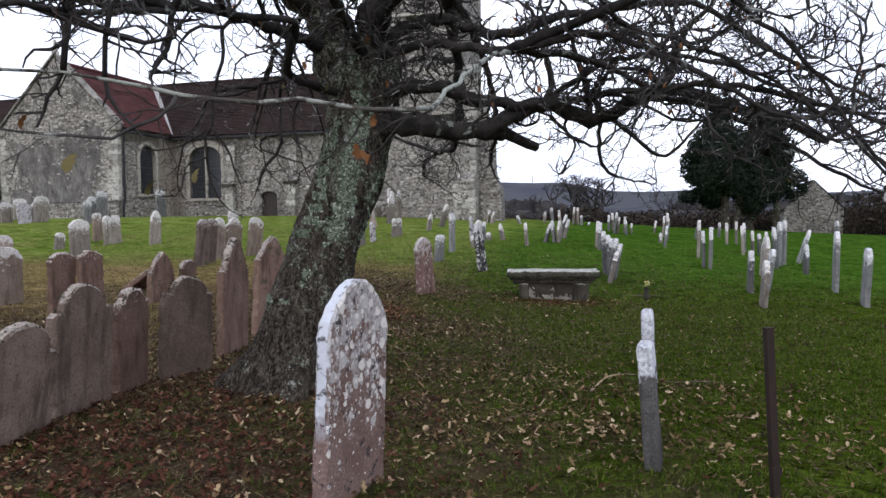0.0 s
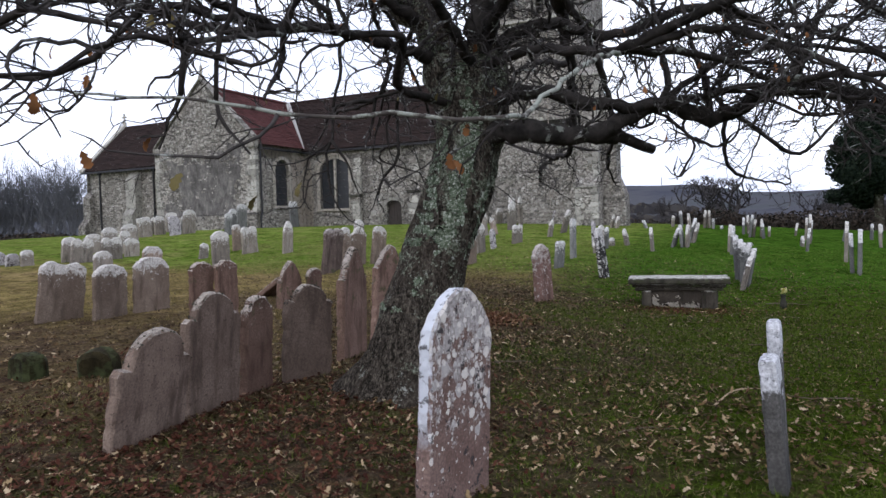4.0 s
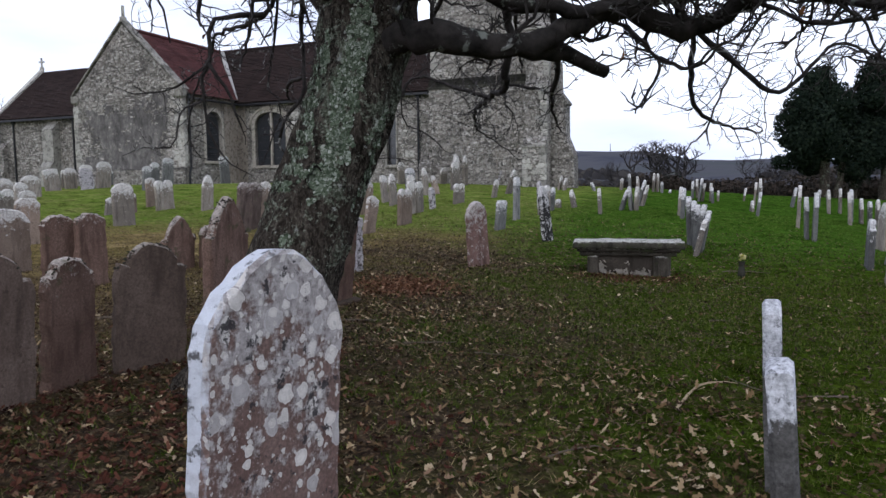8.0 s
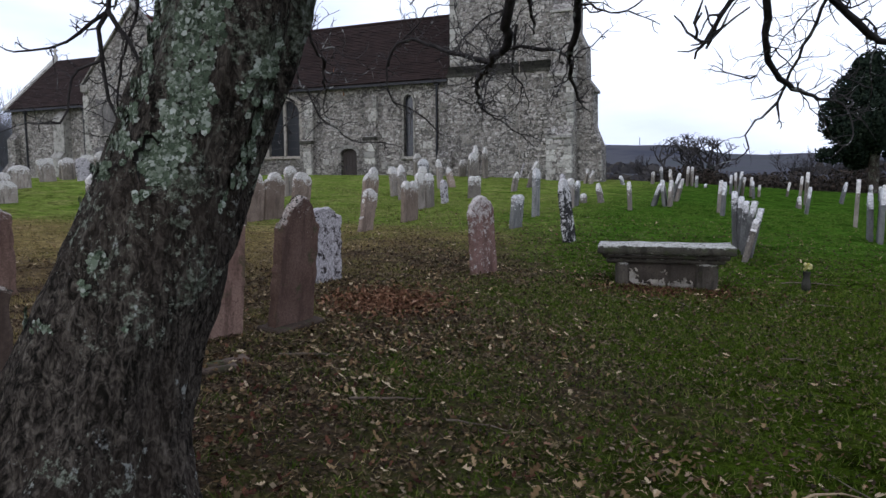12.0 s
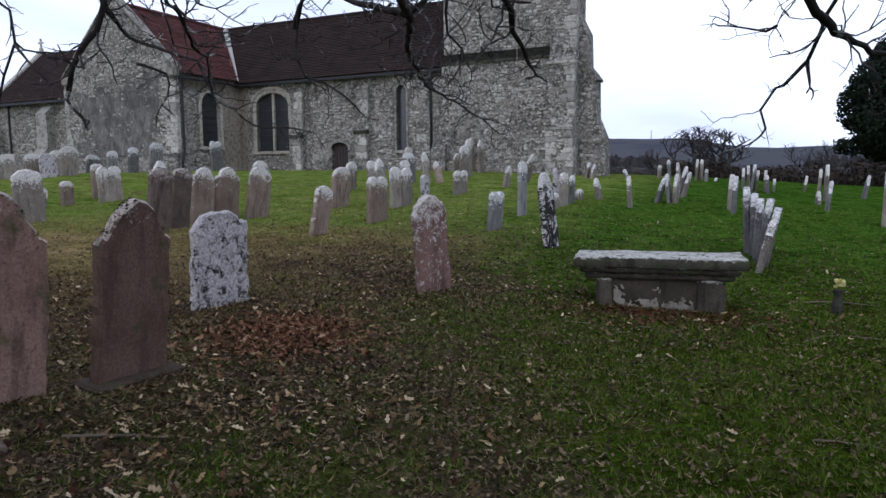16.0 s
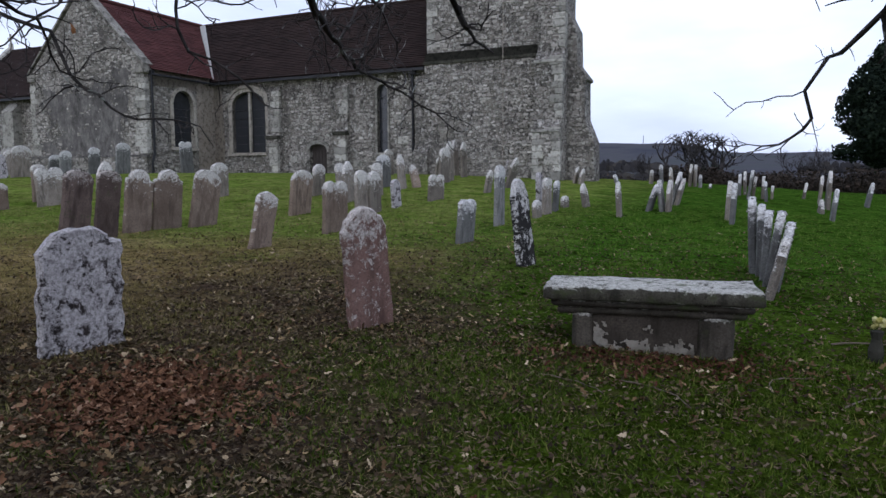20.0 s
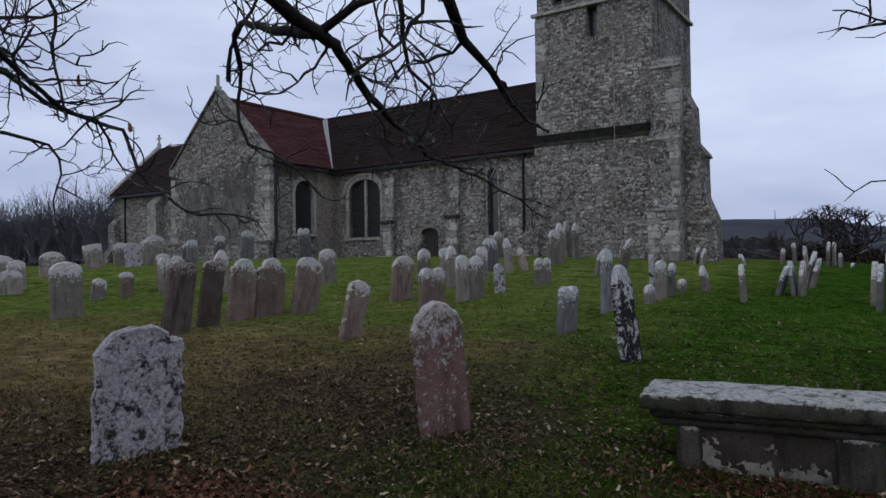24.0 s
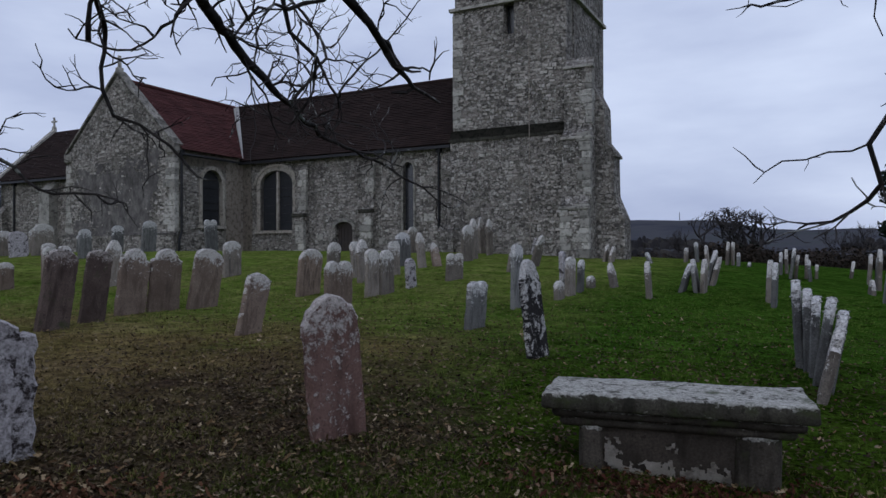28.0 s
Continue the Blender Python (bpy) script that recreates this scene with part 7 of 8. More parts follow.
limb([(2.9, 9.0, 2.9), (2.8, 10.0, 2.6), (2.72, 10.6, 2.35)], 0.007, 0.004, 136, 0.1, 0.4, 0.005, 0.0)
limb([(-1.31, 5.8, 4.04), (-1.8, 6.8, 4.5), (-2.0, 7.9, 4.2), (-2.01, 8.6, 3.77)], 0.058, 0.022, 137, 0.19, 0.88, 0.0125, 0.008)
limb([(-1.8, 6.8, 4.5), (-1.8, 8.6, 3.9), (-1.66, 9.6, 3.1), (-1.64, 10.2, 2.63)], 0.036, 0.013, 138, 0.19, 0.77, 0.01, 0.008)
limb([(-0.88, 6.2, 3.2), (-1.6, 5.2, 3.3), (-2.3, 4.6, 3.2), (-3.2, 4.2, 3.4), (-4.2, 4.0, 3.2)], 0.065, 0.014, 139, 0.217, 1.1, 0.0125, 0.012)
limb([(-0.95, 6.2, 3.5), (-1.7, 4.8, 3.9), (-2.2, 3.6, 3.6), (-2.6, 2.6, 3.2), (-3.0, 1.8, 2.9)], 0.065, 0.014, 140, 0.186, 1.21, 0.0125, 0.024)
limb([(-0.5, 6.35, 3.1), (-0.7, 4.6, 3.5), (-0.9, 3.4, 3.3), (-1.3, 3.5, 2.81)], 0.058, 0.022, 141, 0.217, 0.99, 0.0112, 0.024)
limb([(-0.45, 6.4, 3.2), (0.2, 4.9, 3.8), (0.9, 4.0, 3.6), (1.8, 3.2, 3.1), (2.8, 2.8, 2.8)], 0.065, 0.014, 142, 0.186, 1.21, 0.0125, 0.02)
limb([(0.84, 5.3, 2.95), (1.6, 5.7, 2.95), (2.5, 5.9, 2.6), (3.4, 5.9, 2.5), (4.4, 5.6, 2.4)], 0.036, 0.01, 143, 0.12, 1.1, 0.0112, 0.012)
limb([(1.3, 6.8, 2.73), (2.0, 6.4, 3.1), (3.0, 6.2, 3.0), (4.0, 6.3, 2.6)], 0.036, 0.011, 144, 0.12, 1.1, 0.0112, 0.012)
limb([(1.81, 7.0, 3.73), (2.8, 6.6, 3.7), (3.8, 6.8, 3.2), (4.8, 7.0, 2.8), (5.6, 7.3, 2.5)], 0.036, 0.011, 145, 0.12, 1.1, 0.0112, 0.012)
limb([(-0.48, 6.40, 3.1), (-0.3, 5.95, 4.2), (0.0, 5.9, 5.2), (0.1, 6.0, 6.4)], 0.144, 0.058, 146, 0.388, 1.32, 0.015, 0.008)
limb([(-0.3, 5.95, 4.2), (0.8, 6.2, 4.6), (2.0, 6.6, 4.6), (3.4, 7.2, 4.2)], 0.065, 0.014, 147, 0.217, 1.21, 0.0125, 0.008)
limb([(-0.3, 5.95, 4.4), (-1.4, 6.2, 4.9), (-2.8, 6.6, 4.6), (-4.2, 7.2, 4.0)], 0.065, 0.014, 148, 0.232, 1.21, 0.0125, 0.008)
limb([(0.84, 5.3, 2.95), (2.2, 4.6, 3.3), (3.4, 4.4, 3.2), (4.6, 4.6, 2.9)], 0.045, 0.014, 151, 0.14, 1.1, 0.013, 0.01)
limb([(1.3, 6.8, 2.73), (2.6, 5.6, 2.7), (3.6, 5.2, 2.4), (4.6, 5.2, 2.1)], 0.04, 0.012, 152, 0.14, 1.0, 0.012, 0.01)

limb([(0.9, 4.0, 3.6), (1.86, 5.6, 3.25), (2.3, 5.4, 3.05), (2.85, 5.2, 2.71), (3.31, 5.0, 2.35), (3.73, 4.8, 1.84)], 0.034, 0.012, 180, 0.12, 0.9, 0.010, 0.01)
limb([(2.3, 6.65, 2.76), (2.53, 6.5, 2.72), (2.88, 6.2, 2.58), (3.29, 6.0, 2.31), (3.72, 5.8, 2.0), (4.21, 5.6, 1.7)], 0.034, 0.012, 181, 0.12, 0.9, 0.010, 0.01)
limb([(1.8, 3.2, 3.1), (2.62, 5.0, 3.26), (2.89, 4.8, 2.93), (3.1, 4.6, 2.55), (3.29, 4.4, 2.1), (3.5, 4.35, 1.8)], 0.03, 0.011, 182, 0.12, 0.8, 0.009, 0.01)

# a few brown leaves that still hang on
def oak_leaf(bm, p, d, size, rng):
    d = Vector(d).normalized()
    side = d.orthogonal().normalized()
    side = (Matrix.Rotation(rng.uniform(0, 6.28), 3, d) @ side).normalized()
    up = d.cross(side)
    prof = ((0.0, 0.04), (0.2, 0.22), (0.32, 0.15), (0.5, 0.34), (0.62, 0.22), (0.8, 0.3), (1.0, 0.06))
    last = None
    for t, w in prof:
        c = p + d * size * t + up * size * 0.25 * math.sin(t * 2.4)
        row = (bm.verts.new(c - side * w * size + up * size * 0.08), bm.verts.new(c), bm.verts.new(c + side * w * size + up * size * 0.06))
        if last:
            bm.faces.new((last[0], last[1], row[1], row[0]))
            bm.faces.new((last[1], last[2], row[2], row[1]))
        last = row


LEAVES += [(Vector(p), Vector((0, 0, -1))) for p in ((-0.76, 1.95, 1.71), (-0.77, 2.44, 1.79), (-0.85, 1.56, 1.78), (-2.3, 2.2, 2.52), (-1.88, 2.2, 2.46), (-1.74, 2.25, 2.47), (-1.72, 2.2, 2.31), (-1.4, 2.25, 2.58), (-1.27, 2.2, 2.45), (0.9, 3.6, 2.35), (1.9, 4.4, 2.5))]
rng = random.Random(21)
for p, d in LEAVES:
    bm = bmesh.new()
    oak_leaf(bm, p - ROOT, Vector((rng.uniform(-0.5, 0.5), rng.uniform(-0.5, 0.5), -1)), rng.uniform(0.05, 0.085) if p.y < 3 or p.y > 5 else rng.uniform(0.03, 0.05), rng)
    green = rng.random() < 0.18
    smooth(part("leaf", bm, OAK_LEAF_GREEN if green else OAK_LEAF, oak, "yellowing oak leaf" if green else "withered orange-brown oak leaf"))

# ---- yews, far trees, shrubs and hut ----


def clump_tree(name, x, y, lobes, trunks, material, label, category, leaves, size, seed, wood=None):
    """An evergreen or shrub of many small leaf sprays on uneven lobes (dx, dy, z, rx, ry, rz)."""
    rng = random.Random(seed)
    base = new(name)
    z0 = height(x, y)
    base.matrix_world = pose(x, y, z0)
    tagged(base, label, category)
    for pts, r in trunks:
        bm = bmesh.new()
        tube(bm, weave(pts, 0.4, 0.05, seed), [r * (1 - 0.5 * k / 30) for k in range(len(weave(pts, 0.4, 0.05, seed)))], 8)
        smooth(part("trunk", bm, wood or BARK, base))
    verts, faces = [], []
    total = sum(l[3] * l[5] for l in lobes)
    for dx, dy, z, rx, ry, rz in lobes:
        for k in range(int(leaves * rx * rz / total)):
            u, a = rng.uniform(-1, 1), rng.uniform(0, math.tau)
            s = math.sqrt(1 - u * u)
            n = Vector((s * math.cos(a), s * math.sin(a), u))
            lump = 1 + 0.22 * noise.noise(n * 2.5 + Vector((dx, seed, z))) + 0.12 * noise.noise(n * 7 + Vector((z, dx, seed)))
            if noise.noise(n * 4 + Vector((seed, dx, z))) < -0.42:
                continue
            depth = rng.uniform(0.72, 1.0)
            c = Vector((dx + n.x * rx * lump * depth, dy + n.y * ry * lump * depth, z + n.z * rz * lump * depth))
            if c.z < 0.05:
                continue
            w = n.orthogonal().normalized()
            w = Matrix.Rotation(rng.uniform(0, 6.28), 3, n) @ w
            q = (w + n * rng.uniform(-0.6, 0.9)).normalized()
            e = q.cross(n + Vector((0.01, 0.02, 0.03))).normalized()
            l = size * rng.uniform(0.6, 1.4)
            i = len(verts)
            verts += [c - e * l * 0.35, c + q * l * 0.5 - e * l * 0.1 + n * l * 0.2, c + q * l, c + q * l * 0.5 + e * l * 0.45, c + e * l * 0.3]
            faces += [(i, i + 1, i + 3, i + 4), (i + 1, i + 2, i + 3)]
    me = bpy.data.meshes.new("crown")
    me.from_pydata(verts, [], faces)
    me.materials.append(material)
    ob = new("crown", me)
    ob.parent = base
    return base


def yew_lobes(seed, wide, tall, low):
    """Uneven upswept masses of a yew: broad below, ragged pointed tops."""
    rng, out = random.Random(seed), []
    for k in range(22):
        u = k / 21
        z = low + (tall - low) * u
        reach = wide * (0.55 + 0.5 * math.sin(math.pi * min(1, 0.25 + u * 0.8))) * (1 - 0.75 * u ** 3)
        a = rng.uniform(0, 6.28)
        r = rng.uniform(0.35, 0.8) * reach
        s = rng.uniform(0.32, 0.5) * wide * (1 - 0.35 * u)
        out.append((r * math.cos(a), r * math.sin(a) * 0.8, z, s, s, s * rng.uniform(0.9, 1.6)))
    return out


clump_tree("yew_tree", 17.2, 45.0, yew_lobes(3, 2.4, 7.0, 2.4) + [(-1.6, 0, 2.1, 0.9, 0.9, 0.5)],
           [([(0.6, 0, -0.3), (0.5, 0, 1.6), (0.2, 0, 4.2)], 0.3), ([(1.2, 0.3, -0.3), (1.5, 0.2, 1.5), (1.2, 0, 3.6)], 0.2)], YEW, "dense dark ragged yew with bare dark trunks", "tree", 26000, 0.17, 31)
clump_tree("yew_tree", 20.6, 46.0, yew_lobes(5, 2.5, 7.6, 2.6),
           [([(-0.9, 0, -0.3), (-0.7, 0, 1.8), (-0.2, 0, 4)], 0.28), ([(0.8, 0, -0.3), (0.9, 0, 1.6), (0.6, 0, 3.5)], 0.26)], YEW, "dense dark ragged yew with bare dark trunks", "tree", 26000, 0.17, 32)
SHRUB = leaf_paint("winter_shrub_leaves", (0.0, (0.018, 0.016, 0.013)), (0.6, (0.036, 0.028, 0.022)), (1.0, (0.06, 0.045, 0.034)))
rng = random.Random(8)
for x, y, r, h in ((10.5, 60, 2.6, 2.2), (14.5, 62, 3.0, 2.0), (19, 66, 3.6, 2.3), (24, 60, 3.5, 2.6), (29, 58, 3.4, 2.4), (34, 62, 4.0, 3.0), (40, 60, 4.0, 3.4), (33, 50, 3.0, 3.0), (30.5, 47.5, 3.2, 3.6), (27, 90, 7, 3.8), (40, 96, 8, 4.0), (8, 95, 6, 3.0), (14, 74, 2.6, 3.2), (55, 100, 9, 5.0), (-3, 100, 6, 4)):
    z = -0.2
    clump_tree("shrub", x, y, [(0, 0, h * 0.45, r, r * 0.8, h * 0.55), (r * 0.6, 0, h * 0.35, r * 0.7, r * 0.6, h * 0.45), (-r * 0.5, 0.4, h * 0.4, r * 0.6, r * 0.6, h * 0.5)], [], SHRUB if x != 14 else YEW, "brown winter shrub at the churchyard's far edge", "shrub", 2600, 0.16 + r * 0.025, int(x * 7))


def bare_tree(name, x, y, h, spread, trunk_h, r, seed, label, material=None, stems=1, up=0.4, dome=None):
    rng = random.Random(seed)
    base = new(name)
    base.matrix_world = pose(x, y, height(x, y) - 0.1)
    tagged(base, label, "tree" if stems == 1 else "shrub")
    crown = bmesh.new()

    def grow(p, d, length, rad, level):
        pts, q = [p], p.copy()
        for k in range(4):
            d = (d + Vector((rng.uniform(-1, 1), rng.uniform(-1, 1), rng.uniform(-0.6, 0.8))) * 0.28).normalized()
            q = q + d * length / 4
            pts.append(q.copy())
        tube(crown, pts, [rad * (1 - 0.15 * k) for k in range(5)], 4 if level < 2 else 3, cap=False)
        if level < 4:
            for k in range(rng.choice((2, 3, 3)) + (stems == 1 and level > 0)):
                out = Vector((rng.uniform(-1, 1) * spread, rng.uniform(-1, 1) * spread, rng.uniform(-0.2, 1) * up * 2))
                grow(pts[rng.choice((2, 3, 4))], (d * 0.8 + out).normalized(), length * rng.uniform(0.6, 0.85), max(rad * 0.62, 0.018), level + 1)

    for s in range(stems):
        bm = bmesh.new()
        foot = Vector((rng.uniform(-1, 1) * (stems > 1) * 1.2, rng.uniform(-1, 1) * (stems > 1), 0))
        top = foot + Vector((rng.uniform(-0.2, 0.2), 0, trunk_h))
        tube(bm, weave([foot, (foot + top) / 2 + Vector((0.1, 0, 0)), top], 0.4, 0.03, seed), [r] * len(weave([foot, (foot + top) / 2 + Vector((0.1, 0, 0)), top], 0.4, 0.03, seed)), 7)
        part("trunk", bm, material or FAR_TWIG, base)
        for k in range(5 if stems == 1 else 3):
            a = k * 1.3 + rng.uniform(0, 1)
            grow(top, Vector((math.cos(a) * spread, math.sin(a) * spread, up + rng.uniform(0, 0.5))).normalized(), h * rng.uniform(0.28, 0.4), r * 0.6, 0)
    if dome:
        # wind-shorn crown: the twigs stop at a low, wide dome
        wide, middle, tall = dome
        for v in crown.verts:
            x, y, z = v.co.x * 1.7, v.co.y * 1.7, (v.co.z - middle) * 1.35
            r = math.sqrt((x * x + y * y) / wide ** 2 + (z / tall) ** 2)
            k = 1 / (1 + r ** 5) ** 0.2
            v.co = (x * k, y * k, middle + z * k)
    tagged(part("bare_crown", crown, material or FAR_TWIG, base), kind="stuff")
    return base


bare_tree("bare_tree", 19.4, 108, 10.5, 1.0, 2.4, 0.5, 41, "wide bare tree on the far side of the field", up=0.58, dome=(9.4, 4.4, 6.2))
bare_tree("bare_tree", 60, 190, 12, 0.9, 3, 0.4, 42, "bare tree far across the valley")
for k in range(16):
    a, y = radians(39.2 + 0.62 * k + (k % 3) * 0.2), 55 + (k * 5) % 9
    bare_tree("bare_shrub", -y * math.tan(a), y, 7.4 + (k * 7) % 5 * 0.45, 0.55, 1.0, 0.10, 50 + k, "leafless hedgerow thicket of thin upright stems", material=THICKET, stems=4, up=0.9)
for k, (x, y, r, h) in enumerate(((-47, 52, 4, 1.8), (-53, 53, 4.5, 2.0), (-60, 55, 5, 2.2))):
    clump_tree("hedge", x, y, [(0, 0, h * 0.4, r, r * 0.6, h * 0.6), (r * 0.5, 0.5, h * 0.4, r * 0.7, r * 0.5, h * 0.5)], [], SHRUB, "dark brown hedge below the bare thicket", "hedge", 1500, 0.32, 70 + k)

# woods and hedge lines on the far slopes
WOOD = leaf_paint("far_woodland", (0.0, (0.035, 0.034, 0.036)), (0.6, (0.055, 0.052, 0.052)), (1.0, (0.075, 0.068, 0.06)))
verts, faces = [], []
rng = random.Random(77)
for k in range(2600):
    row = rng.choice((200, 230, 260, 330, 400))
    a = rng.uniform(-0.95, 1.0)
    far = row + rng.uniform(-14, 14) + 40 * math.sin(a * 5 + row)
    if noise.noise((a * 6, row * 0.01, 0)) < -0.15:
        continue
    x, y = far * math.sin(a), far * math.cos(a)
    z, w, h = height(x, y), rng.uniform(3, 8), rng.uniform(2, 5)
    for j in range(3):
        cx, cy = x + rng.uniform(-3, 3), y + rng.uniform(-3, 3)
        i = len(verts)
        b = rng.uniform(0, 3.14)
        ux, uy = math.cos(b) * w * 0.5, math.sin(b) * w * 0.5
        verts += [(cx - ux, cy - uy, z - 1), (cx + ux, cy + uy, z - 1), (cx + ux * 0.9, cy + uy * 0.9, z + h * 0.6), (cx + ux * 0.2, cy + uy * 0.2, z + h * rng.uniform(0.85, 1)), (cx - ux * 0.7, cy - uy * 0.7, z + h * 0.7)]
        faces += [(i, i + 1, i + 2, i + 3, i + 4)]
me = bpy.data.meshes.new("far_woods")
me.from_pydata(verts, [], faces)
me.materials.append(WOOD)
tagged(new("far_woods", me), "bare woods and hedges on the distant hills", "woods", kind="stuff")
mast = new("radio_mast")
mast.matrix_world = pose(70, 655, height(70, 655))
tagged(mast, "thin mast on the distant hill", "mast")
bm = bmesh.new()
tube(bm, [(0, 0, -1), (0, 0, 6)], [0.35, 0.2], 5)
part("pole", bm, IRON, mast)

hut = new("stone_hut")
hut.matrix_world = pose(25.9, 50, height(25.9, 50) - 0.15, 0, 0, -20)
tagged(hut, "small grey stone outbuilding with a pitched roof", "outbuilding")
bm = bmesh.new()
prism(bm, [(-1.9, 0), (1.9, 0), (1.9, 1.9), (0, 3.9), (-1.9, 1.9)], 0, 0.4)
part("gable_wall", bm, RUBBLE, hut)
bm = bmesh.new()
box(bm, -1.9, -1.5, 0.4, 5, 0, 1.9)
part("side_wall", bm, RUBBLE, hut)
bm = bmesh.new()
box(bm, 1.5, 1.9, 0.4, 5, 0, 1.9)
part("side_wall", bm, RUBBLE, hut)
bm = bmesh.new()
l = math.hypot(2.1, 2.2)
courses(bm, (2.1, -0.1, 1.75), (0, 1, 0), (-2.1, 0, 2.2), 5.2, l, 0.2, seed=20)
courses(bm, (-2.1, -0.1, 1.75), (0, 1, 0), (2.1, 0, 2.2), 5.2, l, 0.2, seed=21)
part("roof", bm, ROOF_DARK, hut)
for k in range(6):
    bm = bmesh.new()
    zz = 0.3 + k * 0.28
    soft_box(bm, 1.45, 1.93, -0.03, 0.2, zz, zz + 0.24, 0.02)
    part("quoin", bm, ASHLAR, hut)

# ---- grass and fallen leaves ----


def mould(x, y):
    """How far leaf mould takes over from grass."""
    return min(0.18 - 0.15 * (x - 0.02 * y), 0.34) + 0.11 - 0.010 * y - 0.07 * max(0, y - 13.4 + 1.2 * max(0, -2 - x)) + 0.3 * noise.noise((x * 0.55, y * 0.55, 0.0))


gen = np.random.default_rng(5)


GRID_X, GRID_Y, GRID = -14.0, -5.0, 0.25
GROUND_Z = np.array([[height(GRID_X + i * GRID, GRID_Y + j * GRID) for i in range(115)] for j in range(141)])


def ground_z(x, y):
    """The ground's height for many places at once."""
    i, j = np.clip((x - GRID_X) / GRID, 0, 113.99), np.clip((y - GRID_Y) / GRID, 0, 139.99)
    a, b = i.astype(int), j.astype(int)
    u, v = i - a, j - b
    return (GROUND_Z[b, a] * (1 - u) + GROUND_Z[b, a + 1] * u) * (1 - v) + (GROUND_Z[b + 1, a] * (1 - u) + GROUND_Z[b + 1, a + 1] * u) * v


def sheet(name, verts, faces, material):
    me = bpy.data.meshes.new(name)
    me.from_pydata(verts.tolist(), [], faces.tolist())
    me.materials.append(material)
    return new(name, me)


def blades(name, tufts, each, material, label, wanted, tall, flop, spread):
    """Grass in tufts: each a loose knot of leaning blades."""
    cx = np.where(np.arange(tufts) < tufts * 0.6, gen.uniform(-5, 7, tufts), gen.uniform(-12, 12, tufts))
    cy = np.where(np.arange(tufts) < tufts * 0.6, gen.uniform(0.6, 13.5, tufts), gen.uniform(9, 28, tufts))
    keep = [wanted(mould(x, y) + r) for x, y, r in zip(cx, cy, gen.uniform(-0.3, 0.3, tufts))]
    cx, cy = cx[keep], cy[keep]
    n = len(cx) * each
    size = np.repeat(gen.uniform(0.45, 1.25, len(cx)), each)
    x = np.repeat(cx, each) + gen.normal(0, spread, n) * size
    y = np.repeat(cy, each) + gen.normal(0, spread, n) * size
    z = ground_z(x, y) - 0.006
    a, h = gen.uniform(0, 6.283, n), gen.uniform(0.4, 1.0, n) * tall * size
    w = 0.0028 + 0.0003 * np.maximum(y, 0)
    c, d = np.cos(a) * w, np.sin(a) * w
    lx, ly = gen.normal(0, flop, n) * size, gen.normal(0, flop, n) * size
    verts = np.stack([np.stack([x - c, y - d, z], 1), np.stack([x + c, y + d, z], 1), np.stack([x + lx, y + ly, z + h], 1)], 1).reshape(-1, 3)
    tagged(sheet(name, verts, np.arange(3 * n).reshape(-1, 3), material), label, "grass", kind="stuff")


blades("grass", 34000, 11, GRASS, "short tufted churchyard grass", lambda m: m < 0.27, 0.062, 0.028, 0.035)
blades("dead_grass", 17000, 9, HAY, "brown dead grass and stalks among the leaves", lambda m: m > -0.1, 0.04, 0.05, 0.05)


LOBES = ((-0.55, 0.46), (-0.28, 0.2), (0.08, 0.52), (0.36, 0.22), (0.66, 0.4))


def litter(name, number, where, material, label, size):
    """Lobed, crumpled oak leaves lying about."""
    places = [p for p in (where() for k in range(number)) if p[0] is not None]
    x, y = np.array([p[0] for p in places], float), np.array([p[1] for p in places], float)
    n = len(x)
    z, a, s = ground_z(x, y) + 0.008 + gen.uniform(0, 0.028, n), gen.uniform(0, 6.283, n), size * gen.uniform(0.5, 1.3, n)
    tx, ty, curl, fold = gen.normal(0, 0.4, n), gen.normal(0, 0.4, n), gen.uniform(-0.2, 0.7, n), gen.uniform(-0.3, 0.9, n)
    ring = [(-1.0, 0.0)] + list(LOBES) + [(1.0, 0.0)] + [(u, -w) for u, w in LOBES[::-1]]
    corner = []
    for u, w in ring:
        w = w * gen.uniform(0.7, 1.25, n)
        px, py = (u * np.cos(a) - w * np.sin(a)) * s, (u * np.sin(a) + w * np.cos(a)) * s
        corner.append(np.stack([x + px, y + py, z + px * tx + py * ty + s * (curl * u * u * 0.6 + fold * np.abs(w)) + gen.normal(0, 0.06, n) * s], 1))
    verts = np.stack(corner, 1).reshape(-1, 3)
    base = np.arange(n)[:, None] * 12
    faces = []
    for quad in ((1, 2, 10, 11), (2, 3, 9, 10), (3, 4, 8, 9), (4, 5, 7, 8)):
        faces += (base + np.array(quad)).tolist()
    for tri in ((0, 1, 11), (5, 6, 7)):
        faces += (base + np.array(tri)).tolist()
    me = bpy.data.meshes.new(name)
    me.from_pydata(verts.tolist(), [], faces)
    me.materials.append(material)
    return tagged(new(name, me), label, "leaves", kind="stuff")


def everywhere():
    x, y = gen.normal(0, 5.2), -3.5 + 26 * gen.uniform() ** 1.05
    m = mould(x, y)
    patch = max(0, 0.62 + 1.1 * noise.noise((x * 0.9, y * 0.9, 7.0)) + 0.6 * noise.noise((x * 2.6, y * 2.6, 3.0)))
    if gen.uniform() > (0.085 + 1.5 * max(0, m - 0.05)) * patch:
        return None, None
    return x, y


def heap():
    return gen.normal(-1.2, 0.36), gen.normal(11.15, 0.36)


def under_tree():
    return gen.normal(-2.6, 1.5), gen.normal(3.8, 1.9)


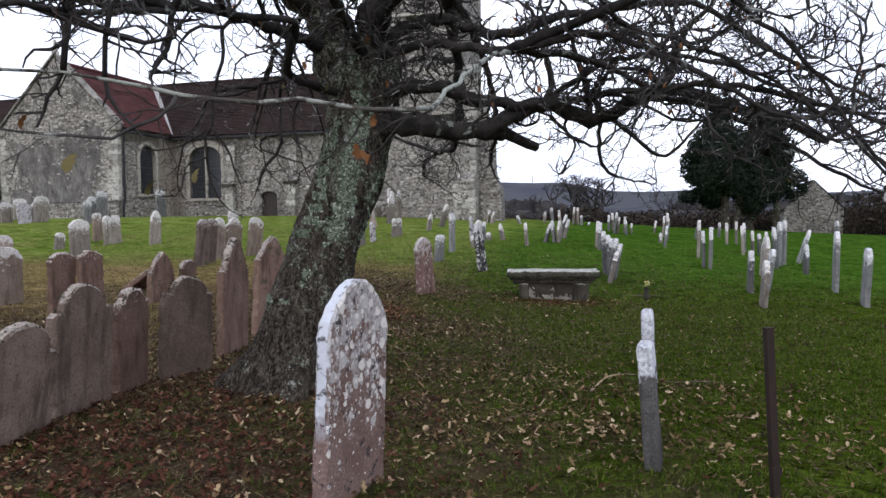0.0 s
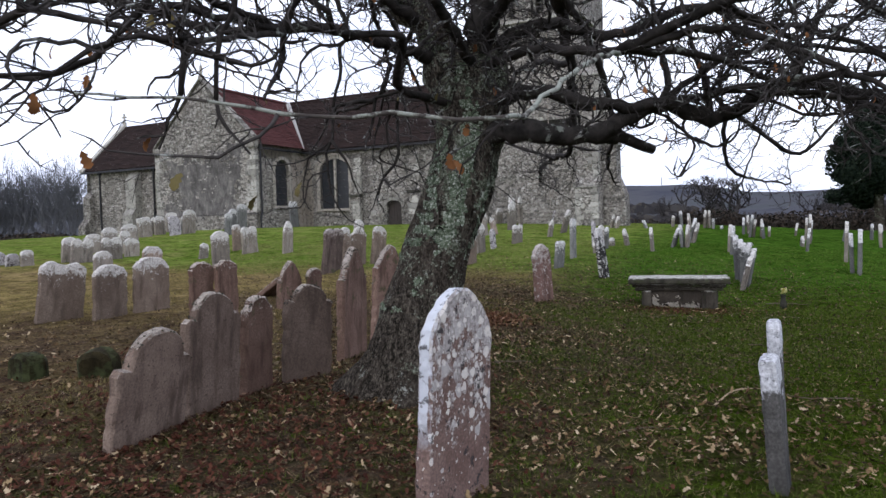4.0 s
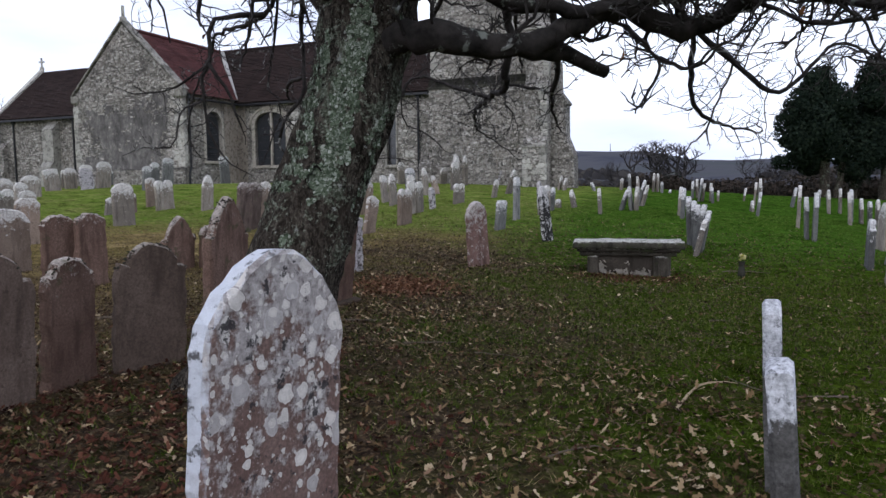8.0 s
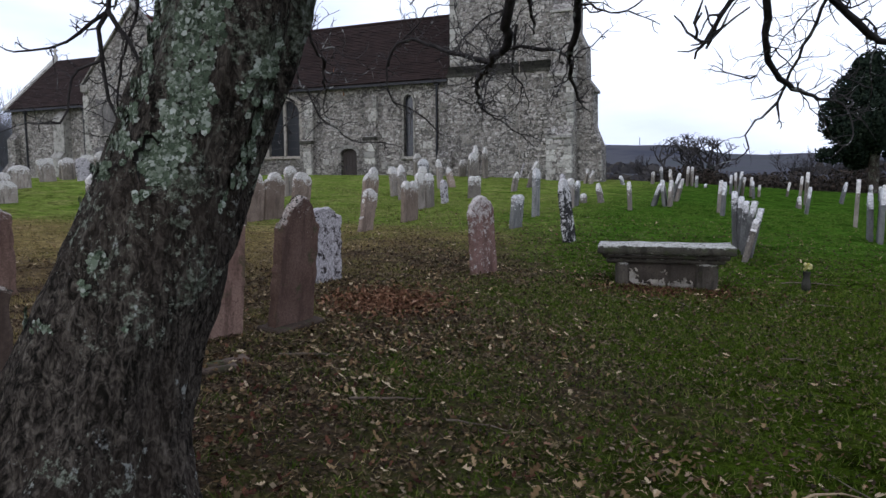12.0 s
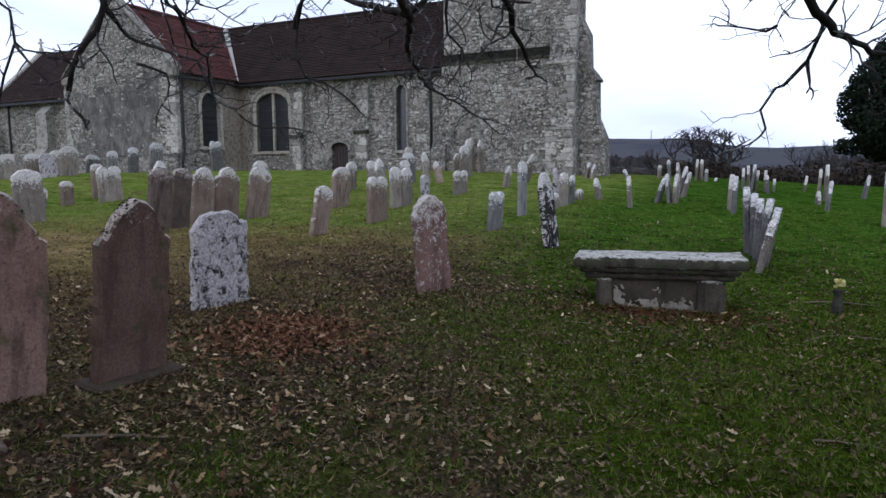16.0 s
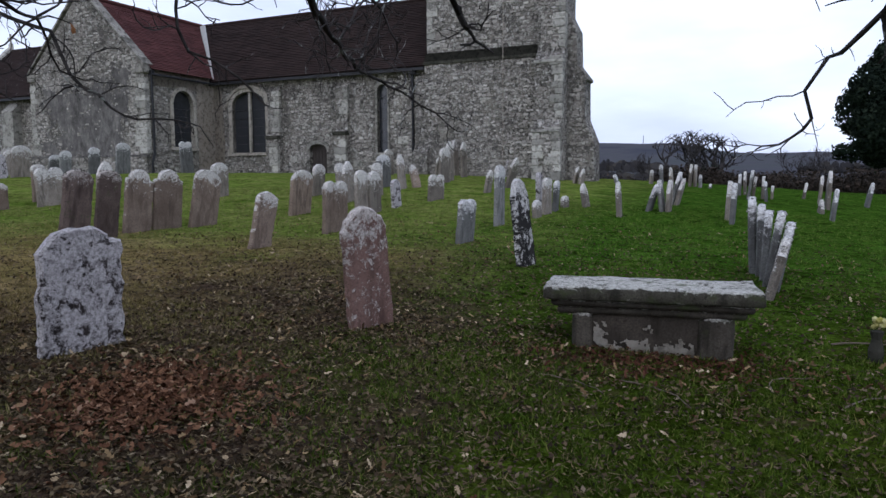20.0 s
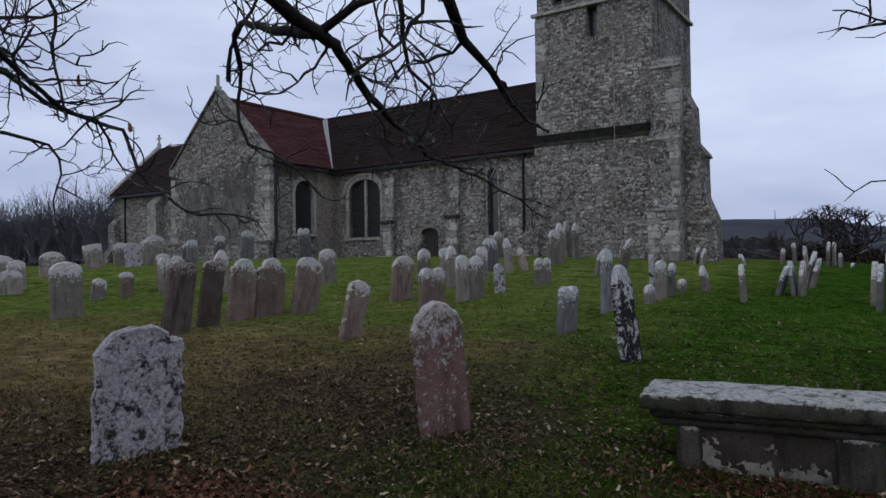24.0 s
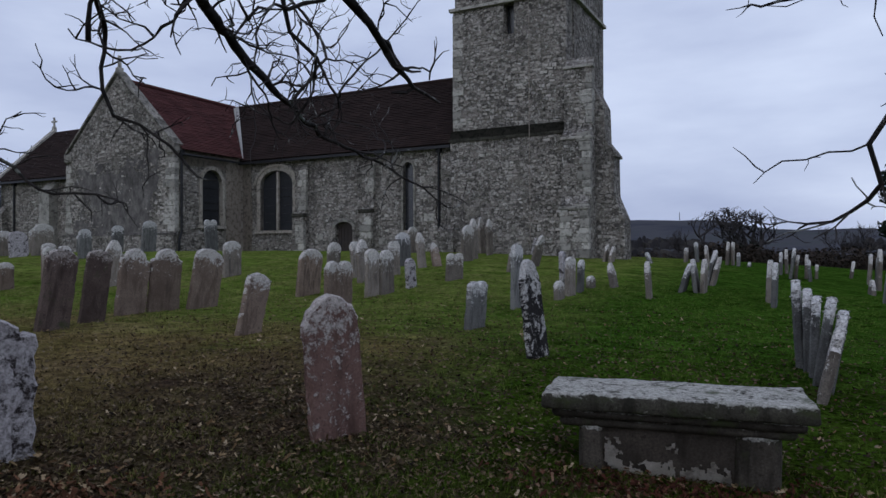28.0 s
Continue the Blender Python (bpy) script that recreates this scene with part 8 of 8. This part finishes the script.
def drift():
    k = gen.integers(0, 8)
    cx, cy = ((2.2, 12.75), (-0.9, 8.4), (1.3, 6.3), (2.6, 5.9), (-1.0, 9.6), (1.5, 4.8), (2.6, 4.4), (0.9, 4.9))[k]
    return gen.normal(cx, 0.75), gen.normal(cy, 0.5)


litter("fallen_leaves", 100000, everywhere, LITTER, "brown and buff fallen oak leaves", 0.027)
RED_LITTER = leaf_paint("red_brown_leaves", (0.0, (0.026, 0.010, 0.007)), (0.6, (0.07, 0.025, 0.015)), (0.92, (0.11, 0.048, 0.028)), (1.0, (0.24, 0.15, 0.095)))
HEAP_LEAF = leaf_paint("orange_brown_leaves", (0.0, (0.05, 0.024, 0.013)), (0.6, (0.12, 0.056, 0.03)), (0.92, (0.20, 0.105, 0.056)), (1.0, (0.28, 0.18, 0.12)))
litter("leaf_drift", 2200, heap, HEAP_LEAF, "drift of red-brown leaves by a headstone", 0.032)
litter("red_leaf_scatter", 8500, under_tree, RED_LITTER, "red-brown leaves thick on the bare soil", 0.027)
litter("leaf_scatter", 2100, drift, LITTER, "thicker scatter of fallen leaves", 0.03)


def crumbs(number):
    """Broken leaves, bits of bark and dead grass matted into the sward."""
    verts, faces = [], []
    for k in range(number):
        x, y = gen.normal(0.3, 4.2), gen.normal(10.5, 4.6)
        m = mould(x, y)
        if gen.uniform() > 0.34 + 1.5 * max(0, m):
            continue
        z, a, s = height(x, y) + 0.004 + gen.uniform(0, 0.018), gen.uniform(0, 6.283), gen.uniform(0.006, 0.017) + 0.0006 * y
        w = s * gen.uniform(0.25, 0.8)
        c, n = math.cos(a), math.sin(a)
        tx, ty = gen.normal(0, 0.4), gen.normal(0, 0.4)
        i = len(verts)
        for u, v in ((-s, 0), (0, -w), (s, 0), (0, w)):
            px, py = u * c - v * n, u * n + v * c
            verts.append((x + px, y + py, z + px * tx + py * ty))
        faces.append((i, i + 1, i + 2, i + 3))
    me = bpy.data.meshes.new("leaf_crumbs")
    me.from_pydata(verts, [], faces)
    me.materials.append(CRUMB)
    tagged(new("leaf_crumbs", me), "brown crumbled leaves and dead stalks in the grass", "leaves", kind="stuff")


CRUMB = leaf_paint("crumbled_leaves", (0.0, (0.013, 0.010, 0.007)), (0.4, (0.054, 0.037, 0.021)), (0.8, (0.125, 0.09, 0.05)), (0.95, (0.15, 0.115, 0.07)), (1.0, (0.22, 0.175, 0.115)))
crumbs(190000)


def by_tomb():
    return gen.normal(2.35, 0.6), gen.normal(12.98, 0.22)


litter("tomb_leaves", 900, by_tomb, RED_LITTER, "dark red-brown leaves blown against the chest tomb", 0.026)
